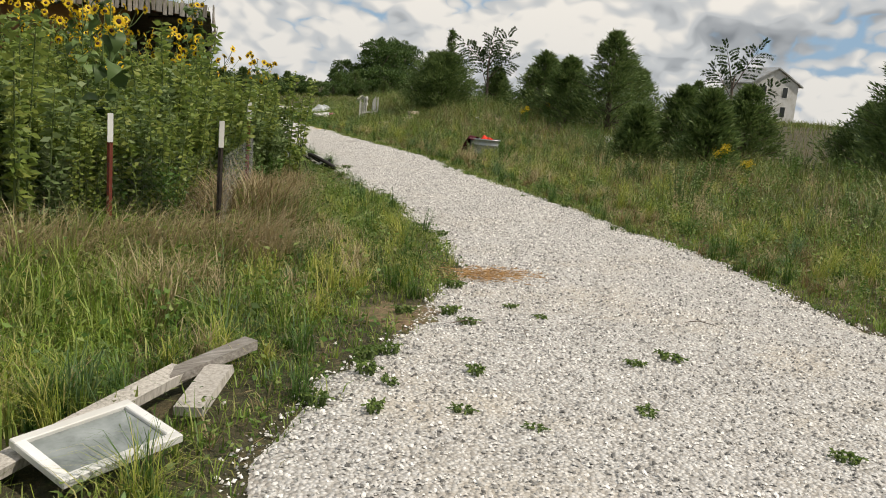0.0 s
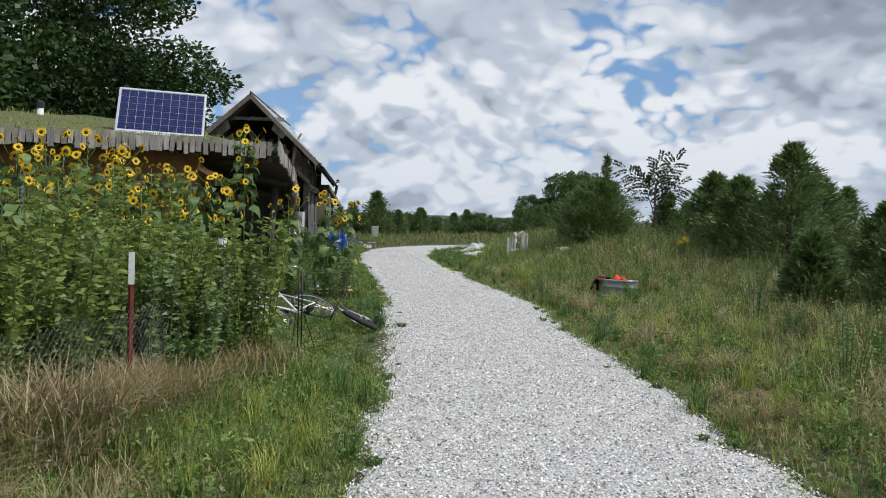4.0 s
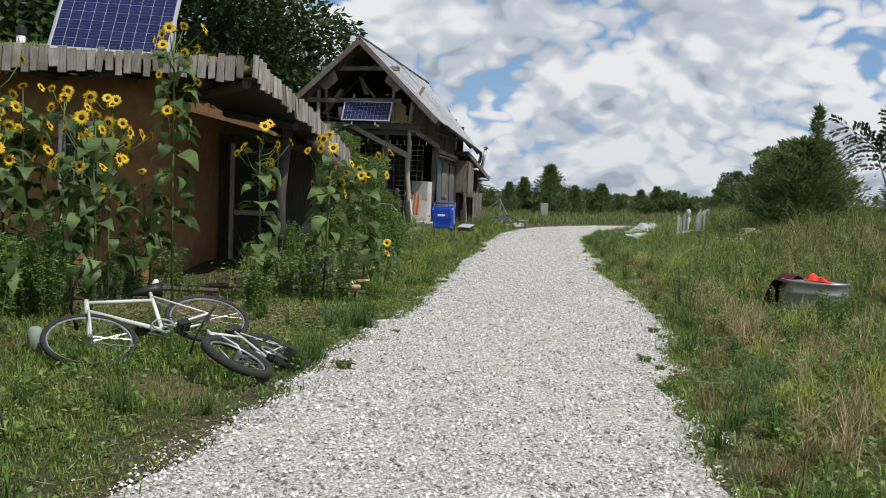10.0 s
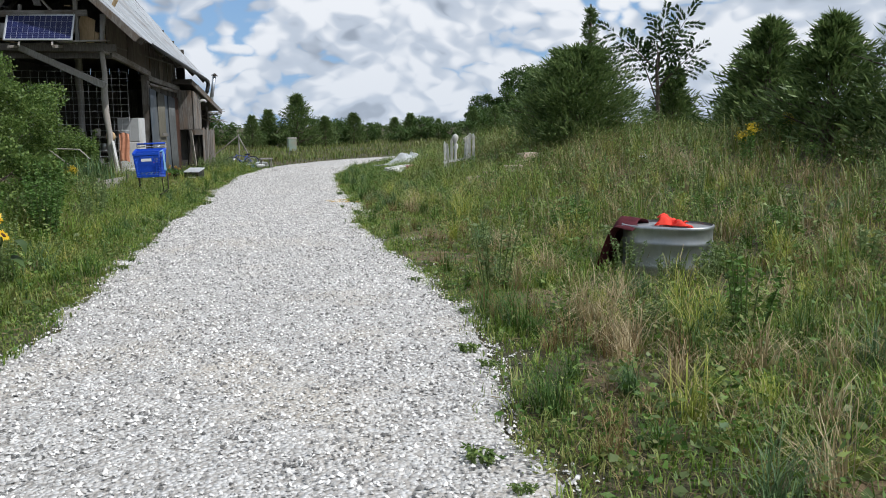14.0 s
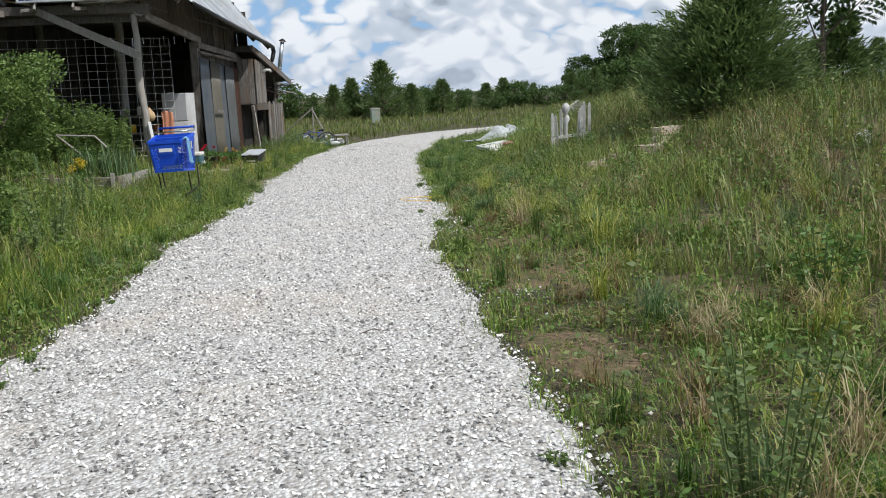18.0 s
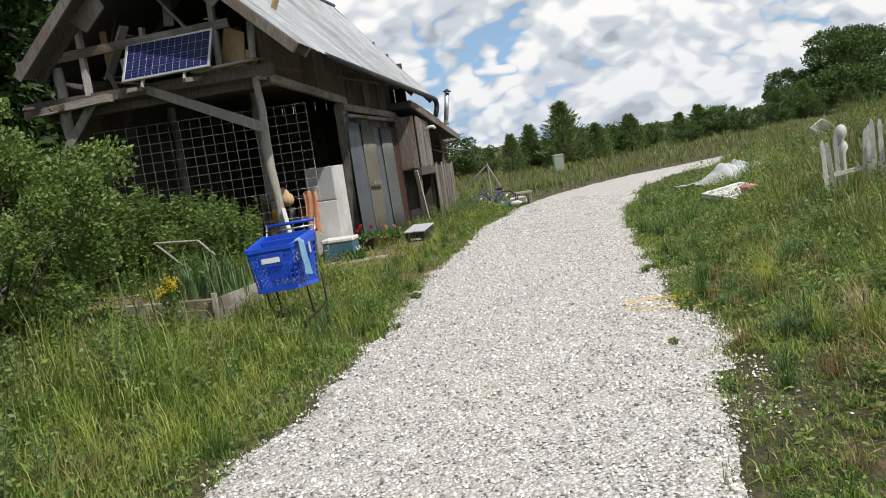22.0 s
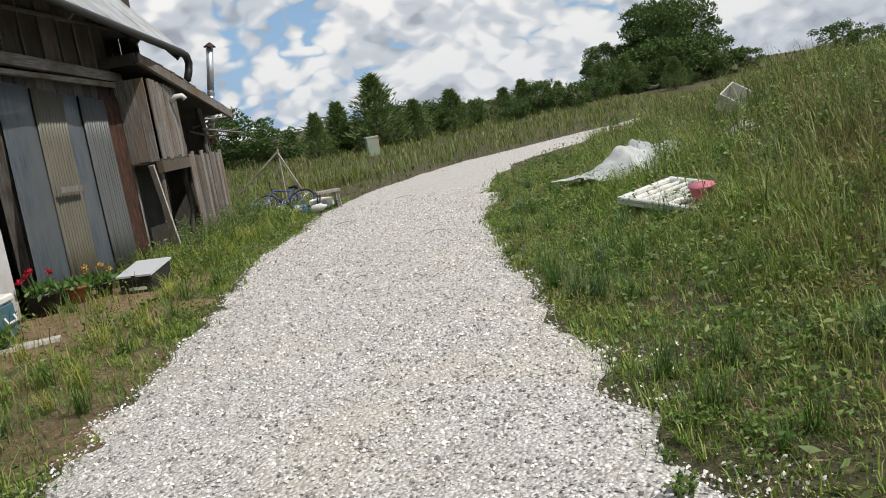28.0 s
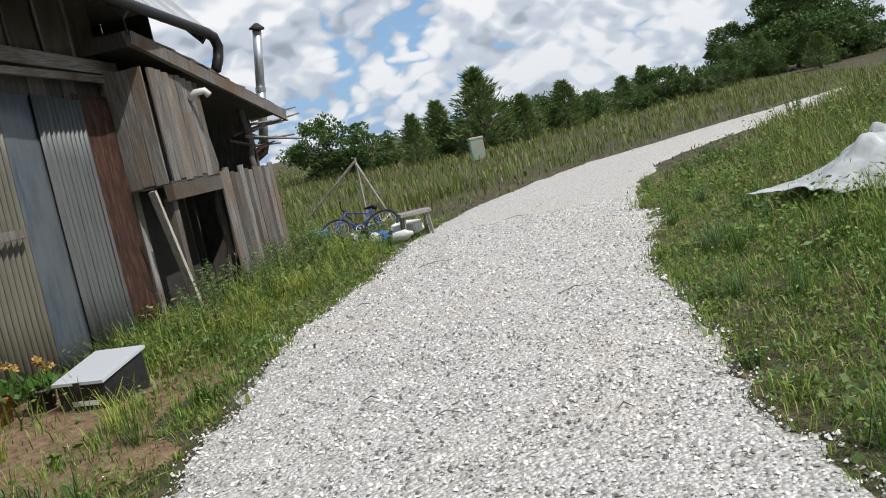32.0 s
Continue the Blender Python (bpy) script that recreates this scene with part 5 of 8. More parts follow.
# bicycles
def bicycle(m, label, frame_mat, R=0.33, base=1.0, fat=0.022, k=1.0):
    """In its own plane: x from the front to the rear hub, y towards the saddle, z out of the plane."""
    t = thing("bicycle", m, label, "bicycle", "bicycles lying in the grass")
    for x in (0.0, base):
        ty = part("wheel", Geo().ring((x, 0, 0), (0, 0, 1), R, fat, 40, 8), M["rubber"], t, smooth=True)
        part("rim", Geo().ring((x, 0, 0), (0, 0, 1), R - fat * 1.1, 0.009, 40, 6), M["tin"], ty)
        g = Geo()
        for i in range(20):
            a = 2 * math.pi * i / 20
            g.tube([(x + 0.02 * math.cos(a + 0.6), 0.02 * math.sin(a + 0.6), 0.025 * (1 if i % 2 else -1)), (x + (R - fat) * math.cos(a), (R - fat) * math.sin(a), 0)], 0.0016, 3, False)
        tagged(part("spokes", g, M["chrome"], ty), kind="stuff")
        part("hub", Geo().tube([(x, 0, -0.04), (x, 0, 0.04)], 0.02, 8), M["tin"], ty)
    bb, seat, head_t, head_b = Vector((0.57 * base, -0.05 * k, 0)), Vector((0.70 * base, 0.42 * k, 0)), Vector((0.17 * base, 0.50 * k, 0)), Vector((0.13 * base, 0.38 * k, 0))
    for nm, p, q, r in (("top_tube", seat + Vector((-0.01, -0.03, 0)), head_t, 0.016), ("down_tube", bb, head_b, 0.02), ("seat_tube", bb, seat + Vector((0.02, 0.08, 0)) * k, 0.017), ("head_tube", head_t + Vector((0.01, 0.03, 0)), head_b - Vector((0.01, 0.03, 0)), 0.021)):
        part(nm, Geo().tube([p, q], r * k, 10), frame_mat, t, smooth=True)
    for s in (-0.05, 0.05):
        part("chain_stay", Geo().tube([bb + Vector((0, 0, s * 0.5)), (base, 0, s)], 0.010 * k, 7), frame_mat, t, smooth=True)
        part("seat_stay", Geo().tube([seat + Vector((0, 0, s * 0.4)), (base, 0, s)], 0.009 * k, 7), frame_mat, t, smooth=True)
        part("fork_blade", Geo().tube([head_b + Vector((-0.01, -0.04, s * 0.8)), (0.03, 0.08 * k, s * 1.2), (0, 0, s)], 0.011 * k, 7), frame_mat, t, smooth=True)
    part("saddle", Geo().tube([seat + Vector((0.13, 0.11, 0)) * k, seat + Vector((0.06, 0.125, 0)) * k, seat + Vector((-0.13, 0.11, 0)) * k], [0.07 * k, 0.055 * k, 0.02 * k], 10), M["black"], t, smooth=True)
    hb = head_t + Vector((0.0, 0.07 * k, 0))
    part("stem", Geo().tube([head_t, hb, hb + Vector((-0.08, 0.02, 0)) * k], 0.013 * k, 8), M["iron"], t, smooth=True)
    part("handlebar", Geo().tube([hb + Vector((-0.02, 0.02, -0.30)) * k, hb + Vector((-0.08, 0.02, -0.1)) * k, hb + Vector((-0.08, 0.02, 0.1)) * k, hb + Vector((-0.02, 0.02, 0.30)) * k], 0.011 * k, 8), M["iron"], t, smooth=True)
    for s in (-1, 1):
        part("grip", Geo().tube([hb + Vector((-0.04, 0.02, 0.2 * s)) * k, hb + Vector((-0.015, 0.02, 0.31 * s)) * k], 0.017 * k, 8), M["black"], t, smooth=True)
        part("crank", Geo().beam(bb + Vector((0, 0, 0.06 * s)), bb + Vector((0.11 * s, -0.12 * s, 0.07 * s)) * k, 0.02, 0.014), M["tin"], t)
        part("pedal", Geo().quadbox(bb + Vector((0.11 * s - 0.045, -0.12 * s - 0.03, 0.07 * s - 0.012)) * 1.0, bb + Vector((0.11 * s + 0.045, -0.12 * s + 0.03, 0.07 * s + 0.07))), M["black"], t)
    part("chainring", Geo().ring(bb + Vector((0, 0, 0.05)), (0, 0, 1), 0.085 * k, 0.008, 28, 5), M["tin"], t)
    part("chain", Geo().tube([bb + Vector((0, 0.085 * k, 0.05)), (base, 0.035, 0.05), (base + 0.03, 0, 0.05), (base, -0.035, 0.05), bb + Vector((0, -0.085 * k, 0.05))], 0.006, 4), M["iron"], t)
    return t


def lying(p, e1, tilt, flip=1):
    """A frame whose x runs along e1 and whose y rises by tilt degrees from the ground."""
    x = Vector(e1).normalized()
    h = Vector((-x.y, x.x, 0)).normalized() * flip
    y = (h * math.cos(radians(tilt)) + Vector((0, 0, 1)) * math.sin(radians(tilt)))
    y = (y - x * y.dot(x)).normalized()
    z = x.cross(y)
    m = Matrix((x, y, z)).transposed().to_4x4()
    m.translation = p
    return m


bicycle(lying((3.36, 15.24, 0.13), (0.684, 0.714, 0.09), 24), "cream-white mountain bicycle lying on its side in the grass", M["white"])
KID = Matrix(((0.22, -0.86, 0.475), (0.97, 0.27, 0.05), (-0.09, 0.45, 0.886))).to_4x4()
KID.translation = (4.63, 14.80, 0.15)
bicycle(KID, "small white child's bicycle lying on its side in the grass", M["white"], 0.245, 0.68, 0.034, 0.66)
M["blue_paint"] = surface("blue_paint", [(0.02, 0.05, 0.28), (0.03, 0.08, 0.40)], 8, rough=0.35, bump=0.05)
bicycle(lying((7.25, 45.1, gz(7.25, 45.1, 0.22)), (0.95, -0.3, 0.02), 42), "small blue bicycle lying in the grass by the lean-to", M["blue_paint"], 0.25, 0.75, 0.026, 0.7)

# folding luggage trolley with red wheels
t = thing("luggage_trolley", at_ground(3.72, 13.15, 20), "black folding luggage trolley with red wheels standing in grass", "trolley")
for x in (-0.05, 0.05):
    part("upright", Geo().tube([(x * 0.5, 0, 0.02), (x * 0.45, 0.0, 0.55), (x * 0.4, 0.02, 1.0)], 0.009, 8), M["iron"], t, smooth=True)
    part("brace", Geo().tube([(x * 3, -0.12, 0.06), (x, 0, 0.48)], 0.007, 6), M["iron"], t)
    wh = part("wheel", Geo().ring((x * 1.6 - 0.06, -0.13 + x, 0.06), (0.9, 0.5, 0), 0.036, 0.016, 18, 8), M["rubber"], t)
    part("hub", Geo().tube([(x * 1.6 - 0.08, -0.142 + x, 0.06), (x * 1.6 - 0.04, -0.118 + x, 0.06)], 0.034, 14), M["red"], wh)
part("handle", Geo().tube([(-0.035, 0.02, 1.0), (-0.06, 0.0, 1.04), (-0.12, -0.01, 1.03)], 0.011, 8), M["chrome"], t, smooth=True)
part("toe_plate", Geo().tube([(0.02, 0, 0.03), (0.22, 0.1, 0.05), (0.36, 0.10, 0.06), (0.4, 0.04, 0.05)], 0.007, 6), M["iron"], t, smooth=True)

# wooden nest box on the ground
t = thing("nest_box", at_ground(4.82, 19.1, 8), "small new-pine nest box standing on the mown grass", "nest box")
part("back", Geo().quadbox((-0.10, 0.08, 0), (0.10, 0.095, 0.20)), M["wood_new"], t)
for x in (-0.10, 0.085):
    part("side", Geo().quadbox((x, -0.08, 0), (x + 0.015, 0.08, 0.20)), M["wood_new"], t)
for z0, z1 in ((0, 0.035), (0.155, 0.20)):
    part("front", Geo().quadbox((-0.085, -0.08, z0), (0.085, -0.066, z1)), M["wood_new"], t)
part("post", Geo().quadbox((-0.02, -0.08, 0.035), (0.01, -0.066, 0.155)), M["wood_new"], t)
part("roof", Geo().quadbox((-0.125, -0.11, 0.203), (0.125, 0.12, 0.222), jitter=0.004, rnd=RK), M["wood_new"], t)
# dark sheet paints the shade inside the box
part("inside", Geo().quadbox((-0.08, 0.06, 0.01), (0.08, 0.075, 0.19)), M["dark"], t)
solid("cup", Geo().tube([(0, 0, 0), (0, 0, 0.02), (0, 0, 0.07)], [0.05, 0.04, 0.03], 12), M["white"], "small white upturned cup on the nest box roof", "cup", at_ground(4.82, 19.12, 0, 0.224), smooth=True)
solid("cone_cap", Geo().tube([(0, 0, 0), (0, 0, 0.03), (0, 0, 0.10), (0, 0, 0.17)], [0.10, 0.085, 0.06, 0.02], 14), M["white"], "small white plastic cone lying in the weeds", "cone", at_ground(2.35, 19.3), smooth=True)
solid("drain_cap", Geo().tube([(0, 0, 0), (0, 0, 0.2), (0, 0, 0.215)], [0.055, 0.05, 0.03], 12), M["green_box"], "pale green plastic tube standing in the weeds", "tube", at_ground(2.9, 15.3), smooth=True)
# planks and tin before the house door
for i in range(13):
    p = Vector((RK.uniform(2.9, 4.4), RK.uniform(19.9, 21.0), 0))
    p.z = gz(p.x, p.y) + RK.uniform(0.03, 0.20)
    a = RK.uniform(-0.7, 0.7)
    q = p + Vector((math.cos(a), math.sin(a), RK.uniform(-0.12, 0.35))) * RK.uniform(0.4, 0.9)
    solid("scrap_plank", Geo().beam(p, q, RK.uniform(0.07, 0.14), 0.025, jitter=0.008, rnd=RK), M[("wood", "wood_new", "bark", "wood_mid")[i % 4]], "weathered scrap plank in a heap by the house door", "plank", group="scrap planks by the house")
solid("tin_scrap", Geo().sheet(lambda u, v: (u * 0.42, 0.03 * math.sin(u * 12), v * 0.34), 12, 2, 0.004), M["tin"], "bent piece of tin leaning on the plank heap", "tin", pose(4.1, 20.3, gz(4.1, 20.3, 0.15), -35, 20, 30), smooth=True)
for p, q in (((2.6, 19.6, 0.02), (5.0, 19.55, 0.04)), ((1.6, 18.9, 0.03), (3.2, 19.1, 0.04))):
    solid("bed_edging", Geo().tube([p, ((p[0] + q[0]) / 2, p[1] + 0.05, 0.05), q], [0.04, 0.035, 0.03], 7), M["bark"], "rough log laid along the flower bed", "log")
v = thing("roof_vent", pose(-1.72, 23.6, 3.42), "white roof vent pipe with a black cap", "vent")
part("pipe", Geo().tube([(0, 0, -0.2), (0, 0, 0.32)], 0.075, 12), M["white"], v, smooth=True)
part("cap", Geo().tube([(0, 0, 0.34), (0, 0, 0.46), (0, 0, 0.50)], [0.095, 0.095, 0.03], 12), M["black"], v)
t = thing("water_tap", at_ground(2.84, 12.28) @ Matrix.Diagonal((0.7, 0.7, 1.16, 1)), "garden tap on a post with white cap", "tap")
part("post", Geo().beam((0, 0, 0), (0.02, 0, 1.1), 0.05, 0.05), M["wood"], t)
part("cap", Geo().tube([(0, 0, 1.1), (0, 0, 1.2)], 0.07, 10), M["white"], t)

# raised bed and its timbers
t = thing("raised_bed", pose(0, 0, 0), "raised garden bed of stacked weathered boards before the barn", "raised bed")
for k, (p, q) in enumerate((((0.6, 31.9), (2.6, 31.32)), ((2.6, 31.32), (4.6, 30.75)), ((4.6, 30.75), (4.95, 32.2)))):
    for lv in range(3):
        z = gz(3.6, 31) + 0.06 + lv * 0.125
        part("bed_board", Geo().beam((p[0], p[1] + RK.uniform(-0.02, 0.02), z), (q[0], q[1] + RK.uniform(-0.02, 0.02), z + RK.uniform(-0.015, 0.015)), 0.045, 0.118, jitter=0.008, rnd=RK), M["wood_x"], t)
for x, y in ((0.7, 31.82), (2.6, 31.26), (3.6, 30.97), (4.55, 30.70), (4.95, 32.1)):
    part("stake", Geo().beam((x, y, gz(x, y) - 0.05), (x, y, gz(x, y) + 0.42), 0.06, 0.05, jitter=0.006, rnd=RK), M["wood"], t)
part("bed_soil", Geo().sheet(lambda u, v: (lerp(0.7, 4.5, u) + 0.35 * v, lerp(31.95, 30.85, u) + 1.3 * v, gz(3.6, 31) + 0.30 + 0.03 * math.sin(u * 21) * math.sin(v * 17)), 30, 12), M["soil"], t, smooth=True)
for p, q in (((2.3, 32.5, 0.2), (3.3, 31.6, 0.36)), ((3.45, 32.0, 0.93), (4.1, 31.75, 0.90)), ((3.45, 32.0, 0.93), (4.05, 31.7, 0.45)), ((4.1, 31.75, 0.90), (4.3, 31.7, 0.70))):
    solid("garden_stake", Geo().tube([p, q], 0.014, 6), M["wood_pale"], "pale stick poked into the raised bed", "stick")

# barn bay: cattle panel, fridge, towel, gourd basket, cooler, shelves
t = thing("cattle_panel", BARN, "grid of galvanised cattle-panel wire across the open barn bay", "wire panel")
cp = lambda v: (v, lerp(0.75, 1.75, (v + 3.7) / 3.65))
nv = 20
for i in range(nv + 1):
    v = lerp(-3.7, -0.05, i / nv)
    x, y = cp(v)
    part("wire", Geo().tube([(x, y, 0.25), (x, y, 2.92)], 0.0045, 5, False), M["wire_pale"], t)
for j in range(17):
    z = 0.25 + 2.67 * j / 16
    part("wire", Geo().tube([(*cp(-3.7), z), (*cp(-0.05), z)], 0.0045, 5, False), M["wire_pale"], t)
fr = thing("refrigerator", BARN @ pose(-0.57, 2.42, 0.03, 0, 0, 0), "old white two-door refrigerator standing in the barn bay", "refrigerator")
part("body", Geo().quadbox((0, 0.07, 0), (0.56, 0.62, 1.72)), M["enamel"], fr, bevel=0.012)
part("freezer_door", Geo().quadbox((0, 0.0, 1.10), (0.56, 0.065, 1.72)), M["fridge_grey"], fr, "grey freezer door", bevel=0.01)
part("lower_door", Geo().quadbox((0, 0.0, 0.08), (0.56, 0.065, 1.08)), M["enamel"], fr, "white lower door ajar", bevel=0.01).matrix_basis = Matrix.Translation((0.56, 0.06, 0)) @ Euler((0, 0, radians(8))).to_matrix().to_4x4() @ Matrix.Translation((-0.56, -0.06, 0))
for z in (1.2, 0.8):
    part("door_handle", Geo().tube([(0.06, -0.04, z), (0.06, -0.04, z + 0.18)], 0.012, 8), M["chrome"], fr)
tw = BARN @ pose(-0.30, 1.62, 0.0)
draped(lambda u, v: (u * 0.25 + 0.012 * math.sin(v * 6), -0.03 + 0.011 * math.sin(u * 13 + v * 2), 1.35 - 0.72 * v + 0.02 * math.sin(u * 4)), 10, 16, M["cloth_peach"], "towel", "peach-coloured towel hanging on the wire panel", "towel", tw)
gb = thing("hanging_gourd", BARN @ pose(-0.28, 0.85, 1.30), "yellow striped gourd hanging from a wire in the barn bay", "gourd")
part("fruit", Geo().tube([(0, 0, -0.13), (0, 0, -0.10), (0, 0, -0.03), (0, 0, 0.05), (0, 0, 0.10), (0, 0, 0.16)], [0.03, 0.09, 0.12, 0.10, 0.05, 0.015], 14), M["wood_new"], gb, smooth=True)
part("hook", Geo().tube([(0, 0, 0.16), (0, 0, 0.6)], 0.004, 5), M["iron"], gb)
co = thing("cooler", BARN @ pose(-0.24, 1.93, 0.0, 0, 0, 5) @ Matrix.Diagonal((0.84, 1, 1, 1)), "teal picnic cooler with a pale worn lid on bare soil", "cooler")
part("body", Geo().quadbox((0, 0, 0.0), (0.70, 0.40, 0.34)), M["teal"], co, bevel=0.02)
part("lid", Geo().quadbox((-0.012, -0.012, 0.345), (0.712, 0.412, 0.42)), M["white"], co, "yellowed white lid", bevel=0.018)
for z in (0.05, 0.075, 0.10, 0.125):
    part("rib", Geo().quadbox((0.24, -0.006, z), (0.66, 0.004, z + 0.010)), M["tin"], co)
part("side_handle", Geo().tube([(0.72, 0.1, 0.22), (0.75, 0.1, 0.16), (0.75, 0.3, 0.16), (0.72, 0.3, 0.22)], 0.012, 7), M["white"], co, smooth=True)
sh = thing("shelf_unit", BARN @ pose(-1.5, 2.3, 0), "dark wooden shelves with clutter in the barn bay", "shelf")
for z in (0.45, 0.85, 1.25):
    part("shelf_board", Geo().quadbox((0, 0, z), (1.0, 0.35, z + 0.03)), M["wood"], sh)
for x in (0.0, 0.96):
    part("side", Geo().quadbox((x, 0, 0), (x + 0.04, 0.35, 1.4)), M["wood"], sh)
for i, (x, z, mt) in enumerate(((0.12, 0.48, "wood_new"), (0.45, 0.48, "white"), (0.7, 0.48, "rust"), (0.2, 0.88, "hose"), (0.55, 0.88, "tin"), (0.75, 0.88, "terracotta"), (0.4, 1.28, "wood_pale"))):
    solid("jar", Geo().tube([(0, 0, 0), (0, 0, 0.16), (0, 0, 0.2)], [0.07, 0.07, 0.05], 12), M[mt], "stored jar on the barn shelf", "jar", BARN @ pose(-1.5 + x, 2.45, z), "jars on the barn shelf", smooth=True)
for x, z, lab in ((-0.35, 3.55, 1), (-0.95, 3.55, 2), (-3.3, 3.52, 3)):
    solid("loft_log", Geo().tube([(x, 0.3, z + 0.12), (x + 0.05, 1.2, z + 0.13)], 0.12, 10), M["wood_new" if lab == 1 else "bark"], "sawn log stored in the barn loft", "log", BARN, "logs in the loft")
solid("bucket", Geo().tube([(-2.32, 0.12, 3.62), (-2.32, 0.12, 3.95)], [0.12, 0.15], 14), M["enamel"], "pale bucket standing behind the barn solar panel", "bucket", BARN, smooth=True)

M["bloom_orange"] = leafy("orange_petal", [(0.55, 0.34, 0.10), (0.65, 0.45, 0.18)], None, light=0.2)
# flower pots by the sheets
def potted(x, y, r, mat, flower, label):
    t = thing("flower_pot", at_ground(x, y), label, "flower pot")
    part("pot", Geo().tube([(0, 0, 0), (0, 0, r * 1.5), (0, 0, r * 1.52), (0, 0, r * 1.75)], [r * 0.75, r * 0.95, r * 1.05, r * 1.08], 16), M[mat], t, smooth=True)
    rs = np.random.RandomState(int(x * 100))
    P = rs.normal(size=(160, 3)) * np.array([r * 0.7, r * 0.7, 0.03]) + np.array([0, 0, r * 1.8])
    L = unit(rs, 160) * 0.07 + np.array([0, 0, 0.05])
    part("leaves", leaf_mesh("leaves", leaf_quads(P, L, np.full(160, 0.022), rs), M["leaf"]), None, t)
    if flower:
        for i in range(5):
            c = Vector((rs.normal() * r * 0.8, rs.normal() * r * 0.8, r * 2.0 + rs.uniform(0.10, 0.24)))
            part("flower_stem", Geo().tube([(c.x * 0.4, c.y * 0.4, r * 1.6), c], 0.004, 4), M["stem"], t)
            Pf = np.array(c) + unit(rs, 30) * 0.022
            part("bloom", leaf_mesh("bloom", leaf_quads(Pf, unit(rs, 30) * 0.032, np.full(30, 0.014), rs), M[flower]), None, t)


potted(5.12, 38.15, 0.15, "black", "leaf_red", "black pot of crimson geraniums by the barn wall")
potted(5.36, 38.55, 0.12, "terracotta", None, "terracotta pot of green leaves by the barn wall")
potted(5.62, 38.72, 0.10, "black", "bloom_orange", "black pot of small orange flowers by the barn wall")
for x, y in ((5.05, 36.35), (5.25, 36.4)):
    potted(x, y, 0.06, "teal", None, "small teal pot with a dry plant on a plank")
solid("plank_step", Geo().beam((4.6, 36.25, gz(5, 36, 0.04)), (5.7, 36.5, gz(5, 36, 0.03)), 0.15, 0.04, jitter=0.006, rnd=RK), M["wood_pale"], "pale plank lying on bare soil by the barn", "plank")
solid("white_board", Geo().beam((4.55, 34.85, gz(4.5, 35)), (4.38, 34.95, gz(4.5, 35, 1.15)), 0.085, 0.022), M["white"], "narrow white board leaning on the crooked barn post", "board")

# black glazed cooking box
ov = thing("solar_cooker", at_ground(6.12, 38.6, 158) @ Matrix.Scale(0.88, 4), "black box cooker with a slanted pale glazed lid", "solar cooker")
part("body", Geo().poly([(-0.24, -0.24, 0.02), (-0.24, 0.24, 0.02), (-0.24, 0.24, 0.24), (-0.24, -0.24, 0.34)], (0.48, 0, 0)), M["black"], ov)
part("lid", Geo().poly([(-0.26, -0.27, 0.348), (-0.26, 0.27, 0.238), (-0.26, 0.27, 0.262), (-0.26, -0.27, 0.372)], (0.52, 0, 0)), M["lid_film"], ov, "pale reflective glazing")
part("latch", Geo().quadbox((-0.03, 0.272, 0.20), (0.03, 0.282, 0.26)), M["iron"], ov)
part("lettering_bar", Geo().quadbox((-0.14, 0.241, 0.06), (0.12, 0.244, 0.10)), M["white"], ov, "row of pale lettering")
for x in (-0.25, 0.25):
    part("foot", Geo().quadbox((x - 0.02, -0.2, 0), (x + 0.02, 0.2, 0.02)), M["iron"], ov)
solid("leaning_plank", Geo().beam((6.12, 41.46, gz(6.1, 41.4)), tuple(BARN @ Vector((0.50, 6.35, 1.38))), 0.09, 0.035, jitter=0.008, rnd=RK), M["wood_pale"], "long pale plank leaning on the lean-to shed", "plank")

# junk in the grass beyond the barn
for i, (x, y, mt, sx, sz, lab) in enumerate(((7.95, 44.55, "blue", 0.16, 0.10, "blue plastic scrap in a jumble in the grass"), (8.22, 44.6, "white", 0.22, 0.16, "white plastic panel in a jumble in the grass"), (7.62, 44.75, "white", 0.12, 0.12, "broken white plastic scrap in the grass"), (7.45, 45.0, "black", 0.18, 0.14, "black plastic scrap in the grass"), (8.05, 44.9, "tin", 0.20, 0.05, "bent tin scrap in the grass"))):
    solid("scrap_piece", Geo().poly([(-sx, 0, 0), (sx, 0.03, 0.02), (sx * 0.8, 0.05, sz), (-sx * 0.7, 0.02, sz * 1.2)], (0.05, 0.22, 0.03)), M[mt], lab, "scrap", at_ground(x, y, RK.uniform(-40, 60), 0.02), "scrap in the grass", bevel=0.012)
solid("jug", Geo().tube([(0, 0, 0), (0, 0, 0.02), (0, 0, 0.22), (0, 0, 0.28), (0, 0, 0.33)], [0.10, 0.12, 0.12, 0.06, 0.04], 12), M["white"], "white plastic jug lying in the grass", "jug", at_ground(8.12, 44.2, 0, 0.03) @ pose(0, 0, 0.05, 82, 0, 60) @ Matrix.Diagonal((0.5, 0.6, 0.95, 1)), smooth=True)
solid("pail", Geo().tube([(0, 0, 0), (0, 0, 0.26), (0, 0, 0.28)], [0.11, 0.14, 0.145], 16), M["teal"], "teal pail in the grass behind the barn", "pail", at_ground(7.0, 45.3), smooth=True)
solid("plastic_tub", Geo().tube([(0, 0, 0), (0, 0, 0.18), (0, 0, 0.2)], [0.14, 0.17, 0.175], 14), M["white"], "white plastic tub overturned in the grass", "tub", at_ground(7.8, 44.5) @ pose(0, 0, 0.06, 70, 10, 30) @ Matrix.Diagonal((0.5, 0.55, 0.6, 1)), smooth=True)
st = thing("stool", at_ground(8.45, 44.45, 12), "weathered wooden stool standing in the grass verge", "stool")
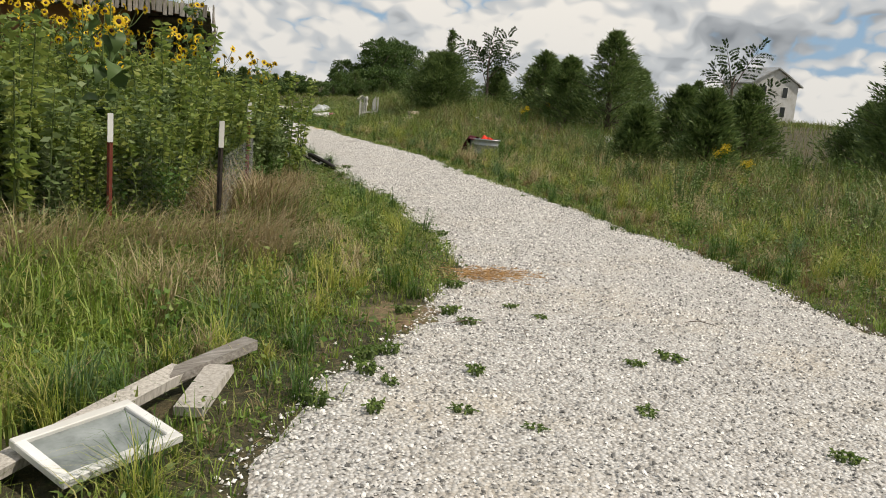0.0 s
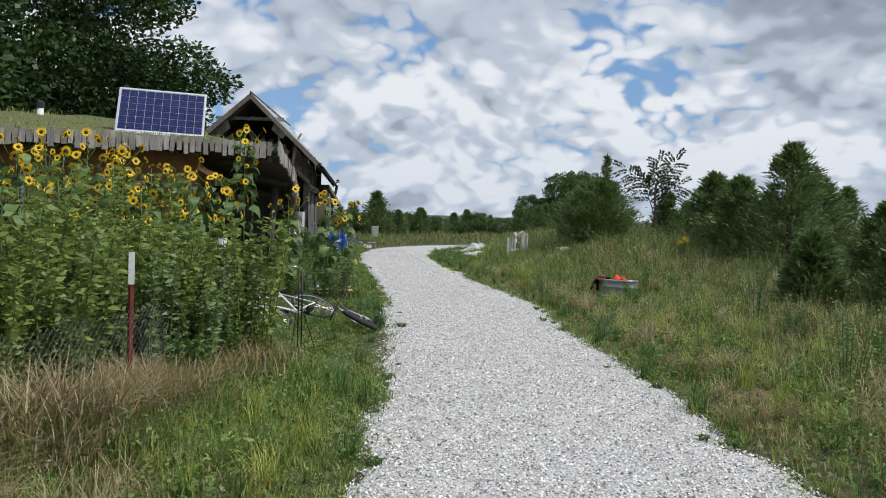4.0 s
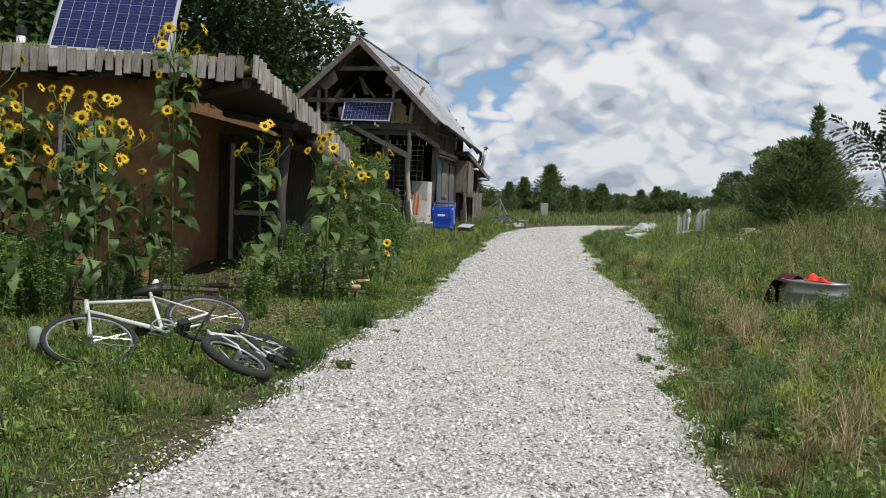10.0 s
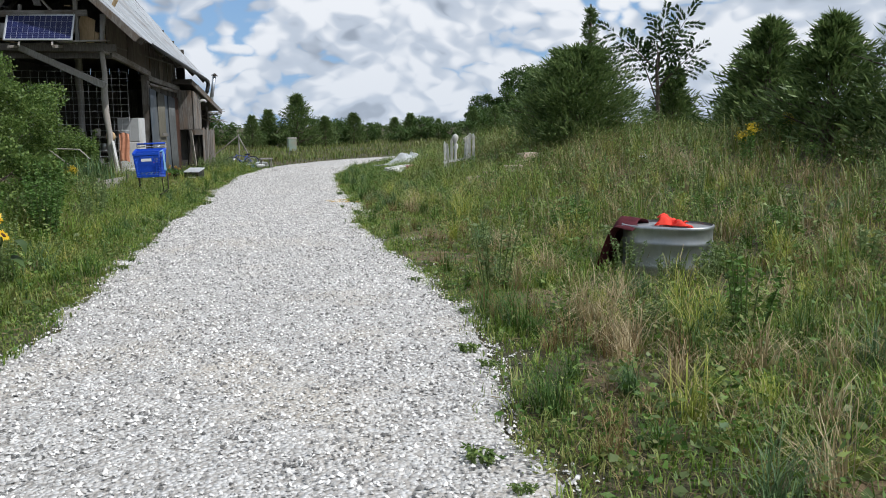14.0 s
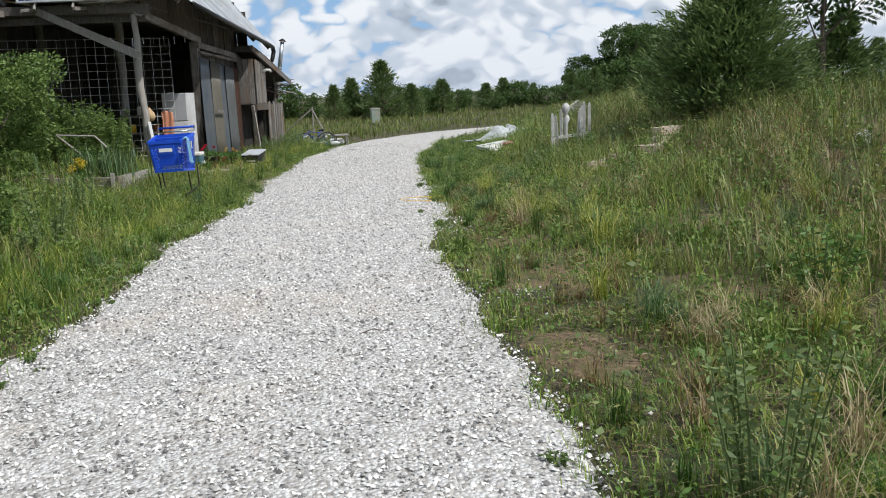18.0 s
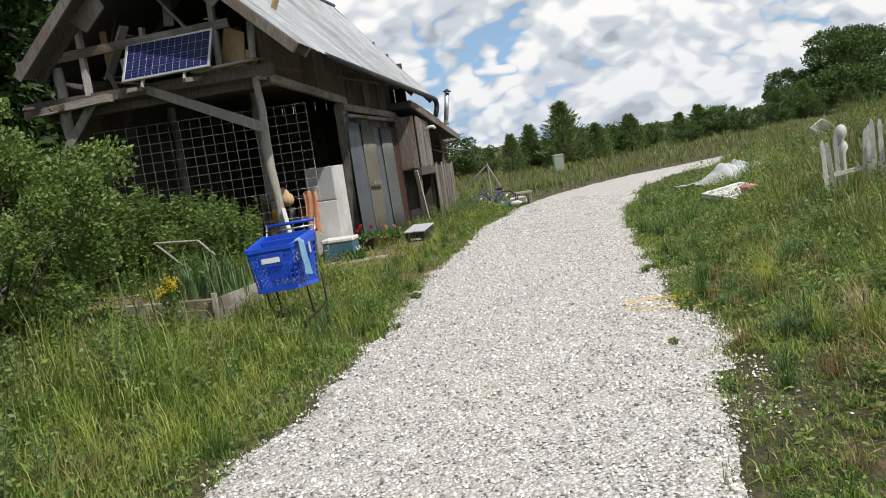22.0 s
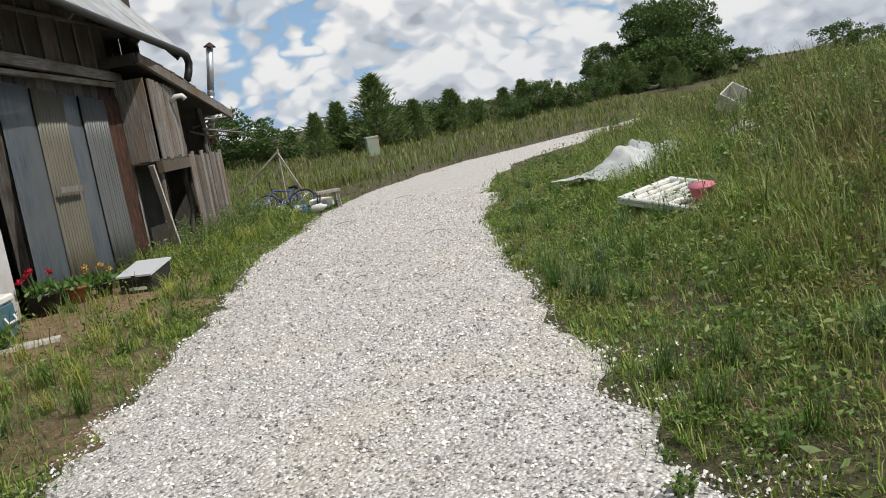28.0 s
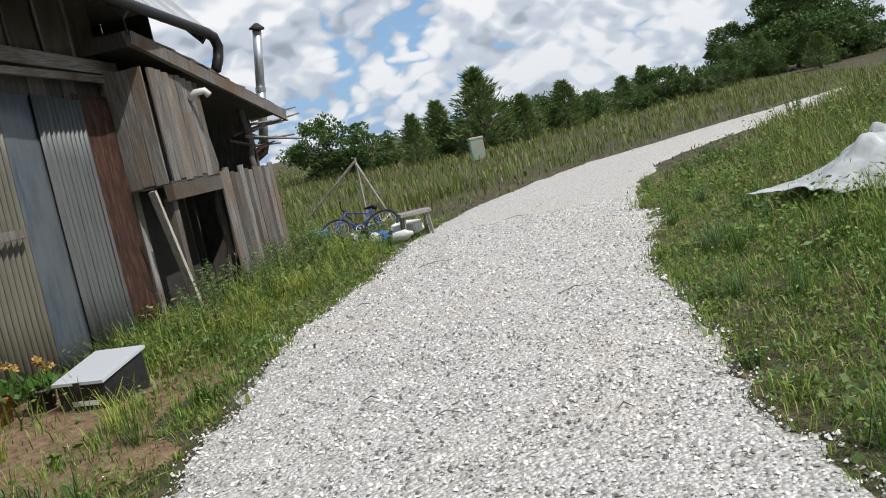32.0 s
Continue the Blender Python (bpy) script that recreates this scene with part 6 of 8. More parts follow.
part("seat", Geo().quadbox((-0.22, -0.16, 0.33), (0.22, 0.16, 0.37), jitter=0.006, rnd=RK), M["wood"], st)
for x in (-0.17, 0.17):
    for y in (-0.11, 0.11):
        part("leg", Geo().beam((x * 1.15, y * 1.15, 0), (x, y, 0.33), 0.03, 0.03), M["wood"], st)
    part("stretcher", Geo().beam((x, -0.11, 0.15), (x, 0.11, 0.15), 0.02, 0.02), M["wood"], st)
for p, q in (((7.6, 47.6, -0.1), (7.6, 47.6, 1.05)), ((7.6, 47.6, 0.95), (8.1, 46.3, -0.1)), ((7.6, 47.6, 1.0), (6.6, 47.6, 0.2))):
    solid("clothes_prop", Geo().tube([p, q], 0.025, 6), M["wood"], "grey pole standing in the grass beyond the lean-to", "pole", group="poles beyond the lean-to")

# right-hand bank: refrigerator door liner, pink pail, tarpaulin, crate, pickets, statue, bricks, hose
d = thing("fridge_door_liner", pose(12.12, 36.8, gz(12.12, 36.8, 0.03), 5, -6, 20), "white plastic fridge-door liner lying in the grass", "door liner")
part("tray", Geo().quadbox((-0.42, -0.80, 0), (0.42, 0.80, 0.025)), M["white"], d)
for g in (Geo().quadbox((-0.42, -0.80, 0.027), (-0.36, 0.80, 0.08)), Geo().quadbox((0.36, -0.80, 0.027), (0.42, 0.80, 0.08)), Geo().quadbox((-0.358, 0.74, 0.027), (0.358, 0.80, 0.08)), Geo().quadbox((-0.358, -0.80, 0.027), (0.358, -0.74, 0.08))):
    part("rim", g, M["white"], d, bevel=0.012)
for i in range(11):
    part("rib", Geo().quadbox((-0.355, -0.66 + i * 0.125, 0.027), (0.355, -0.62 + i * 0.125, 0.06)), M["white"], d, bevel=0.008)
solid("pink_pail", Geo().tube([(0, 0, 0), (0, 0, 0.14), (0, 0, 0.145), (0, 0, 0.155)], [0.10, 0.13, 0.14, 0.14], 16), M["pink"], "pink plastic pail standing on the door liner", "pail", pose(12.05, 36.55, gz(12.05, 36.55, 0.08), 6, -5, 0), smooth=True)


def tarpaulin(u, v):
    x, y = lerp(-1.15, 1.35, u), lerp(-0.75, 0.75, v)
    h = 0.27 * math.exp(-((x - 0.30) ** 4 / 0.55 + y ** 4 / 0.14)) + 0.10 * math.exp(-((x - 0.15) ** 2 / 0.05 + (y - 0.1) ** 2 / 0.06)) + 0.24 * math.exp(-((x + 0.6) ** 2 / 0.12 + (y + 0.1) ** 2 / 0.12)) + 0.10 * math.exp(-((x - 1.1) ** 2 / 0.08 + y * y / 0.1))
    rise = 0.35 + min(1.0, h * 3)
    h += rise * (0.12 * abs(noise.noise(Vector((x * 2.3, y * 2.3, 1.0)))) + 0.07 * abs(noise.noise(Vector((x * 4.7, y * 4.7, 4.0))))) - 0.05 + 0.02 * noise.noise(Vector((x * 11, y * 11, 7.0)))
    return (x + 0.08 * math.sin(y * 5) + 0.03 * math.sin(y * 17), y + 0.08 * math.sin(x * 4) + 0.03 * math.sin(x * 13), h - 0.02)


tm = pose(12.95, 40.4, gz(12.95, 40.4, 0.08), 0, 0, 24) @ Matrix.Scale(0.92, 4)
draped(tarpaulin, 70, 46, M["tarp"], "tarpaulin", "crumpled pale tarpaulin over a heap in the grass", "tarpaulin", tm)
draped(lambda u, v: (lerp(-0.25, 0.25, u), lerp(-0.2, 0.2, v), 0.16 * math.sin(u * 3.1) * math.sin(v * 3.1) + 0.02 * math.sin(u * 17) * math.sin(v * 13)), 12, 10, M["tarp"], "tarpaulin", "small pale scrap of tarpaulin in the grass", "tarpaulin", at_ground(14.4, 39.9, 10, 0.0))
cr = thing("crate", pose(15.45, 42.2, gz(15.45, 42.2, 0.18), 35, -22, 30) @ Matrix.Scale(0.75, 4), "open white plastic crate tipped over on the grassy bank", "crate")
for g in (Geo().quadbox((-0.3, -0.25, 0), (0.3, 0.25, 0.02)), Geo().quadbox((-0.3, -0.25, 0.022), (-0.28, 0.25, 0.4)), Geo().quadbox((0.28, -0.25, 0.022), (0.3, 0.25, 0.4)), Geo().quadbox((-0.278, 0.23, 0.022), (0.278, 0.25, 0.4))):
    part("side", g, M["white"], cr)
part("lining", Geo().quadbox((-0.27, -0.22, 0.025), (0.27, 0.22, 0.04)), M["white"], cr)

M["peeling"] = surface("peeling_white_paint", [(0.40, 0.38, 0.34), (0.66, 0.65, 0.62), (0.80, 0.80, 0.78)], 11, (2, 2, 0.7), rough=0.8, bump=0.4, stain=(0.55, 0.52, 0.46), stain_scale=5.0)
pk = thing("picket_fence", pose(0, 0, 0), "short run of peeling white pickets in the tall grass", "picket fence")
for i, (x, y, h) in enumerate(((12.37, 33.89, 0.86), (12.46, 33.85, 0.80), (12.53, 33.86, 0.90), (12.80, 33.71, 0.88), (12.86, 33.70, 0.92), (12.94, 33.66, 0.98), (13.03, 33.63, 0.94))):
    z = gz(x, y)
    m = pose(x, y, z - 0.03, RK.uniform(-5, 5), RK.uniform(-5, 5), -22 + RK.uniform(-12, 12))
    part("picket", Geo().poly([(-0.031, 0, 0), (0.031, 0, 0), (0.029, 0, h - 0.09), (0.013, 0, h - 0.015), (-0.010, 0, h), (-0.029, 0, h - 0.08)], (0, 0.018, 0)), M["peeling"], pk).matrix_basis = m
part("rail", Geo().beam((12.33, 33.93, gz(12.4, 33.8, 0.30)), (13.07, 33.64, gz(13.0, 33.7, 0.32)), 0.03, 0.06), M["peeling"], pk)
solid("garden_statue", Geo().tube([(0, 0, 0), (0, 0, 0.25), (0, 0, 0.55), (0.02, 0, 0.66), (0.02, 0, 0.70), (0.0, 0, 0.74), (-0.01, 0, 0.80), (0, 0, 0.87), (0.01, 0, 0.93), (0.01, 0, 0.97), (0.01, 0, 0.985)], [0.05, 0.045, 0.05, 0.085, 0.06, 0.04, 0.085, 0.105, 0.09, 0.05, 0.01], 16), M["white"], "small white garden statue standing among the pickets", "statue", at_ground(12.66, 34.0, 0, 0.02) @ Matrix.Diagonal((0.78, 0.78, 0.96, 1)), smooth=True)

for i, (x, y, z, a) in enumerate(((11.9, 29.85, 0.05, 8), (12.35, 29.95, 0.05, 4), (12.8, 30.0, 0.05, -3), (13.3, 30.7, 0.05, 40), (13.6, 31.2, 0.05, 15), (13.45, 30.85, 0.17, 20), (14.0, 31.6, 0.05, 5))):
    solid("stone_block", Geo().quadbox((-0.21, -0.10, 0), (0.21, 0.10, 0.12), jitter=0.012, rnd=RK), M["brick"], "pale reddish block stacked in the long grass", "block", at_ground(x, y, a, z + 0.02), "blocks in the grass")
for i in range(2):
    solid("fallen_board", Geo().beam((11.7 + i * 0.02, 30.0, gz(12, 30, 0.1 + 0.03 * i)), (13.1, 30.25 + i * 0.06, gz(12.6, 30.1, 0.12 + 0.02 * i)), 0.12, 0.03, jitter=0.008, rnd=RK), M["wood_pale"], "pale board lying among blocks in the grass", "board", group="boards in the grass")



def hose_path(pts, n=10):
    out = []
    P = [Vector(p) for p in pts]
    for i in range(len(P) - 1):
        a, b, c, e = P[max(i - 1, 0)], P[i], P[i + 1], P[min(i + 2, len(P) - 1)]
        for k in range(n):
            s = k / n
            out.append(0.5 * ((2 * b) + (c - a) * s + (2 * a - 5 * b + 4 * c - e) * s * s + (3 * b - a - 3 * c + e) * s ** 3))
    return [(p.x, p.y, gz(p.x, p.y) + 0.018 + 0.08 * p.z) for p in out + [P[-1]]]


solid("garden_hose", Geo().tube(hose_path([(9.6, 29.35, 0.05), (9.25, 29.55, 0.04), (8.86, 29.5, 0.04), (8.80, 29.25, 0.04), (9.05, 29.05, 0.04), (9.45, 28.95, 0.06), (9.5, 29.3, 0.12), (9.2, 29.35, 0.05), (9.45, 29.6, 0.10), (9.8, 29.5, 0.05), (10.15, 29.7, -0.1)]), 0.0075, 7), M["hose"], "yellow garden hose looped at the edge of the gravel", "hose", smooth=True)
ub = thing("utility_box", at_ground(10.75, 61.0, 8) @ Matrix.Diagonal((0.8, 0.8, 0.88, 1)), "faded green metal utility box beside the track", "utility box")
part("body", Geo().quadbox((-0.28, -0.2, 0), (0.28, 0.2, 0.78)), M["green_box"], ub, bevel=0.01)
part("cover", Geo().quadbox((-0.30, -0.22, 0.782), (0.30, 0.22, 0.86)), M["concrete"], ub, "pale cover", bevel=0.01)

# rusty hay rake on the hill
rk = thing("hay_rake", at_ground(32.6, 68.5, 15), "old rusty red hay rake on the hilltop", "farm machine")
part("beam", Geo().tube([(-2.4, 0, 0.75), (2.2, 0, 0.95)], 0.05, 6), M["rust"], rk)
part("beam", Geo().tube([(-1.8, 0.5, 0.7), (2.0, 0.3, 0.85)], 0.04, 6), M["tpost"], rk)
for x in (-1.9, 1.7):
    part("wheel", Geo().ring((x, 0.4, 0.55), (1, 0.1, 0), 0.55, 0.03, 24, 5), M["rust"], rk)
for i in range(5):
    part("tine_bar", Geo().tube([(-1.2 + i * 0.6, 0, 0.85), (-1.1 + i * 0.6, 0.1, 1.35), (-1.0 + i * 0.6, -0.3, 0.15)], 0.025, 5), M["rust"], rk)

# white house beyond the cedars
wh = thing("white_house", pose(51.0, 48.3, 1.1, 0, 0, -12) @ Matrix.Diagonal((0.62, 0.45, 0.86, 1)), "distant white two-storey house with a pale metal roof", "house")
part("wall", Geo().poly([(-3.2, 0, 0), (3.2, 0, 0), (3.2, 0, 3.7), (0, 0, 5.0), (-3.2, 0, 3.7)], (0, 9, 0)), M["white"], wh)
for s in (-1, 1):
    part("roof", Geo().poly([(s * 3.7, -0.4, 3.52), (s * 3.7, -0.4, 3.64), (0, -0.4, 5.14), (0, -0.4, 5.02)], (0, 9.8, 0)), M["tin_roof"], wh)
for x, z in ((-1.6, 2.5), (1.4, 2.5), (-1.6, 0.8), (1.4, 0.8)):
    wn2 = part("window", Geo().quadbox((x - 0.4, -0.05, z), (x + 0.4, -0.01, z + 1.0)), M["white"], wh)
    part("pane", Geo().quadbox((x - 0.34, -0.07, z + 0.06), (x + 0.34, -0.052, z + 0.94)), M["dark_glass"], wn2)

# bare trodden soil by the barn, and straw at the bend
bp = lambda v, u: BARN @ Vector((v, u, 0))


def soil_patch(u, v):
    k = 1 + 0.10 * math.sin(u * 17) + 0.08 * math.sin(v * 13 + u * 5)
    p = bp(lerp(0.0, 2.05, v) * (1 if v < 0.9 else k), lerp(0.6, 4.6, u))
    return (p.x, p.y, gz(p.x, p.y) + 0.018 + 0.012 * math.sin(p.x * 11) * math.sin(p.y * 9) - 0.06 * (max(0, abs(u - 0.5) - 0.42) + max(0, v - 0.88)) * 5)


tagged(solid("bare_soil", Geo().sheet(soil_patch, 40, 26), M["soil"], "bare trodden reddish soil before the barn wall", "ground", smooth=True), kind="structure")
rs = np.random.RandomState(14)
P = np.stack([3.55 + rs.normal(size=900) * 0.22, 6.6 + rs.normal(size=900) * 0.13, np.full(900, 0.0)], 1)
P[:, 2] = land(P[:, 0], P[:, 1]) + rs.uniform(0.03, 0.06, 900)
L = unit(rs, 900) * np.array([1, 1, 0.1]) * rs.uniform(0.06, 0.14, (900, 1))
tagged(new("straw_litter", leaf_mesh("straw_litter", leaf_quads(P, L, np.full(900, 0.003), rs), M["straw_orange"])), "scatter of orange straw at the edge of the gravel", "straw", kind="stuff")
# sticks, straw and small weeds on the gravel
for i, (x, y, L, a) in enumerate(((3.6, 6.7, 0.35, 0.2), (2.6, 5.2, 0.45, -0.1), (2.9, 4.9, 0.3, 1.0), (4.4, 4.9, 0.4, -0.5), (4.0, 6.3, 0.25, 0.4), (7.9, 22.2, 0.3, 0.1), (9.6, 38.9, 0.5, 0.3), (8.6, 41.5, 0.7, 0.25), (8.5, 36.7, 0.25, 0.1), (9.3, 36.3, 0.12, 0.0), (8.1, 37.2, 0.18, 0.0), (9.8, 44.0, 0.6, 0.1), (7.9, 40.0, 0.3, 0.4))):
    z = gz(x, y, 0.042)
    L *= 0.55
    solid("twig", Geo().tube([(-L / 2, 0, 0), (0, 0.02, 0.015), (L / 2, -0.01, 0)], [0.003, 0.004, 0.002], 5), M["bark"], "dry twig lying on the gravel", "twig", pose(x, y, z, 0, 0, math.degrees(a)), "twigs on the gravel")

# ---- trees and shrubs ----
def crown_leaves(rs, H, R, base, n, size, clumps, spread=0.20):
    """Leaves in clumps over an uneven dome."""
    c = unit(rs, clumps)
    rad = rs.uniform(0.45, 1.0, clumps) ** 0.6
    hz = (H - base) / 2
    C = c * rad[:, None] * np.array([R, R, hz]) * rs.uniform(0.82, 1.12, (clumps, 1)) + np.array([0, 0, base + hz])
    k = rs.randint(0, clumps, n)
    P = C[k] + unit(rs, n) * (rs.uniform(0.2, 1, (n, 1)) ** 0.5) * np.array([1, 1, 0.75]) * R * spread * rs.uniform(0.7, 1.4, clumps)[k][:, None]
    out = P - np.array([0, 0, base + hz * 0.6])
    out /= np.linalg.norm(out, axis=1, keepdims=True) + 1e-9
    L = (out * 0.5 + unit(rs, n) * 0.8 + np.array([0, 0, -0.15])) * size * rs.uniform(0.7, 1.3, (n, 1))
    return leaf_quads(P, L, size * 0.32 * rs.uniform(0.8, 1.2, n), rs), C


def broadleaf(m, H, R, seed, mat, n, size, label, name="tree", clumps=60, base=0.25, trunk=0.16, cat="tree", spread=0.20):
    rs, r = np.random.RandomState(seed), random.Random(seed)
    t = thing(name, m, label, cat)
    b = H * base
    V, C = crown_leaves(rs, H, R, b, n, size, clumps, spread)
    pts = [(0, 0, -0.1), (0.03 * H * 0.3, 0.02, b * 0.6), (-0.02, 0.05, b * 1.4), (0.05, 0, H * 0.7)]
    part("trunk", Geo().tube(pts, [trunk, trunk * 0.85, trunk * 0.65, trunk * 0.2], 8), M["bark"], t, smooth=True)
    g = Geo()
    for c in C[:: max(1, clumps // 14)]:
        s = Vector((0, 0, r.uniform(b * 0.6, H * 0.55)))
        e = Vector(c)
        mid = s.lerp(e, 0.5) + Vector((r.uniform(-0.1, 0.1) * R, r.uniform(-0.1, 0.1) * R, 0.06 * H))
        g.tube([s, mid, e], [trunk * 0.4, trunk * 0.25, trunk * 0.08], 5)
    tagged(part("branchwork", g, M["bark"], t, smooth=True), kind="stuff")
    tagged(part("crown", leaf_mesh("crown", V, M[mat]), None, t), kind="stuff")
    return t


def cedar(m, H, R, seed, n, label, size=0.16, top=0.95):
    rs = np.random.RandomState(seed)
    t = thing("cedar_tree", m, label, "tree", "cedars")
    part("trunk", Geo().tube([(0, 0, -0.1), (0.02, 0.01, H * 0.5), (0, 0, H * 0.97)], [0.035 * H, 0.02 * H, 0.004 * H], 7), M["bark"], t, smooth=True)
    nb = 260
    z = rs.uniform(0.02, 1.0, nb) ** 0.95
    a = rs.uniform(0, 2 * np.pi, nb)
    reach = R * ((1 - z) ** top) * (0.55 + 0.6 * rs.uniform(0, 1, nb) ** 1.5) + 0.04
    k = rs.randint(0, nb, n)
    s = rs.uniform(0.1, 1.0, n) ** 0.55
    wide = reach[k] * (0.04 + 0.13 * np.sin(np.pi * np.minimum(s, 0.97))) + 0.006 * H
    jit = rs.normal(size=(n, 3)) * wide[:, None]
    P = np.stack([np.cos(a[k]) * reach[k] * s, np.sin(a[k]) * reach[k] * s, z[k] * H * 0.93 + s ** 2 * reach[k] * 0.22], 1) + jit * np.array([1, 1, 0.7])
    P[:, 2] = np.maximum(P[:, 2], 0.03)
    out = np.stack([np.cos(a[k]), np.sin(a[k]), np.full(n, 0.6)], 1)
    L = (out + unit(rs, n) * 0.8) * size * rs.uniform(0.6, 1.4, (n, 1))
    V = leaf_quads(P, L, size * 0.15 * rs.uniform(0.8, 1.3, n), rs)
    tagged(part("crown", leaf_mesh("crown", V, M["leaf_cedar"]), None, t), kind="stuff")
    g = Geo()
    for i in range(0, nb, 6):
        g.tube([(0, 0, z[i] * H * 0.92), (math.cos(a[i]) * reach[i], math.sin(a[i]) * reach[i], z[i] * H * 0.92 + reach[i] * 0.35)], [0.012 * H * (1 - z[i]) + 0.004, 0.004], 4)
    tagged(part("branchwork", g, M["bark"], t), kind="stuff")
    return t


M["leaf_spray"] = leafy("thicket_leaf", [(0.06, 0.12, 0.025), (0.14, 0.22, 0.05), (0.26, 0.35, 0.095)], None, light=0.35)
M["leaf_oak"] = leafy("oak_leaf", [(0.04, 0.09, 0.021), (0.072, 0.132, 0.03), (0.12, 0.185, 0.045)], None)
# dark oaks behind the house
broadleaf(at_ground(-5.0, 37.4), 13.4, 5.9, 41, "leaf_dark", 80000, 0.22, "tall dark green oak behind the earthen house", clumps=150, base=0.10, trunk=0.28, spread=0.25)
broadleaf(at_ground(-9.0, 29.8), 11.5, 5.0, 42, "leaf_dark", 50000, 0.26, "tall dark green oak behind the earthen house", clumps=130, base=0.10, trunk=0.30, spread=0.25)
broadleaf(at_ground(-16.0, 31.0), 11.0, 5.2, 43, "leaf_dark", 18000, 0.40, "tall dark green oak behind the earthen house", clumps=80, base=0.12, trunk=0.30)
broadleaf(at_ground(-3.5, 43.0), 8.5, 4.2, 44, "leaf_dark", 12000, 0.26, "dark green oak behind the barn", clumps=70, base=0.15, trunk=0.25)
# shrubs between house and barn
broadleaf(at_ground(1.9, 29.4), 3.1, 1.6, 45, "leaf_spray", 42000, 0.055, "dense green thicket between the house and the barn", "shrub", clumps=70, base=0.02, trunk=0.06, cat="shrub")
broadleaf(at_ground(0.2, 31.6), 3.3, 1.9, 46, "leaf_spray", 26000, 0.07, "dense dark thicket beside the barn", "shrub", clumps=70, base=0.02, trunk=0.06, cat="shrub")
broadleaf(at_ground(3.0, 29.3), 2.8, 1.35, 47, "leaf_spray", 28000, 0.05, "leafy shrub beside the earthen house", "shrub", clumps=50, base=0.02, trunk=0.04, cat="shrub")
broadleaf(at_ground(4.1, 24.8), 1.05, 0.75, 61, "leaf_spray", 12000, 0.05, "leafy shrub beside the earthen house", "shrub", clumps=50, base=0.02, trunk=0.04, cat="shrub")
# right-hand side
cedar(at_ground(15.3, 32.3), 2.5, 1.75, 48, 30000, "broad bushy cedar on the grassy rise", 0.10, 0.42)
cedar(at_ground(15.55, 32.3), 3.5, 0.62, 49, 3600, "slim young cedar growing through a shrub", 0.085, 1.2)
cedar(at_ground(19.6, 35.4), 2.1, 1.0, 50, 5000, "dark young cedar on the grassy rise", 0.13)
for x, y, H, R, s in ((17.6, 28.2, 2.6, 1.4, 51), (17.3, 23.6, 3.5, 1.7, 52), (18.4, 21.2, 2.1, 1.3, 53), (20.2, 26.5, 2.6, 1.6, 54), (22.0, 34.5, 2.7, 1.7, 55), (16.9, 12.5, 3.5, 1.35, 56), (14.0, 15.3, 2.0, 0.9, 57), (21.5, 14.5, 3.2, 1.8, 58), (13.2, 16.8, 1.5, 0.6, 59), (25.0, 39.0, 2.9, 1.8, 60), (17.0, 25.6, 2.4, 1.4, 62), (18.6, 18.7, 2.3, 1.3, 63), (21.4, 16.8, 2.1, 1.5, 64), (19.4, 14.0, 1.8, 1.2, 65), (20.8, 11.6, 2.7, 1.8, 66), (24.3, 18.0, 2.5, 1.3, 67)):
    cedar(at_ground(x, y, s * 37), H, R, s, 11000, "dark green red-cedar in the meadow", 0.115, 0.8)


def frond_tree(m, H, seed, fronds, label):
    """A slim tree whose bare limbs end in arching fronds of paired leaves."""
    r, rs = random.Random(seed), np.random.RandomState(seed)
    t = thing("frond_tree", m, label, "tree")
    part("trunk", Geo().tube([(0, 0, -0.1), (0.04, 0, H * 0.25), (-0.03, 0.02, H * 0.5), (0.02, 0, H * 0.62)], [0.07, 0.06, 0.045, 0.03], 7), M["bark"], t, smooth=True)
    P, L = [], []
    k = H / 3.9

    def arch(p, d, long, droop):
        return [p + d * long * q + Vector((0, 0, -droop * long * q * q)) for q in (0, 0.33, 0.67, 1.0)]
    for i in range(fronds):
        th = radians(lerp(35, 140, (i + 0.5) / fronds) + r.uniform(-8, 8))
        d = Vector((math.cos(th), r.uniform(-0.4, 0.4), math.sin(th)))
        limb = arch(Vector((0, 0, H * r.uniform(0.22, 0.5))), d, H * r.uniform(0.36, 0.55), 0.12)
        part("limb", Geo().tube(limb, [0.028, 0.02, 0.014, 0.006], 5), M["bark"], t)
        for j in range(9):
            f = 0.30 + 0.70 * j / 8
            q = min(int(f * 3), 2)
            base_p = limb[q].lerp(limb[q + 1], f * 3 - q)
            sd = Vector((math.cos(th + (0.85 if j % 2 else -0.85)), r.uniform(-0.7, 0.7), math.sin(th + (0.85 if j % 2 else -0.85)))) if j < 8 else d
            fr_ = arch(base_p, sd.normalized(), k * r.uniform(0.45, 0.75), 0.30)
            for m_ in range(26):
                e = 0.08 + 0.92 * m_ / 25
                qq = min(int(e * 3), 2)
                P.append(fr_[qq].lerp(fr_[qq + 1], e * 3 - qq))
                way = (fr_[qq + 1] - fr_[qq]).normalized()
                nn = way.cross(Vector((0.3 * r.uniform(-1, 1), 1, 0.3 * r.uniform(-1, 1)))).normalized() * (1 if m_ % 2 else -1)
                L.append((way * 0.7 + nn * 0.75) * 0.15 * k * r.uniform(0.8, 1.2))
    V = leaf_quads(np.array(P), np.array(L), np.full(len(P), 0.030 * H / 3.9), rs)
    tagged(part("fronds", leaf_mesh("fronds", V, M["leaf_dark"]), None, t), kind="stuff")


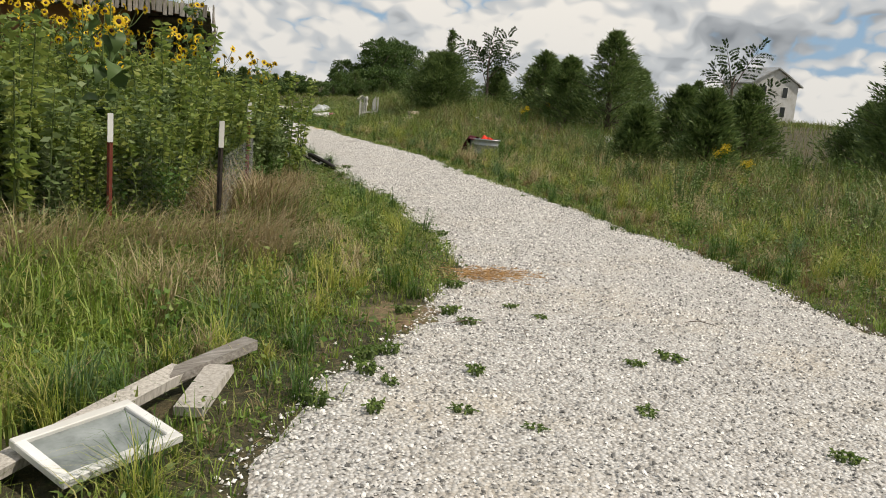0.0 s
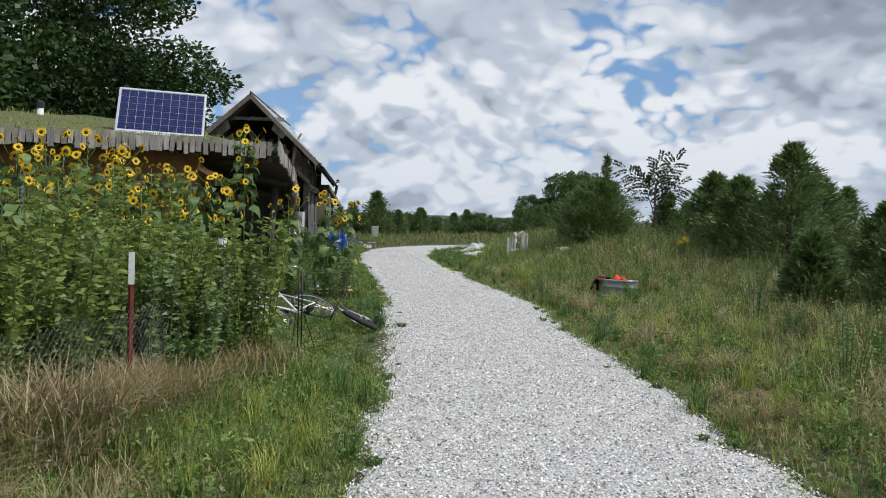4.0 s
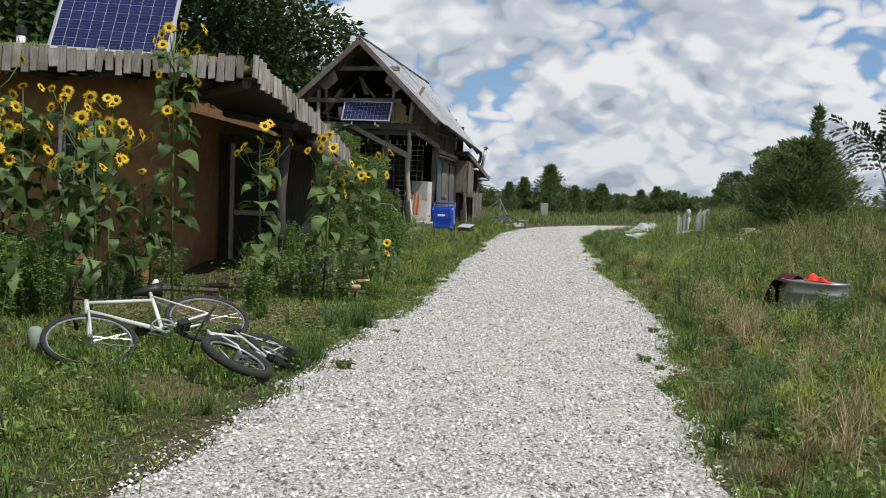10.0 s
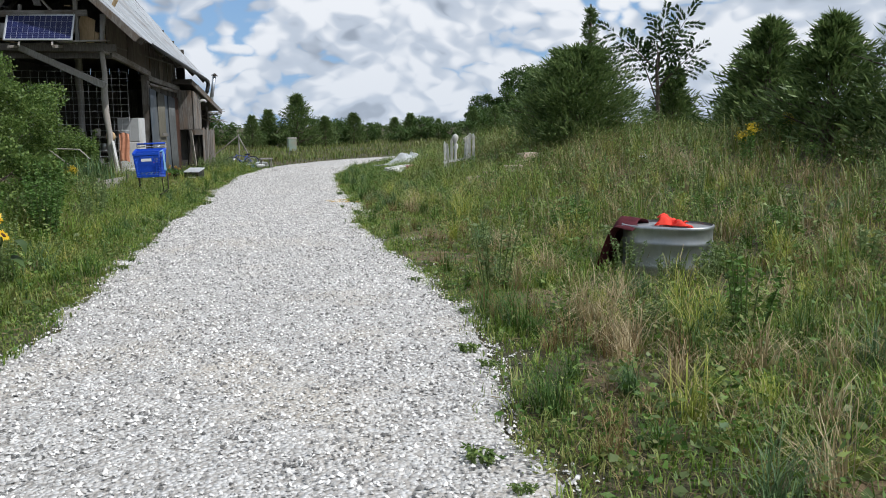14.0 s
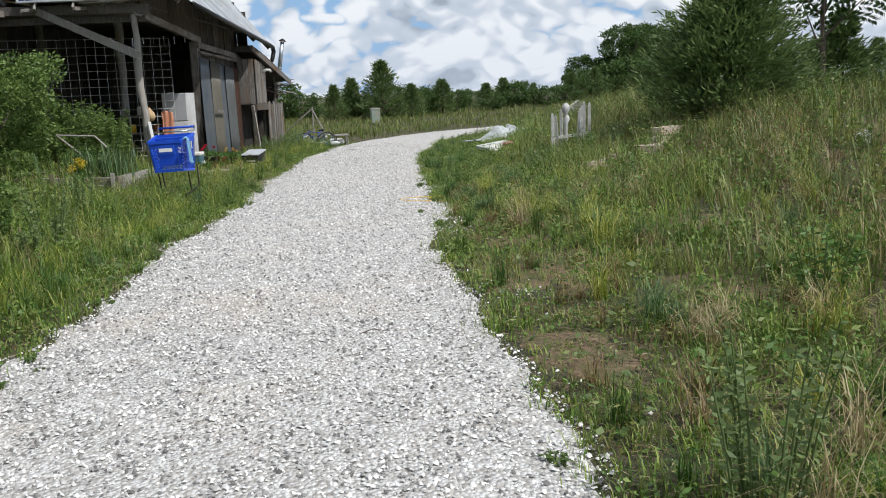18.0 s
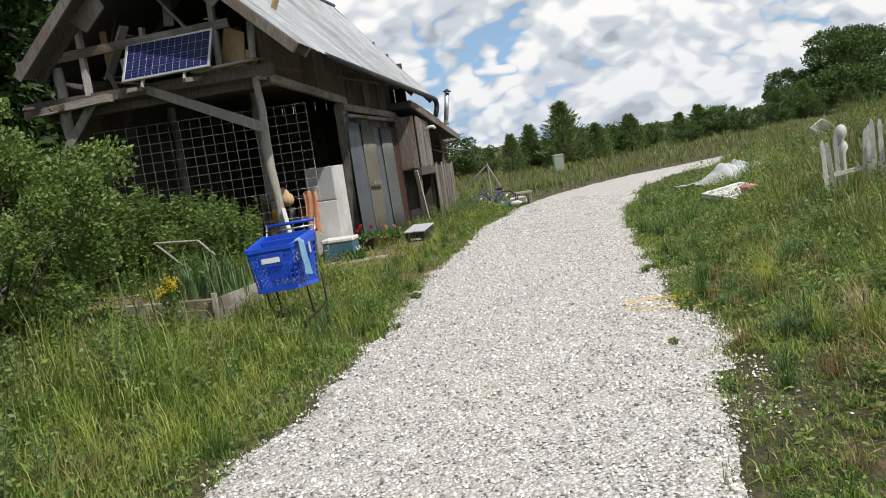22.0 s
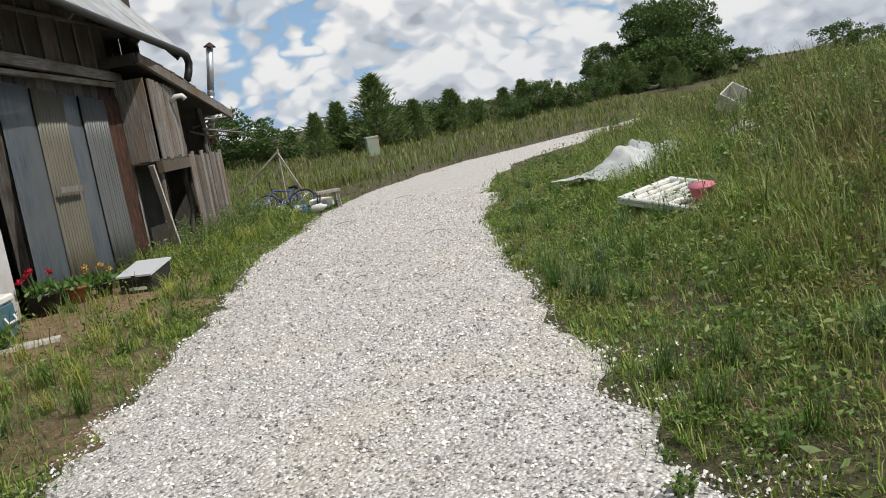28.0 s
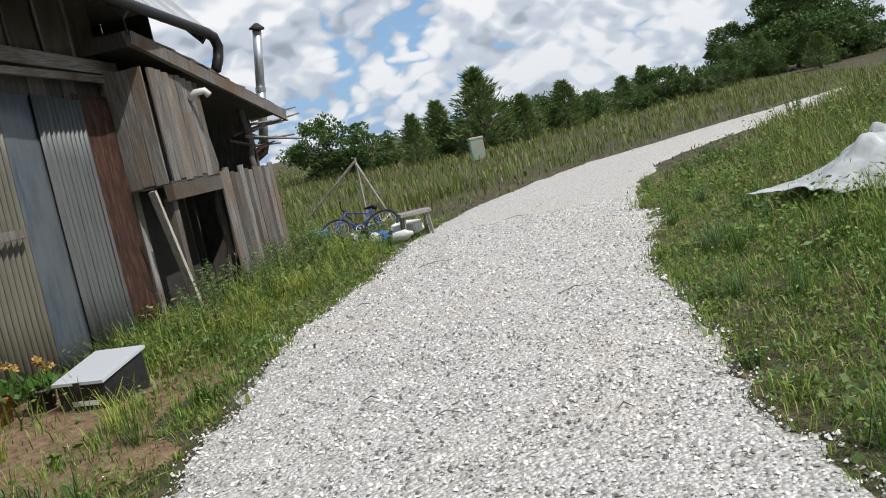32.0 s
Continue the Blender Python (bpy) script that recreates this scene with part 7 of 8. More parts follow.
frond_tree(at_ground(18.9, 35.1, -28), 3.9, 70, 6, "slender tree with arching fronds against the sky")
frond_tree(at_ground(23.6, 24.6, -45), 3.7, 71, 4, "slender tree with arching fronds beyond the cedars")

# far line of cedars and oaks
far_c = cedar(at_ground(11.6, 66.9), 3.4, 1.7, 80, 5200, "dark cedar on the far edge of the meadow", 0.17, 0.8)
far_s = broadleaf(at_ground(5.0, 70.0), 2.6, 1.8, 81, "leaf_oak", 4600, 0.16, "low dark thicket on the far edge of the meadow", "shrub", clumps=50, base=0.02, trunk=0.06, cat="shrub")
far_o = broadleaf(at_ground(34.5, 88.0), 6.2, 2.9, 82, "leaf_oak", 12000, 0.20, "oak on the hill beyond the track", clumps=70, base=0.1, trunk=0.2)
RT = random.Random(77)


def again(ob, x, y, s, dz=-0.05):
    c = copy_thing(ob, pose(x, y, ground_z(x, y) + dz, 0, 0, RT.uniform(0, 360)))
    c.scale = (s * RT.uniform(0.85, 1.2), s * RT.uniform(0.85, 1.2), s)
    return c


for x, y, s in ((8.8, 66.0, 0.62), (9.9, 68.0, 0.72), (13.4, 67.5, 0.6), (15.6, 70.0, 0.66), (19.0, 73.0, 0.55), (20.6, 75.0, 0.62), (23.0, 76.0, 0.5), (27.0, 80.0, 0.7), (29.5, 82.0, 0.8), (31.0, 78.0, 0.6)):
    again(far_c, x, y, s)
for i in range(10):
    again(far_s, -14 + i * 3.0 + RT.uniform(-0.6, 0.6), 70 + RT.uniform(-2, 5), RT.uniform(0.45, 0.75))
for i in range(8):
    again(far_s, 7.5 + i * 2.3, 68 + i * 0.9 + RT.uniform(-1.5, 2), RT.uniform(0.4, 0.75))
for i in range(7):
    again(far_s, 15 + i * 3.7, 74 + i * 1.3 + RT.uniform(-2, 3), RT.uniform(0.4, 0.7))
for x, y, q in ((29.0, 84.0, 0.8), (30.5, 86.0, 1.0), (32.0, 85.0, 1.2), (33.5, 84.0, 1.3), (36.0, 86.0, 1.2), (38.5, 87.0, 1.1)):
    again(far_s, x, y, q)
for x, y, s in ((37.5, 90.0, 1.0), (31.5, 91.0, 0.62), (46.0, 113.0, 1.25), (-25.0, 90.0, 1.1), (-12.0, 95.0, 0.8), (-40.0, 70.0, 1.4)):
    again(far_o, x, y, s)
for i in range(8):
    again(far_s, 27 + i * 4.8 + RT.uniform(-1.5, 1.5), 83 + i * 0.7 + RT.uniform(-2, 2), RT.uniform(0.5, 1.1))
for i in range(14):
    fx, fy = 40 + RT.uniform(-12, 25), 30 + RT.uniform(-20, 25)
    if not 0.95 < fx / fy < 1.35:
        again(far_c, fx, fy, RT.uniform(0.6, 1.0))
# the track's back end, behind the first step of the walk
for i in range(5):
    again(far_o, -30 + i * 15 + RT.uniform(-3, 3), -45 + RT.uniform(-8, 5), RT.uniform(0.8, 1.2))

# ---- sunflowers and garden plants ----
RS = random.Random(31)


def sunflower_leaf():
    g = Geo()
    prof = [(0, 0.0), (0.05, 0.055), (0.18, 0.082), (0.36, 0.086), (0.55, 0.070), (0.75, 0.042), (0.9, 0.018), (1.0, 0.0)]
    L = 0.20
    rows = []
    g.v += [(-0.11, -0.003, 0.03), (-0.11, 0.003, 0.03), (0.005, 0.003, 0.0), (0.005, -0.003, 0.0)]
    g.f.append((0, 3, 2, 1))
    for k, w in prof:
        z = 0.05 * math.sin(k * 2.4) - 0.13 * k * k
        ww = w * 1.25 * (1 + 0.10 * math.sin(k * 31))
        rows.append([(k * L - 0.03 * (k < 0.2), -ww, z + 0.02 * (w / 0.1)), (k * L, 0, z), (k * L - 0.03 * (k < 0.2), ww, z + 0.014 * (w / 0.1))])
    for r in rows:
        g.v += r
    for i in range(len(rows) - 1):
        a = i * 3 + 4
        g.f += [(a, a + 3, a + 4, a + 1), (a + 1, a + 4, a + 5, a + 2)]
    me = g.mesh("leaf", M["leaf_sun"], True)
    return me


def flower_head(n=17):
    g = Geo()
    for i in range(n):
        a = 2 * math.pi * i / n + RS.uniform(-0.08, 0.08)
        L, w, dr = RS.uniform(0.044, 0.056), 0.0115, RS.uniform(-0.008, 0.012)
        c, s = math.cos(a), math.sin(a)
        b = len(g.v)
        for rr, ww, z in ((0.020, 0.005, 0.0), (0.020 + L * 0.5, w, 0.006 + dr * 0.4), (0.020 + L, 0.0, dr)):
            for sg in ((-1, 1) if ww else (0,)):
                g.v.append((c * rr - s * ww * sg, s * rr + c * ww * sg, z))
        g.f += [(b, b + 2, b + 3, b + 1), (b + 2, b + 4, b + 3)]
    return g.mesh("petals", M["petal"])


def disc_mesh():
    g = Geo()
    for k, (rr, z) in enumerate(((0.026, -0.006), (0.025, 0.004), (0.017, 0.010), (0.0, 0.012))):
        if rr:
            g.v += [(rr * math.cos(a * math.pi / 5), rr * math.sin(a * math.pi / 5), z) for a in range(10)]
        else:
            g.v.append((0, 0, z))
    for k in range(2):
        g.f += [(k * 10 + i, k * 10 + (i + 1) % 10, k * 10 + 10 + (i + 1) % 10, k * 10 + 10 + i) for i in range(10)]
    g.f += [(20 + i, 20 + (i + 1) % 10, 30) for i in range(10)]
    g.f.append(tuple(range(10))[::-1])
    return g.mesh("disc", M["disc"], True)


M["leaf_sun"] = leafy("sunflower_leaf", [(0.09, 0.155, 0.045), (0.13, 0.205, 0.065), (0.18, 0.25, 0.09)], None, light=0.35, piece=0.85)
LEAF_ME, HEAD_ME, DISC_ME = sunflower_leaf(), [flower_head(), flower_head(15), flower_head(19)], disc_mesh()


def sunflower(x, y, H, heads, leaves, lean=0.0):
    t = thing("sunflower", at_ground(x, y, RS.uniform(0, 360)), "branching wild sunflower with many small yellow heads", "sunflower", "sunflowers in the garden")
    g = Geo()
    top = Vector((lean + RS.uniform(-0.12, 0.12), RS.uniform(-0.12, 0.12), H))
    main = [Vector((0, 0, -0.05)), Vector((RS.uniform(-0.04, 0.04), RS.uniform(-0.04, 0.04), H * 0.35)), Vector((top.x * 0.6, top.y * 0.6, H * 0.7)), top]
    g.tube(main, [0.016, 0.014, 0.010, 0.005], 6)

    def on_main(k):
        j = min(int(k * 3), 2)
        return main[j].lerp(main[j + 1], k * 3 - j)
    tips = [(top, Vector((RS.uniform(-1, 1), RS.uniform(-1, 1), 0.8)))]
    for i in range(heads - 1):
        k = RS.uniform(0.55, 0.95)
        s = on_main(k)
        a = RS.uniform(0, 2 * math.pi)
        e = s + Vector((math.cos(a), math.sin(a), 0)) * RS.uniform(0.15, 0.42) + Vector((0, 0, RS.uniform(0.12, 0.40)))
        mid = s.lerp(e, 0.55) + Vector((0, 0, -0.04))
        g.tube([s, mid, e], [0.006, 0.005, 0.0035], 4)
        tips.append((e, Vector((math.cos(a), math.sin(a), RS.uniform(0.0, 0.7)))))
    part("stem", g, M["stem"], t, smooth=True)
    for i in range(leaves):
        k = 0.22 + 0.70 * RS.random() ** 0.8
        s = on_main(k)
        a = RS.uniform(0, 360)
        sc = RS.uniform(0.5, 1.15) * (1.25 - 0.5 * k)
        o = part("leaf", LEAF_ME, None, t)
        d = Vector((math.cos(radians(a)), math.sin(radians(a)), 0))
        o.matrix_basis = pose(*(s + d * 0.12), RS.uniform(-30, 30), RS.uniform(-15, 60), a) @ Matrix.Diagonal((sc, sc, sc, 1))
    for e, d in tips:
        d = (d.normalized() + Vector((0.0, 0.0, 0.0))).normalized()
        o = part("flower_head", RS.choice(HEAD_ME), None, t)
        sc = RS.uniform(0.8, 1.12)
        o.matrix_basis = Matrix.Translation(e) @ d.to_track_quat("Z", "Y").to_matrix().to_4x4() @ Matrix.Diagonal((sc, sc, sc, 1))
        part("disc", DISC_ME, None, o)
    return t


for x, y, H, n, lv in ((1.15, 17.9, 2.2, 9, 20), (1.65, 18.2, 2.3, 8, 20), (2.05, 17.7, 1.8, 6, 18), (2.95, 18.2, 3.05, 12, 26), (3.75, 18.9, 1.95, 8, 14), (4.45, 19.3, 1.95, 9, 18), (4.85, 20.1, 1.8, 8, 16), (5.0, 20.7, 0.5, -2, 5), (0.4, 17.2, 2.3, 8, 18), (2.6, 18.4, 1.5, 4, 12), (0.8, 18.2, 2.4, 8, 18), (0.1, 18.0, 2.5, 9, 18), (1.4, 17.9, 2.35, 8, 18), (0.9, 17.5, 2.3, 8, 18), (2.35, 17.9, 2.2, 8, 20), (0.7, 10.0, 2.75, 5, 18)):
    sunflower(x, y, H, n + 4, int(lv * 2.6))
for x, y, H in ((-0.5, 15.3, 2.45), (0.2, 14.6, 2.3), (0.9, 15.6, 2.5), (1.5, 15.0, 2.25), (-1.2, 14.4, 2.5), (-1.9, 15.4, 2.55), (-2.6, 14.6, 2.5), (-3.4, 15.2, 2.6), (2.2, 16.0, 2.3), (-0.2, 16.6, 2.5), (-1.0, 12.9, 2.35), (-4.2, 14.2, 2.6), (1.0, 13.6, 2.15), (-2.3, 12.6, 2.4), (-3.2, 11.6, 2.5), (2.6, 16.9, 2.0), (0.6, 13.0, 2.3), (1.9, 13.4, 2.0), (2.3, 14.4, 2.1), (1.3, 16.3, 2.5), (-1.5, 16.4, 2.6), (0.4, 15.9, 2.5), (-3.0, 13.2, 2.5), (-0.6, 11.4, 2.2), (-1.8, 10.6, 2.4)):
    sunflower(x + RS.uniform(-0.15, 0.15), y + RS.uniform(-0.15, 0.15), H * RS.uniform(0.95, 1.05), RS.randint(7, 12), 20)


def weed(seed, H, n, mat, label, name="garden_plant", size=0.13, stems=5, width=0.30, cat="plant", flowers=0, fmat=None):
    """A tall leafy plant of a few upright stems."""
    rs, r = np.random.RandomState(seed), random.Random(seed)
    t = thing(name, pose(0, 0, -60), label, cat)
    g = Geo()
    P, L, fl = [], [], []
    for i in range(stems):
        a, rr = r.uniform(0, 6.28), r.uniform(0.2, 1) * width
        b = Vector((math.cos(a) * rr * 0.4, math.sin(a) * rr * 0.4, -0.03))
        e = Vector((math.cos(a) * rr, math.sin(a) * rr, H * r.uniform(0.7, 1.0)))
        mid = b.lerp(e, 0.5) + Vector((0, 0, 0.05))
        g.tube([b, mid, e], [0.008, 0.006, 0.003], 5)
        for k in range(n // stems):
            f = r.uniform(0.12, 1.0)
            p = b.lerp(mid, f * 2) if f < 0.5 else mid.lerp(e, f * 2 - 1)
            q = r.uniform(0, 6.28)
            P.append(p)
            L.append(Vector((math.cos(q), math.sin(q), r.uniform(-0.5, 0.6))).normalized() * size * r.uniform(0.7, 1.25))
        fl.append(e)
    tagged(part("stalk", g, M["stem"], t), kind="stuff")
    V = leaf_quads(np.array(P), np.array(L), size * 0.22 * rs.uniform(0.8, 1.3, len(P)), rs, 0.4)
    tagged(part("foliage", leaf_mesh("foliage", V, M[mat]), None, t), kind="stuff")
    if flowers:
        k = rs.randint(0, len(fl), flowers)
        C = np.array([tuple(fl[i]) for i in k]) + rs.normal(size=(flowers, 3)) * np.array([0.05, 0.05, 0.06])
        V = leaf_quads(C, unit(rs, flowers) * 0.03, np.full(flowers, 0.012), rs)
        tagged(part("blossom", leaf_mesh("blossom", V, M[fmat]), None, t), kind="stuff")
    return t


M["leaf_lime"] = leafy("yellowing_leaf", [(0.14, 0.21, 0.045), (0.24, 0.32, 0.07), (0.35, 0.39, 0.10)], None, light=0.45)
PLANTS = [weed(100 + i, h, n, mt, "tall leafy garden plant behind the wire fence", size=s, stems=st, width=w) for i, (h, n, mt, s, st, w) in enumerate(((1.5, 1100, "leaf_lime", 0.075, 11, 0.42), (1.25, 900, "leaf_grey", 0.075, 11, 0.40), (1.0, 760, "leaf", 0.065, 10, 0.38), (1.7, 1000, "leaf_lime", 0.08, 10, 0.44), (1.3, 800, "leaf_grey", 0.08, 9, 0.40)))]
BUSHY = [weed(110 + i, h, 420, mt, "leafy weed at the edge of the grass", "weed", s, 11, 0.30) for i, (h, mt, s) in enumerate(((0.65, "leaf_bright", 0.055), (0.5, "leaf_grey", 0.05), (0.8, "leaf_grey", 0.05)))]
GOLD = weed(120, 0.95, 300, "leaf", "goldenrod in yellow bloom", "goldenrod", 0.09, 6, 0.20, "flower", 420, "lemon")
LACE = weed(121, 0.75, 160, "leaf", "wild carrot with white flower heads", "wild_carrot", 0.07, 5, 0.16, "flower", 160, "lace")


TUFT = weed(130, 0.07, 110, "leaf_spray", "low weed growing through the gravel", "gravel_weed", 0.030, 11, 0.12)


def plant(ob, x, y, s=1.0, group="", label=""):
    if min(math.hypot(x - 0.54, y - 7.9), math.hypot(x - 1.46, y - 7.93), math.hypot(x - 2.23, y - 10.21)) < 0.55:
        x -= 0.75
    c = copy_thing(ob, at_ground(x, y, RS.uniform(0, 360)))
    c.scale = (s * RS.uniform(0.9, 1.1),) * 2 + (s * RS.uniform(0.85, 1.1),)
    return tagged(c, label, "", group)


def fence_x(y):
    """The garden's edge along the track."""
    return float(np.interp(y, [0.9, 3.3, 5.65, 7.93, 10.21, 12.3, 13.5, 16.0], [-1.5, -0.45, 0.45, 1.22, 2.0, 2.65, 2.65, 1.6]))


for i in range(60):
    y = RS.uniform(8.35, 10.4)
    plant(RS.choice(PLANTS), fence_x(y) - 0.3 - RS.uniform(0.0, 4.2), y, RS.uniform(0.75, 1.05), "garden plants behind the fence")
for i in range(120):
    y = RS.uniform(8.0, 16.8)
    x = fence_x(y) - 0.25 - abs(RS.gauss(0, 1.6)) - RS.uniform(0, 0.6)
    plant(RS.choice(PLANTS), x, y, RS.uniform(0.6, 1.4), "garden plants behind the fence")
for x, y, s in ((2.55, 11.9, 0.95), (2.75, 12.4, 0.9), (2.6, 12.9, 0.95), (2.2, 11.2, 0.9), (2.3, 13.5, 0.9), (2.9, 11.7, 0.7), (1.9, 10.8, 0.85), (1.4, 10.0, 0.8), (1.1, 9.3, 0.8)):
    plant(PLANTS[RS.randint(0, 2)], x, y, s, "garden plants behind the fence")
for i in range(24):
    plant(RS.choice(PLANTS[:3]), RS.uniform(1.2, 2.75), RS.uniform(10.9, 13.8), RS.uniform(0.9, 1.2), "garden plants behind the fence")
for i in range(46):
    y = RS.uniform(9.4, 13.6)
    x = float(np.interp(y, [9.4, 10.3, 11.0, 12.3, 13.6], [1.75, 2.15, 2.9, 3.35, 3.1]))
    plant(PLANTS[RS.choice((0, 1, 1, 2, 4))], x - RS.uniform(0.0, 0.9), y, RS.uniform(0.6, 1.2), "garden plants behind the fence")
for i in range(26):
    y = RS.uniform(8.3, 9.6)
    plant(PLANTS[RS.choice((0, 1))], fence_x(y) - RS.uniform(0.15, 2.8), y, RS.uniform(0.55, 1.05), "garden plants behind the fence")
for i in range(8):
    plant(RS.choice(BUSHY), RS.uniform(1.2, 4.2), RS.uniform(17.2, 20.2), RS.uniform(0.6, 1.0), "weeds before the earthen house")
for i in range(40):
    plant(RS.choice(BUSHY), RS.uniform(2.4, 5.2), RS.uniform(20.8, 28.5), RS.uniform(0.45, 0.85), "weeds beside the earthen house")
for i in range(18):
    plant(RS.choice((PLANTS[1], PLANTS[2], PLANTS[4], BUSHY[2])), RS.uniform(0.2, 4.7), RS.uniform(17.6, 19.7), RS.uniform(0.35, 0.8), "weeds before the earthen house", "leafy weeds among the sunflowers")
DARKER = weed(125, 1.15, 1000, "leaf", "dense dark green weed before the earthen house", "weed", 0.06, 12, 0.34)
for i in range(17):
    plant(DARKER, RS.uniform(0.2, 2.3), RS.uniform(15.7, 17.3), RS.uniform(0.55, 1.0), "dark weeds before the earthen house")
for i in range(24):
    plant(DARKER, RS.uniform(3.2, 5.0), RS.uniform(20.6, 29.0), RS.uniform(0.4, 0.8), "dark weeds before the earthen house")
# raspberry canes before the barn bay
CANE = [weed(126 + i, h, 1100, "leaf_spray", "dark leafy bramble cane", "bramble", 0.075, 13, 0.42) for i, h in enumerate((1.55, 1.25))]
for i in range(58):
    u, v = RS.uniform(-0.1, -1.7), RS.uniform(-4.6, -0.3)
    p = BARN @ Vector((v, u, 0))
    plant(RS.choice(CANE), p.x, p.y, RS.uniform(0.6, 1.05) * (1.15 if v < -1.5 else 0.85), "canes before the barn", "leafy canes growing before the open barn bay")
for i in range(26):
    p = BARN @ Vector((RS.uniform(-2.4, -0.25), RS.uniform(-1.5, -0.3), 0))
    plant(RS.choice(CANE), p.x, p.y, RS.uniform(0.75, 1.1), "canes before the barn", "leafy canes growing before the open barn bay")
for i in range(22):
    u = RS.uniform(0, 1)
    plant(RS.choice((DARKER, BUSHY[1])), lerp(0.9, 4.4, u) + RS.uniform(0, 0.3), lerp(32.1, 31.1, u) + RS.uniform(0, 0.9), RS.uniform(0.35, 0.75), "weeds in the raised bed", "low green weeds in the raised bed")
for x, y in ((12.6, 12.6), (12.4, 13.1), (14.6, 24.4), (16.4, 26.0), (4.1, 30.6)):
    plant(GOLD, x, y, RS.uniform(0.55, 0.8), "goldenrod in the meadow")
for i in range(7):
    plant(LACE, RS.uniform(12.5, 17), RS.uniform(10, 30), RS.uniform(0.45, 0.7), "wild carrots in the meadow")
for i in range(70):
    plant(RS.choice(BUSHY), RS.uniform(9.0, 20.0), RS.uniform(4.5, 22.0), RS.uniform(0.5, 1.0), "weeds in the meadow")
for i in range(46):
    y = RS.uniform(8, 48)
    r = float(road_edges(y)[1])
    plant(RS.choice(BUSHY), r + 2.6 + RS.expovariate(0.22), y, RS.uniform(0.4, 0.8), "weeds in the meadow")
for i in range(14):
    p = BARN @ Vector((RS.uniform(0.7, 1.3), RS.uniform(5.0, 9.5), 0))
    plant(RS.choice(BUSHY), p.x, p.y, RS.uniform(0.5, 0.9), "weeds at the barn wall")
for x, y in ((10.45, 19.45), (10.85, 19.35), (10.25, 19.75), (11.15, 19.55), (10.65, 19.2)):
    plant(BUSHY[RS.randint(1, 2)], x, y, RS.uniform(0.45, 0.7), "weeds around the stock tank")
for x, y in ((3.24, 5.27), (1.85, 3.77), (2.1, 3.49), (2.8, 3.53), (3.24, 4.21), (3.55, 4.25), (1.65, 4.26), (2.18, 4.28), (2.64, 5.23), (3.36, 2.76), (1.42, 3.91), (2.61, 5.52), (1.86, 4.75), (3.16, 5.59), (1.19, 4.08), (1.68, 4.68)):
    plant(TUFT, x, y, RS.uniform(0.7, 1.2), "weeds in the gravel")
for i in range(64):
    y = RS.uniform(4, 42)
    l, r = road_edges(y)
    plant(TUFT, float(l) + RS.uniform(-0.1, 0.2) if i % 2 else float(r) - RS.uniform(-0.1, 0.25), y, RS.uniform(0.4, 1.1), "weeds in the gravel")

# ---- grass ----
def blades(P, H, W, rs, lean=0.45, a=None):
    """Bent blades of grass: P their feet, H heights, W half widths."""
    n = len(P)
    a = rs.uniform(0, 2 * np.pi, n) if a is None else a
    d = np.stack([np.cos(a), np.sin(a), np.zeros(n)], 1)
    s = np.stack([-np.sin(a), np.cos(a), np.zeros(n)], 1) * W[:, None]
    k = (rs.uniform(0.1, 1.0, n) * lean * H)[:, None]
    up = np.array([0, 0, 1.0])
    mid = P + d * k * 0.35 + up * (H * 0.58)[:, None]
    tip = P + d * k + up * (H * rs.uniform(0.55, 1.0, n))[:, None]
    V = np.stack([P - s, P + s, mid + s * 0.75, mid - s * 0.75, tip], 1).reshape(-1, 3)
    b = np.arange(n)[:, None] * 5
    loops = (b + np.array([[0, 1, 2, 3, 3, 2, 4]])).ravel()
    return V, loops, np.tile([4, 3], n)


def lumps(x, y, f, seed):
    return 0.5 + 0.25 * (np.sin(x * f + seed) * np.sin(y * f * 1.13 + seed * 2) + np.sin(x * f * 2.3 + y * f * 0.7 + seed * 3) * np.sin(y * f * 1.9 - x * f + seed))


SPILLS = ((8.95, 23.1, 0.75), (9.2, 26.9, 0.45), (9.05, 26.1, 0.4), (9.55, 32.4, 0.5), (6.55, 37.3, 0.55), (9.85, 32.8, 0.4), (9.6, 31.2, 0.45), (7.8, 14.1, 0.35), (8.4, 17.9, 0.4), (4.75, 13.2, 0.45), (1.9, 4.6, 0.6), (9.9, 36.6, 0.4))
BARE = ((2.3, 5.6, 0.55), (4.0, 17.4, 0.8), (3.4, 18.2, 1.0), (1.75, 6.15, 0.3), (6.0, 34.9, 1.3), (6.3, 33.6, 0.9), (5.6, 36.3, 1.2), (9.4, 23.6, 0.9), (10.6, 18.8, 0.5), (11.2, 21.6, 0.6), (10.4, 27.8, 0.5), (8.4, 12.6, 0.4), (3.9, 30.45, 0.9), (4.6, 30.3, 0.6), (9.0, 21.6, 0.6), (9.5, 25.2, 0.5), (10.3, 22.7, 0.6), (9.3, 19.3, 0.5), (11.1, 24.6, 0.6), (8.9, 17.2, 0.45), (10.2, 25.9, 0.5), (8.1, 10.6, 0.5), (9.4, 12.4, 0.6), (9.2, 15.6, 0.5), (4.2, 14.6, 0.5))


def patches(x, y, spots):
    k = np.zeros_like(x)
    for px_, py_, r_ in spots:
        k = np.maximum(k, 1 - step(0.45, 1.15, np.hypot(x - px_, y - py_) / r_))
    return k


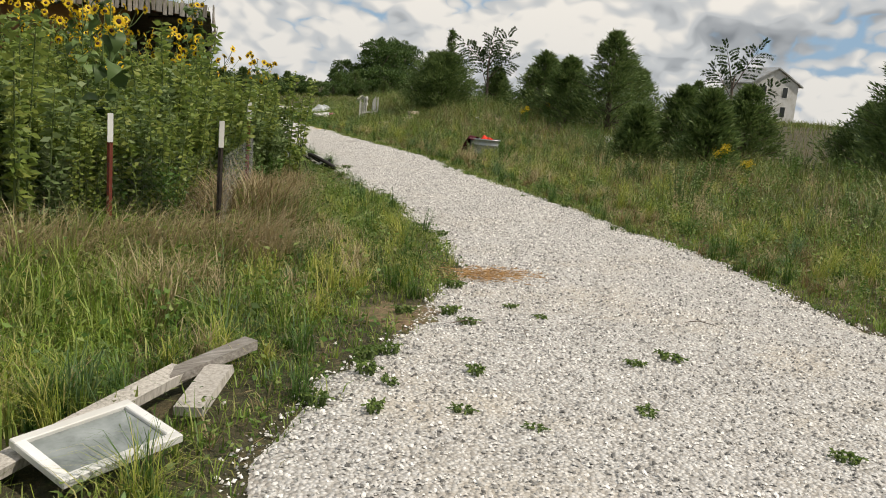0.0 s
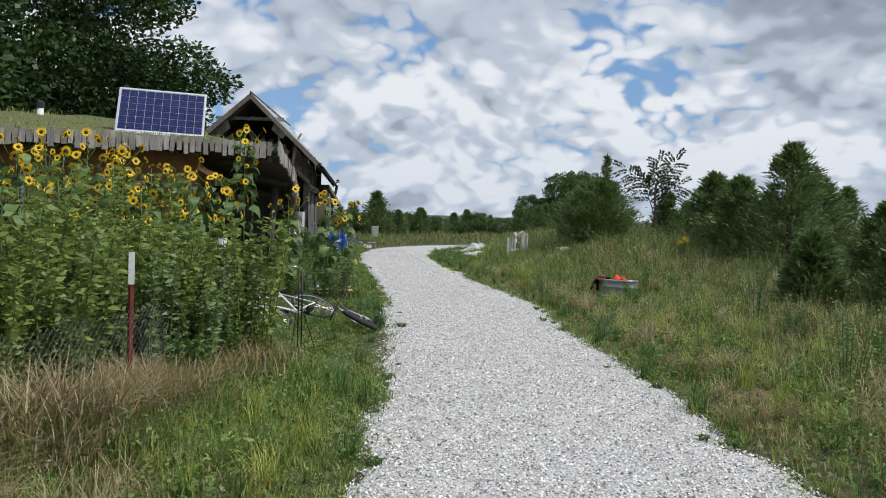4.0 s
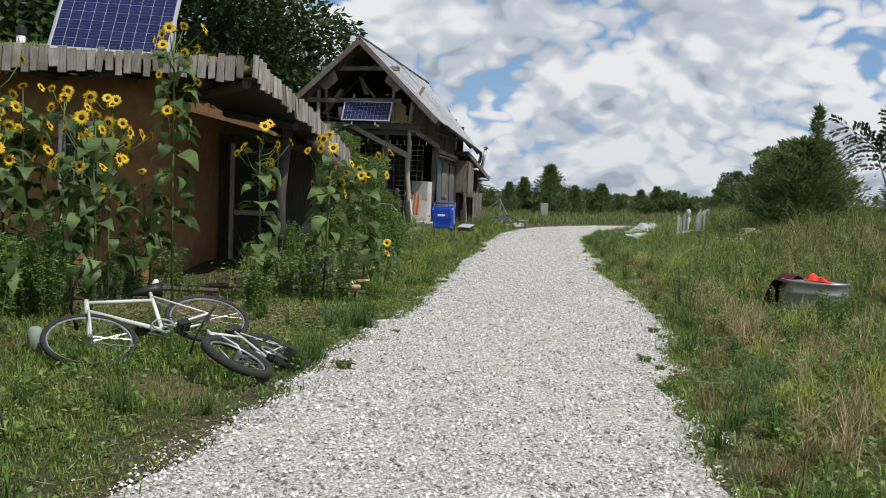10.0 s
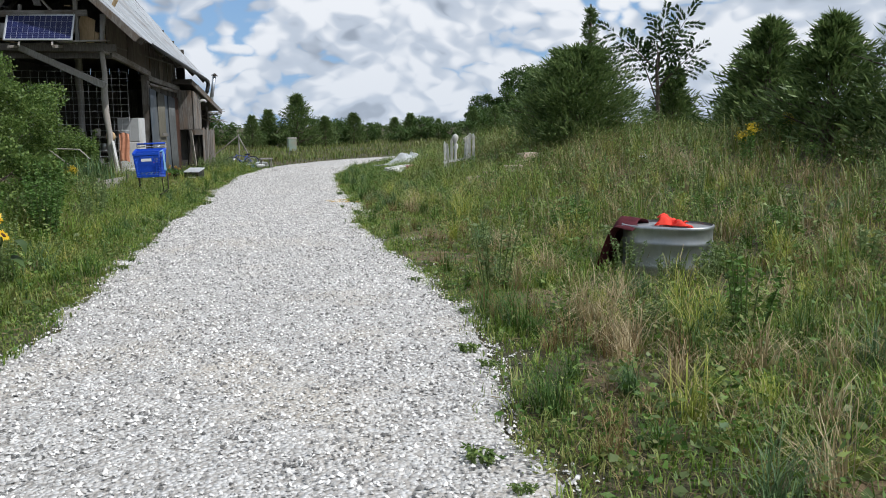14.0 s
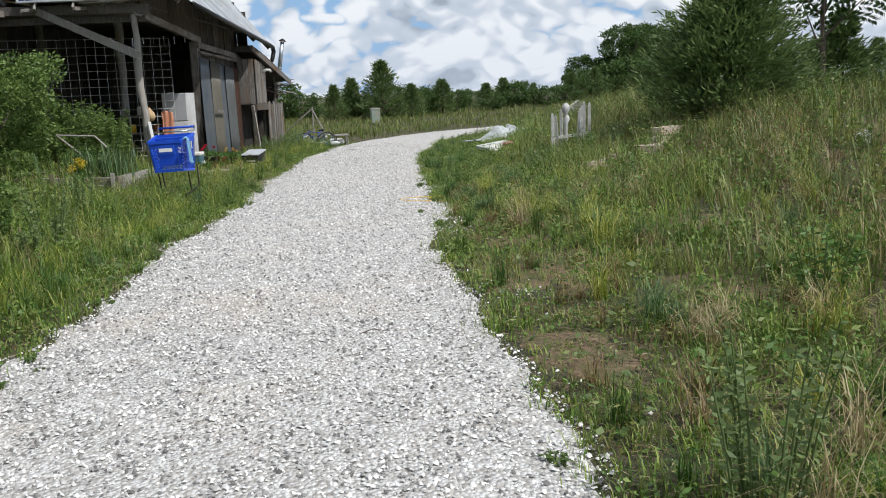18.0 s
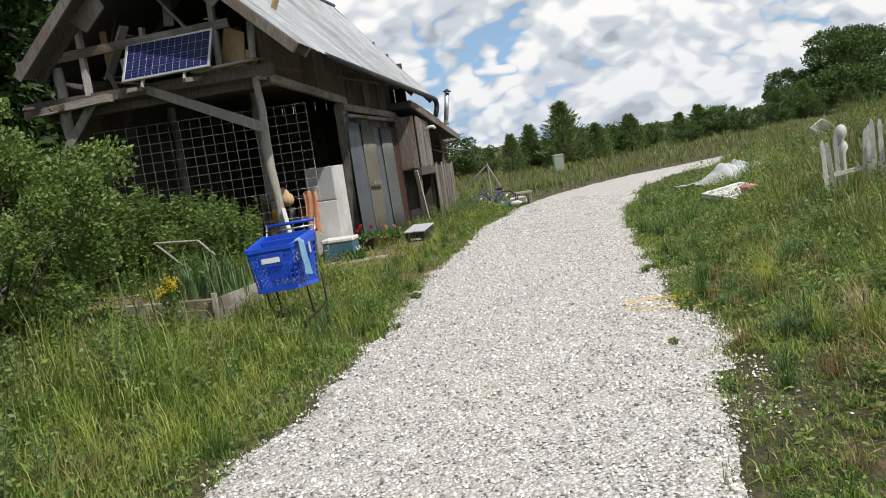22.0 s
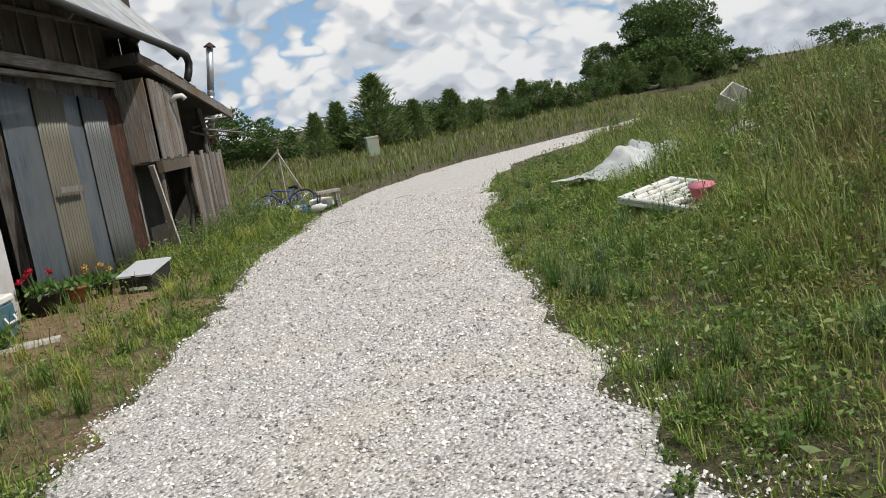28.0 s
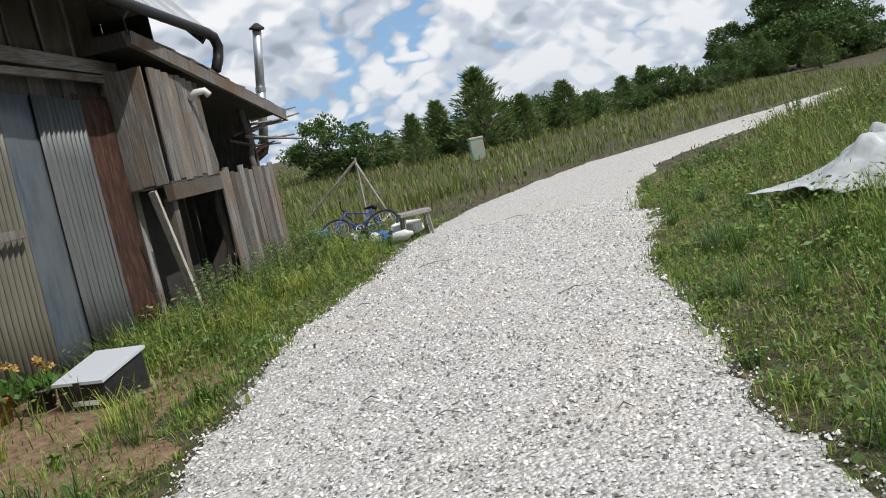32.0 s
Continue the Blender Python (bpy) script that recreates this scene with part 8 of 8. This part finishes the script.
def soil_blob(cx, cy, r, seed, mat, label):
    rs = np.random.RandomState(seed)
    ph = rs.uniform(0, 6.28, 4)

    def fn(u, v):
        a = 2 * math.pi * v
        rr = r * u * (1 + 0.22 * math.sin(2 * a + ph[0]) + 0.14 * math.sin(5 * a + ph[1]) + 0.10 * math.sin(11 * a + ph[2]) + 0.06 * math.sin(23 * a + ph[3]))
        x, y = cx + rr * math.cos(a), cy + 1.25 * rr * math.sin(a)
        bump = 0.004 * math.sin(x * 23 + ph[0]) * math.sin(y * 19 + ph[1])
        return (x, y, ground_z(x, y) + 0.017 - 0.040 * u ** 4 + bump)
    ob = solid("bare_soil", Geo().sheet(fn, 7, 48), M[mat], label, "ground", smooth=True)
    tagged(ob, kind="structure")


M["thatch"] = surface("soil_with_dead_grass", [(0.035, 0.025, 0.014), (0.10, 0.068, 0.038), (0.18, 0.125, 0.072), (0.30, 0.22, 0.13)], 30, rough=1.0, bump=0.9, stain=(0.07, 0.08, 0.028), stain_scale=6.0, space="World")
for i, (cx, cy, r) in enumerate(BARE):
    soil_blob(cx, cy, r * 0.7, 340 + i, "thatch", "worn soil with dead grass showing through the turf")


def grass_mask(x, y):
    """How much grass grows: none on the track, the house, the barn; little on bare soil."""
    l, r = edges(y)
    inside = np.minimum(x - l, r - x)
    m = np.where(inside < -0.12, 1.0, np.where(inside < 0.0, 0.95, np.where(inside < 0.10, 0.50, np.where(inside < 0.22, 0.12, np.where(inside < 0.4, 0.012, 0.0005)))))
    m = m * (1 - 0.30 * patches(x, y, SPILLS)) * (1 - 0.65 * patches(x, y, BARE))
    m = m * np.where(inside < 0, 0.6 + 0.4 * step(0.34, 0.52, lumps(x, y, 2.7, 4.0)), 1)
    m = np.where((x > -9.2) & (x < 2.9) & (y > 20.3) & (y < 27.3), 0.0, m)
    c, s = math.cos(radians(10.5)), math.sin(radians(10.5))
    u, v = (x - 4.35) * s + (y - 35.05) * c, (x - 4.35) * c - (y - 35.05) * s
    m = np.where((u > 0.2) & (u < 10.0) & (v > -4.0) & (v < 0.45), 0.0, m)
    m = np.where((u > 0.2) & (u < 4.2) & (v >= 0.2) & (v < 2.0), 0.09 + 0.35 * (v > 1.45), m)
    m = np.where(np.hypot(x - 10.5, y - 19.5) < 0.8, m * 0.3, m)
    m = np.where((np.hypot(x - 0.02, y - 3.62) < 0.42) | (np.hypot(x - 0.62, y - 4.25) < 0.3), m * 0.05, m)
    m = np.where((x > 1.5) & (x < 4.6) & (y > 17.2) & (y < 20.3), m * 0.35, m)
    return m


def grass_height(x, y):
    l, r = road_edges(y)
    left, right = np.maximum(l - x, 0), np.maximum(x - r, 0)
    h = 0.075 + 0.10 * step(0.1, 1.0, left) + 0.13 * step(0.2, 2.4, right) + 0.14 * step(1.5, 5, right)
    h = np.where(left > 0, h + 0.12 * step(0.9, 2.4, left) * (1 - step(12.0, 13.0, y) * (1 - step(19.5, 21, y))), h)
    h = np.where((left > 0) & (y > 12.2) & (y < 19.8), h * 0.5, h)
    h = h * (1 + 0.5 * (step(19, 23, y) * (1 - step(33, 34.5, y))) * (left > 0.25))
    h = h * (1 + 0.3 * step(38, 40, y) * (left > 0.3) * (1 - step(46, 52, y)))
    h = h * (1 + 0.22 * step(0.9, 2.2, right) * step(22, 27, y) * (1 - step(44, 50, y)))
    return h * (0.55 + 0.9 * lumps(x, y, 1.3, 2.0))


RG = np.random.RandomState(5)


def sow(n, x0, x1, y0, y1, dist_from_road=None):
    y = RG.uniform(y0, y1, n)
    x = RG.uniform(x0, x1, n)
    if dist_from_road is not None:
        l, r = road_edges(y)
        d = RG.uniform(dist_from_road[0], dist_from_road[1], n)
        x = np.where(RG.uniform(size=n) < 0.5, l - d, r + d)
    k = RG.uniform(size=n) < grass_mask(x, y)
    return x[k], y[k]


def field(name, x, y, hs, w, mat, label, lean=0.5, clump=0.0):
    if clump:
        x, y = x + RG.normal(size=len(x)) * clump, y + RG.normal(size=len(x)) * clump
    P = np.stack([x, y, land(x, y) - 0.01], 1)
    H = grass_height(x, y) * hs * RG.uniform(0.5, 1.35, len(x))
    V, loops, sizes = blades(P, H, w * RG.uniform(0.6, 1.4, len(x)), RG, lean)
    ob = new(name, fast_mesh(name, V, loops, sizes, M[mat]))
    return tagged(ob, label, "grass", kind="stuff")


def tufts(name, n, y0, y1, band, per, spread, hs, w, mat, label, lean=1.0, side=0, dry=None):
    """Blades growing in bunches, leaning outward from the middle of each."""
    y = RG.uniform(y0, y1, n)
    l, r = road_edges(y)
    d = band[0] + (band[1] - band[0]) * RG.uniform(size=n) ** 1.4
    pick = RG.uniform(size=n) < (0.5 if side == 0 else (0.0 if side > 0 else 1.0))
    x = np.where(pick, l - d, r + d)
    k = RG.uniform(size=n) < grass_mask(x, y)
    if dry is not None:
        k &= lumps(x, y, dry[0], dry[1]) > dry[2]
    x, y = x[k], y[k]
    big = RG.uniform(0.55, 1.35, len(x))
    x, y, big = np.repeat(x, per), np.repeat(y, per), np.repeat(big, per)
    a = RG.uniform(0, 2 * np.pi, len(x))
    q = np.abs(RG.normal(size=len(x)))
    ox, oy = np.cos(a) * q * spread * big, np.sin(a) * q * spread * big
    x, y = x + ox, y + oy
    H = grass_height(x, y) * hs * big * RG.uniform(0.55, 1.25, len(x))
    P = np.stack([x, y, land(x, y) - 0.01], 1)
    V, loops, sizes = blades(P, H, w * RG.uniform(0.6, 1.4, len(x)), RG, lean, np.arctan2(oy, ox) + RG.normal(size=len(x)) * 0.7)
    ob = new(name, fast_mesh(name, V, loops, sizes, M[mat]))
    return tagged(ob, label, "grass", kind="stuff")


def tussocks(name, n, y0, y1, band, per, reach, mat, label, side=0, width=0.0028):
    """Arching blades that spring from one root, each tussock of its own size and lean."""
    y = RG.uniform(y0, y1, n)
    l, r = road_edges(y)
    d = band[0] + (band[1] - band[0]) * RG.uniform(size=n) ** 1.3
    pick = RG.uniform(size=n) < (0.5 if side == 0 else (0.0 if side > 0 else 1.0))
    x = np.where(pick, l - d, r + d)
    k = RG.uniform(size=n) < grass_mask(x, y)
    x, y = x[k], y[k]
    big, way, comb = RG.uniform(0.55, 1.35, len(x)), RG.uniform(0, 6.28, len(x)), RG.uniform(0, 0.8, len(x))
    x, y, big, way, comb = (np.repeat(q, per) for q in (x, y, big, way, comb))
    m = len(x)
    a = RG.uniform(0, 6.28, m)
    ex, ey = np.cos(a) + comb * 1.2 * np.cos(way), np.sin(a) + comb * 1.2 * np.sin(way)
    q = np.hypot(ex, ey) + 1e-6
    ex, ey = ex / q, ey / q
    long = reach * big * RG.uniform(0.45, 1.2, m)
    out = RG.uniform(0.25, 1.0, m)
    w = width * RG.uniform(0.6, 1.4, m)
    fx, fy = x + RG.normal(size=m) * 0.03 * big, y + RG.normal(size=m) * 0.03 * big
    z = land(fx, fy) - 0.01
    rows = []
    for t_, rise, go in ((0.0, 0.0, 0.0), (0.4, 0.52, 0.20), (0.75, 0.74, 0.55), (1.0, 0.62, 0.95)):
        px_, py_ = fx + ex * long * out * go, fy + ey * long * out * go
        pz = z + long * rise * (1.15 - 0.55 * out)
        ww = w * (1 - 0.85 * t_)
        rows += [np.stack([px_ - ey * ww, py_ + ex * ww, pz], 1), np.stack([px_ + ey * ww, py_ - ex * ww, pz], 1)]
    V = np.stack(rows, 1).reshape(-1, 3)
    loops = (np.arange(m)[:, None] * 8 + np.array([[0, 1, 3, 2, 2, 3, 5, 4, 4, 5, 7, 6]])).ravel()
    return tagged(new(name, fast_mesh(name, V, loops, np.full(m * 3, 4), M[mat])), label, "grass", kind="stuff")


def litter(name, n, y0, y1, band, mat, label):
    """Dead blades lying on the soil."""
    x, y = sow(n, 0, 1, y0, y1, band)
    P = np.stack([x, y, land(x, y) + RG.uniform(0.004, 0.03, len(x))], 1)
    L = unit(RG, len(x)) * np.array([1, 1, 0.18]) * RG.uniform(0.05, 0.16, (len(x), 1))
    return tagged(new(name, leaf_mesh(name, leaf_quads(P, L, RG.uniform(0.0015, 0.004, len(x)), RG, 0.1), M[mat])), label, "grass", kind="stuff")


x, y = sow(215000, 0, 1, -1, 44, (-0.25, 2.2))
field("verge_turf", x, y, 0.80, 0.0030, "turf", "short fine turf along the gravel track", 1.1)
x, y = sow(70000, 0, 1, 15, 42, (-0.05, 1.7))
field("bank_turf", x, y, 0.95, 0.0034, "turf", "dense green turf beside the track", 1.2)
tufts("verge_grass", 16000, -1, 46, (-0.05, 3.2), 11, 0.045, 1.25, 0.0032, "grass", "tufted green grass along the gravel track")
tufts("meadow_grass", 10000, -2, 52, (2.0, 9.5), 11, 0.07, 1.35, 0.0052, "meadow", "rough tufted meadow grass with dry patches")
tufts("bluish_grass", 1500, 2, 46, (0.3, 4.5), 13, 0.05, 1.35, 0.0035, "blue_grass", "bluish tufts of coarse grass", 1.0, 0, (0.9, 1.0, 0.55))
tufts("dry_grass", 3400, -1, 48, (0.2, 7.0), 9, 0.06, 1.1, 0.0032, "straw", "dry straw-coloured grass among the green", 1.3, 0, (1.1, 7.0, 0.46))
tufts("bank_hay", 700, 5, 30, (0.5, 5.5), 14, 0.08, 1.35, 0.0030, "hay", "dry tan grass on the bank beside the track", 1.5, 1, (0.8, 2.0, 0.50))
tufts("russet_grass", 4500, 2, 46, (0.3, 6.5), 10, 0.06, 1.0, 0.0034, "russet", "reddish-brown dry weeds low in the bank", 1.4, 1, (0.75, 5.0, 0.47))
M["lime_grass"] = leafy("yellow_green_grass", [(0.18, 0.24, 0.03), (0.30, 0.36, 0.05), (0.44, 0.46, 0.09), (0.50, 0.44, 0.16)], None)
M["deep_grass"] = leafy("deep_green_grass", [(0.035, 0.085, 0.014), (0.065, 0.14, 0.022), (0.11, 0.20, 0.035)], None)
tussocks("lime_tussocks", 300, 3, 30, (0.7, 6.5), 75, 0.42, "lime_grass", "yellow-green arching tussocks on the bank", 1)
tussocks("tan_tussocks", 170, 3, 28, (0.6, 6.0), 70, 0.42, "hay", "combed tan tussocks of dead grass on the bank", 1)
tussocks("blue_tussocks", 260, 3, 46, (0.3, 6.0), 75, 0.36, "blue_grass", "blue-green tussocks of coarse grass", 0, 0.0034)
tussocks("deep_tussocks", 1300, 2, 46, (0.1, 6.5), 60, 0.34, "deep_grass", "deep green tussocks among paler grass")
tussocks("russet_tussocks", 500, 3, 31, (0.15, 5.0), 45, 0.26, "russet", "reddish-brown withered tussocks low on the bank", 1)
tussocks("left_tussocks", 120, 1, 10.5, (0.4, 2.6), 60, 0.34, "lime_grass", "yellow-green tussocks along the verge", -1)
tussocks("bay_tussocks", 220, 21, 44, (0.4, 2.6), 60, 0.34, "lime_grass", "yellow-green tussocks along the verge", -1)
y = RG.uniform(8.5, 20, 60000)
x = road_edges(y)[0] - RG.uniform(-0.1, 3.2, len(y)) ** 1.0
k = RG.uniform(size=len(y)) < grass_mask(x, y)
field("yard_turf", x[k], y[k], 1.15, 0.0034, "turf", "mown green turf before the earthen house", 1.3)
litter("dead_grass", 60000, 0, 45, (-0.1, 4.5), "straw", "dead grass blades lying on the soil")
x, y = sow(42000, -20, 50, -6, 75)
field("far_grass", x, y, 1.0, 0.010, "meadow", "rough meadow grass further off", 0.7)
x, y = sow(62000, -4, 46, 36, 84)
field("hill_grass", x, y, 1.0, 0.013, "meadow", "tall meadow grass on the slope beyond the track", 0.6)
x, y = sow(26000, -60, 100, 50, 140)
field("distant_grass", x, y, 0.95, 0.03, "meadow", "distant meadow grass", 0.4)
x, y = sow(16000, 0, 1, 0, 46, (0.3, 6.0))
k = lumps(x, y, 0.6, 3.0) > 0.45
x, y = x[k], y[k]
field("seed_stalks", x, y, 1.6, 0.0016, "seed", "thin stalks of seeding grass", 0.5)
P = np.stack([x, y, land(x, y) + grass_height(x, y) * RG.uniform(0.8, 1.6, len(x))], 1)
L = (unit(RG, len(x)) * np.array([0.5, 0.5, 0.2]) + np.array([0, 0, 0.8])) * RG.uniform(0.03, 0.08, (len(x), 1))
tagged(new("seed_heads", leaf_mesh("seed_heads", leaf_quads(P, L, RG.uniform(0.004, 0.008, len(x)), RG), M["seed"])), "foxtail seed heads standing above the grass", "grass", kind="stuff")
# leafy forbs in clumps over both verges
M["forb"] = leafy("meadow_forb", [(0.06, 0.13, 0.025), (0.12, 0.22, 0.04), (0.22, 0.32, 0.07), (0.30, 0.34, 0.12)], (0.26, 0.17, 0.07), 0.8)
for nm, n, per, band, y0, y1, hs, size in (("meadow_forbs", 3600, 30, (0.5, 7.5), 1, 46, 1.0, 0.055), ("verge_forbs", 3600, 18, (-0.05, 1.8), 2, 44, 0.8, 0.035)):
    x, y = sow(n, 0, 1, y0, y1, band)
    big = RG.uniform(0.5, 1.3, len(x))
    x, y, big = np.repeat(x, per), np.repeat(y, per), np.repeat(big, per)
    f = RG.uniform(0.05, 1, len(x))
    hh = (0.09 + grass_height(x, y)) * hs * big
    x, y = x + RG.normal(size=len(x)) * hh * 0.30 * (0.4 + f), y + RG.normal(size=len(x)) * hh * 0.30 * (0.4 + f)
    P = np.stack([x, y, land(x, y) + f * hh], 1)
    L = (unit(RG, len(x)) * np.array([1, 1, 0.5]) + np.array([0, 0, 0.15])) * size * RG.uniform(0.6, 1.4, (len(x), 1))
    tagged(new(nm, leaf_mesh(nm, leaf_quads(P, L, size * RG.uniform(0.16, 0.30, len(x)), RG, 0.4), M["forb"])), "clumps of small-leaved forbs among the grass", "weeds", kind="stuff")
# straw and dead stems before the house
n = 7000
xx, yy = RG.normal(size=n) * 0.85 + 3.5, RG.normal(size=n) * 0.75 + 17.7
k = xx < np.interp(yy, ROAD_Y, ROAD_L) - 0.5
xx, yy = xx[k], yy[k]
P = np.stack([xx, yy, land(xx, yy) + RG.uniform(0.005, 0.05, len(xx))], 1)
L = unit(RG, len(xx)) * np.array([1, 1, 0.22]) * RG.uniform(0.06, 0.22, (len(xx), 1))
tagged(new("straw_mulch", leaf_mesh("straw_mulch", leaf_quads(P, L, RG.uniform(0.002, 0.005, len(xx)), RG, 0.1), M["straw"])), "dry straw mulch spread before the earthen house", "straw", kind="stuff")
# low clover and creeping weeds in the turf
for nm, n, band, f, cut, size, mat, lab in (("clover", 60000, (-0.15, 4.0), 1.6, 0.47, 0.045, "leaf_bright", "low clover and creeping weeds in the turf"), ("broad_weeds", 30000, (0.0, 5.0), 0.9, 0.52, 0.075, "leaf_grey", "broad-leaved weeds among the grass"), ("dark_weeds", 26000, (0.2, 7.0), 1.2, 0.50, 0.06, "leaf", "dark green leafy weeds in the meadow")):
    x, y = sow(n, 0, 1, 0, 46, band)
    k = lumps(x, y, f, n * 0.001) > cut
    x, y = x[k], y[k]
    P = np.stack([x, y, land(x, y) + RG.uniform(0.01, 1.0, len(x)) * grass_height(x, y) * 0.9], 1)
    L = unit(RG, len(x)) * np.array([1, 1, 0.45]) * size * RG.uniform(0.6, 1.3, (len(x), 1))
    tagged(new(nm, leaf_mesh(nm, leaf_quads(P, L, size * RG.uniform(0.18, 0.34, len(x)), RG), M[mat])), lab, "weeds", kind="stuff")
# leeks standing in the raised bed
n = 260
xx, yy = 4.25 + RG.normal(size=n) * 0.28, 31.35 + RG.normal(size=n) * 0.22
P = np.stack([xx, yy, np.full(n, gz(3.6, 31, 0.28))], 1)
V, loops, sizes = blades(P, RG.uniform(0.35, 0.75, n), 0.009 * RG.uniform(0.6, 1.4, n), RG, 0.5)
tagged(new("leek_bed", fast_mesh("leek_bed", V, loops, sizes, M["blue_grass"])), "upright leek leaves growing in the raised bed", "vegetable", kind="stuff")
# heavy hay fallen at the foot of the fence
n = 7500
xx = RG.uniform(-1.6, 1.85, n)
yy = 7.45 + RG.normal(size=n) * 0.28 - 0.25 * (xx < 0.3)
P = np.stack([xx, yy, land(xx, yy) - 0.01], 1)
V, loops, sizes = blades(P, RG.uniform(0.18, 0.62, n), 0.0042 * RG.uniform(0.6, 1.4, n), RG, 1.5, RG.normal(size=n) * 0.9 - 0.6)
tagged(new("hay_clump", fast_mesh("hay_clump", V, loops, sizes, M["hay"])), "heap of long tan hay leaning at the garden fence", "grass", kind="stuff")
# long hay at the garden fence
yy = RG.uniform(8.2, 12.5, 9000)
xx = np.interp(yy, [2.0, 5.65, 7.9, 10.2, 12.0, 13.5], [-0.6, 0.75, 1.5, 2.25, 3.0, 3.0]) + RG.normal(size=9000) * 0.30
field("fence_hay", xx, yy, 1.7, 0.006, "straw", "long dry hay leaning on the garden fence", 1.1)
yy = RG.uniform(-1, 12.5, 20000)
xx = np.interp(yy, [-1, 2.0, 7.9, 10.2, 12.0, 13.5], [-2.6, -1.6, 1.3, 2.25, 3.0, 3.0]) - RG.exponential(1.0, 20000) + 0.5
field("fence_grass", xx, yy, 1.35, 0.0045, "grass", "tall green grass along the garden fence", 1.0)
k = lumps(xx, yy, 1.1, 2.5) > 0.60
field("fence_straw", xx[k] + 0.05, yy[k] + 0.04, 1.55, 0.0042, "hay", "tan dead stems among the tall fence grass", 1.2)
tussocks("fence_tussocks", 80, 0, 9, (0.9, 3.0), 70, 0.40, "hay", "combed tan tussocks before the garden fence", -1)
# grass on the living roof
xx, yy = RG.uniform(-8, 3.6, 9000), RG.uniform(19.45, 25.0, 9000)
ex = np.array([p[0] for p in EAVE[4:]])
ey = np.array([p[1] for p in EAVE[4:]])
k = xx < np.interp(yy, ey, ex) - 0.05
xx, yy = xx[k], yy[k]
edge = np.interp(yy, ey, [p[2] for p in EAVE[4:]])
zz = np.minimum(2.86 + 0.16 * (yy - 19.4), edge + 0.30 * (np.interp(yy, ey, ex) - xx))
Hh = RG.uniform(0.05, 0.22, len(xx)) * (0.4 + lumps(xx, yy, 1.7, 1))
V, loops, sizes = blades(np.stack([xx, yy, zz - 0.02], 1), Hh, 0.006 * RG.uniform(0.6, 1.4, len(xx)), RG, 0.6)
tagged(new("roof_grass", fast_mesh("roof_grass", V, loops, sizes, M["grass"])), "grass growing on the earth roof", "grass", kind="stuff")

# ---- loose gravel ----
def stones(n, y0, y1, size):
    rs = RG
    yv = y0 + (y1 - y0) * (1 - np.sqrt(rs.uniform(0, 1, n))) * 1.0
    yv = np.where(rs.uniform(size=n) < 0.7, rs.uniform(y0, 44, n), yv)
    l, r = edges(yv)
    xv = l + (r - l) * rs.uniform(0, 1, n)
    u = (xv - l) / (r - l)
    far = rs.uniform(size=n)
    out = rs.exponential(0.07, n)
    xv = np.where(far < 0.002, l - out, np.where(far > 0.998, r + out, xv))
    for i, (cx, cy, cr) in enumerate(SPILLS):
        k = slice(i * 130, (i + 1) * 130)
        xv[k], yv[k] = cx + rs.normal(size=130) * cr * 0.3, cy + rs.normal(size=130) * cr * 0.4
    l, r = edges(yv)
    u = (xv - l) / (r - l)
    zv = land(xv, yv) + 0.03 * np.sqrt(np.sin(np.pi * np.clip(u, 0, 1))) + 0.004
    s = size * (0.35 + 1.35 * rs.uniform(0, 1, n) ** 1.7)
    # angular chips: four corners below and a slanting ridge above
    base = np.array([[1, 0.1, 0], [0, 0.85, 0], [-1, -0.1, 0], [0.1, -0.85, 0], [0.42, 0.12, 0.72], [-0.35, -0.1, 0.62]])
    a = rs.uniform(0, 2 * np.pi, n)
    c, q = np.cos(a), np.sin(a)
    B = base[None] * rs.uniform(0.65, 1.3, (n, 6, 1)) * s[:, None, None]
    X = B[..., 0] * c[:, None] - B[..., 1] * q[:, None] + xv[:, None]
    Y = B[..., 0] * q[:, None] + B[..., 1] * c[:, None] + yv[:, None]
    Z = B[..., 2] + B[..., 0] * rs.uniform(-0.5, 0.5, (n, 1)) + B[..., 1] * rs.uniform(-0.4, 0.4, (n, 1)) + zv[:, None]
    V = np.stack([X, Y, Z], -1).reshape(-1, 3)
    k = np.arange(n)[:, None] * 6
    loops = (k + np.array([[0, 1, 4, 1, 2, 5, 1, 5, 4, 2, 3, 5, 3, 0, 4, 3, 4, 5]])).ravel()
    return fast_mesh("gravel", V, loops, np.full(n * 6, 3), M["stone"])


tagged(new("gravel", stones(210000, -1, 48, 0.0090)), "loose crushed white limestone on the track", "gravel", kind="stuff")
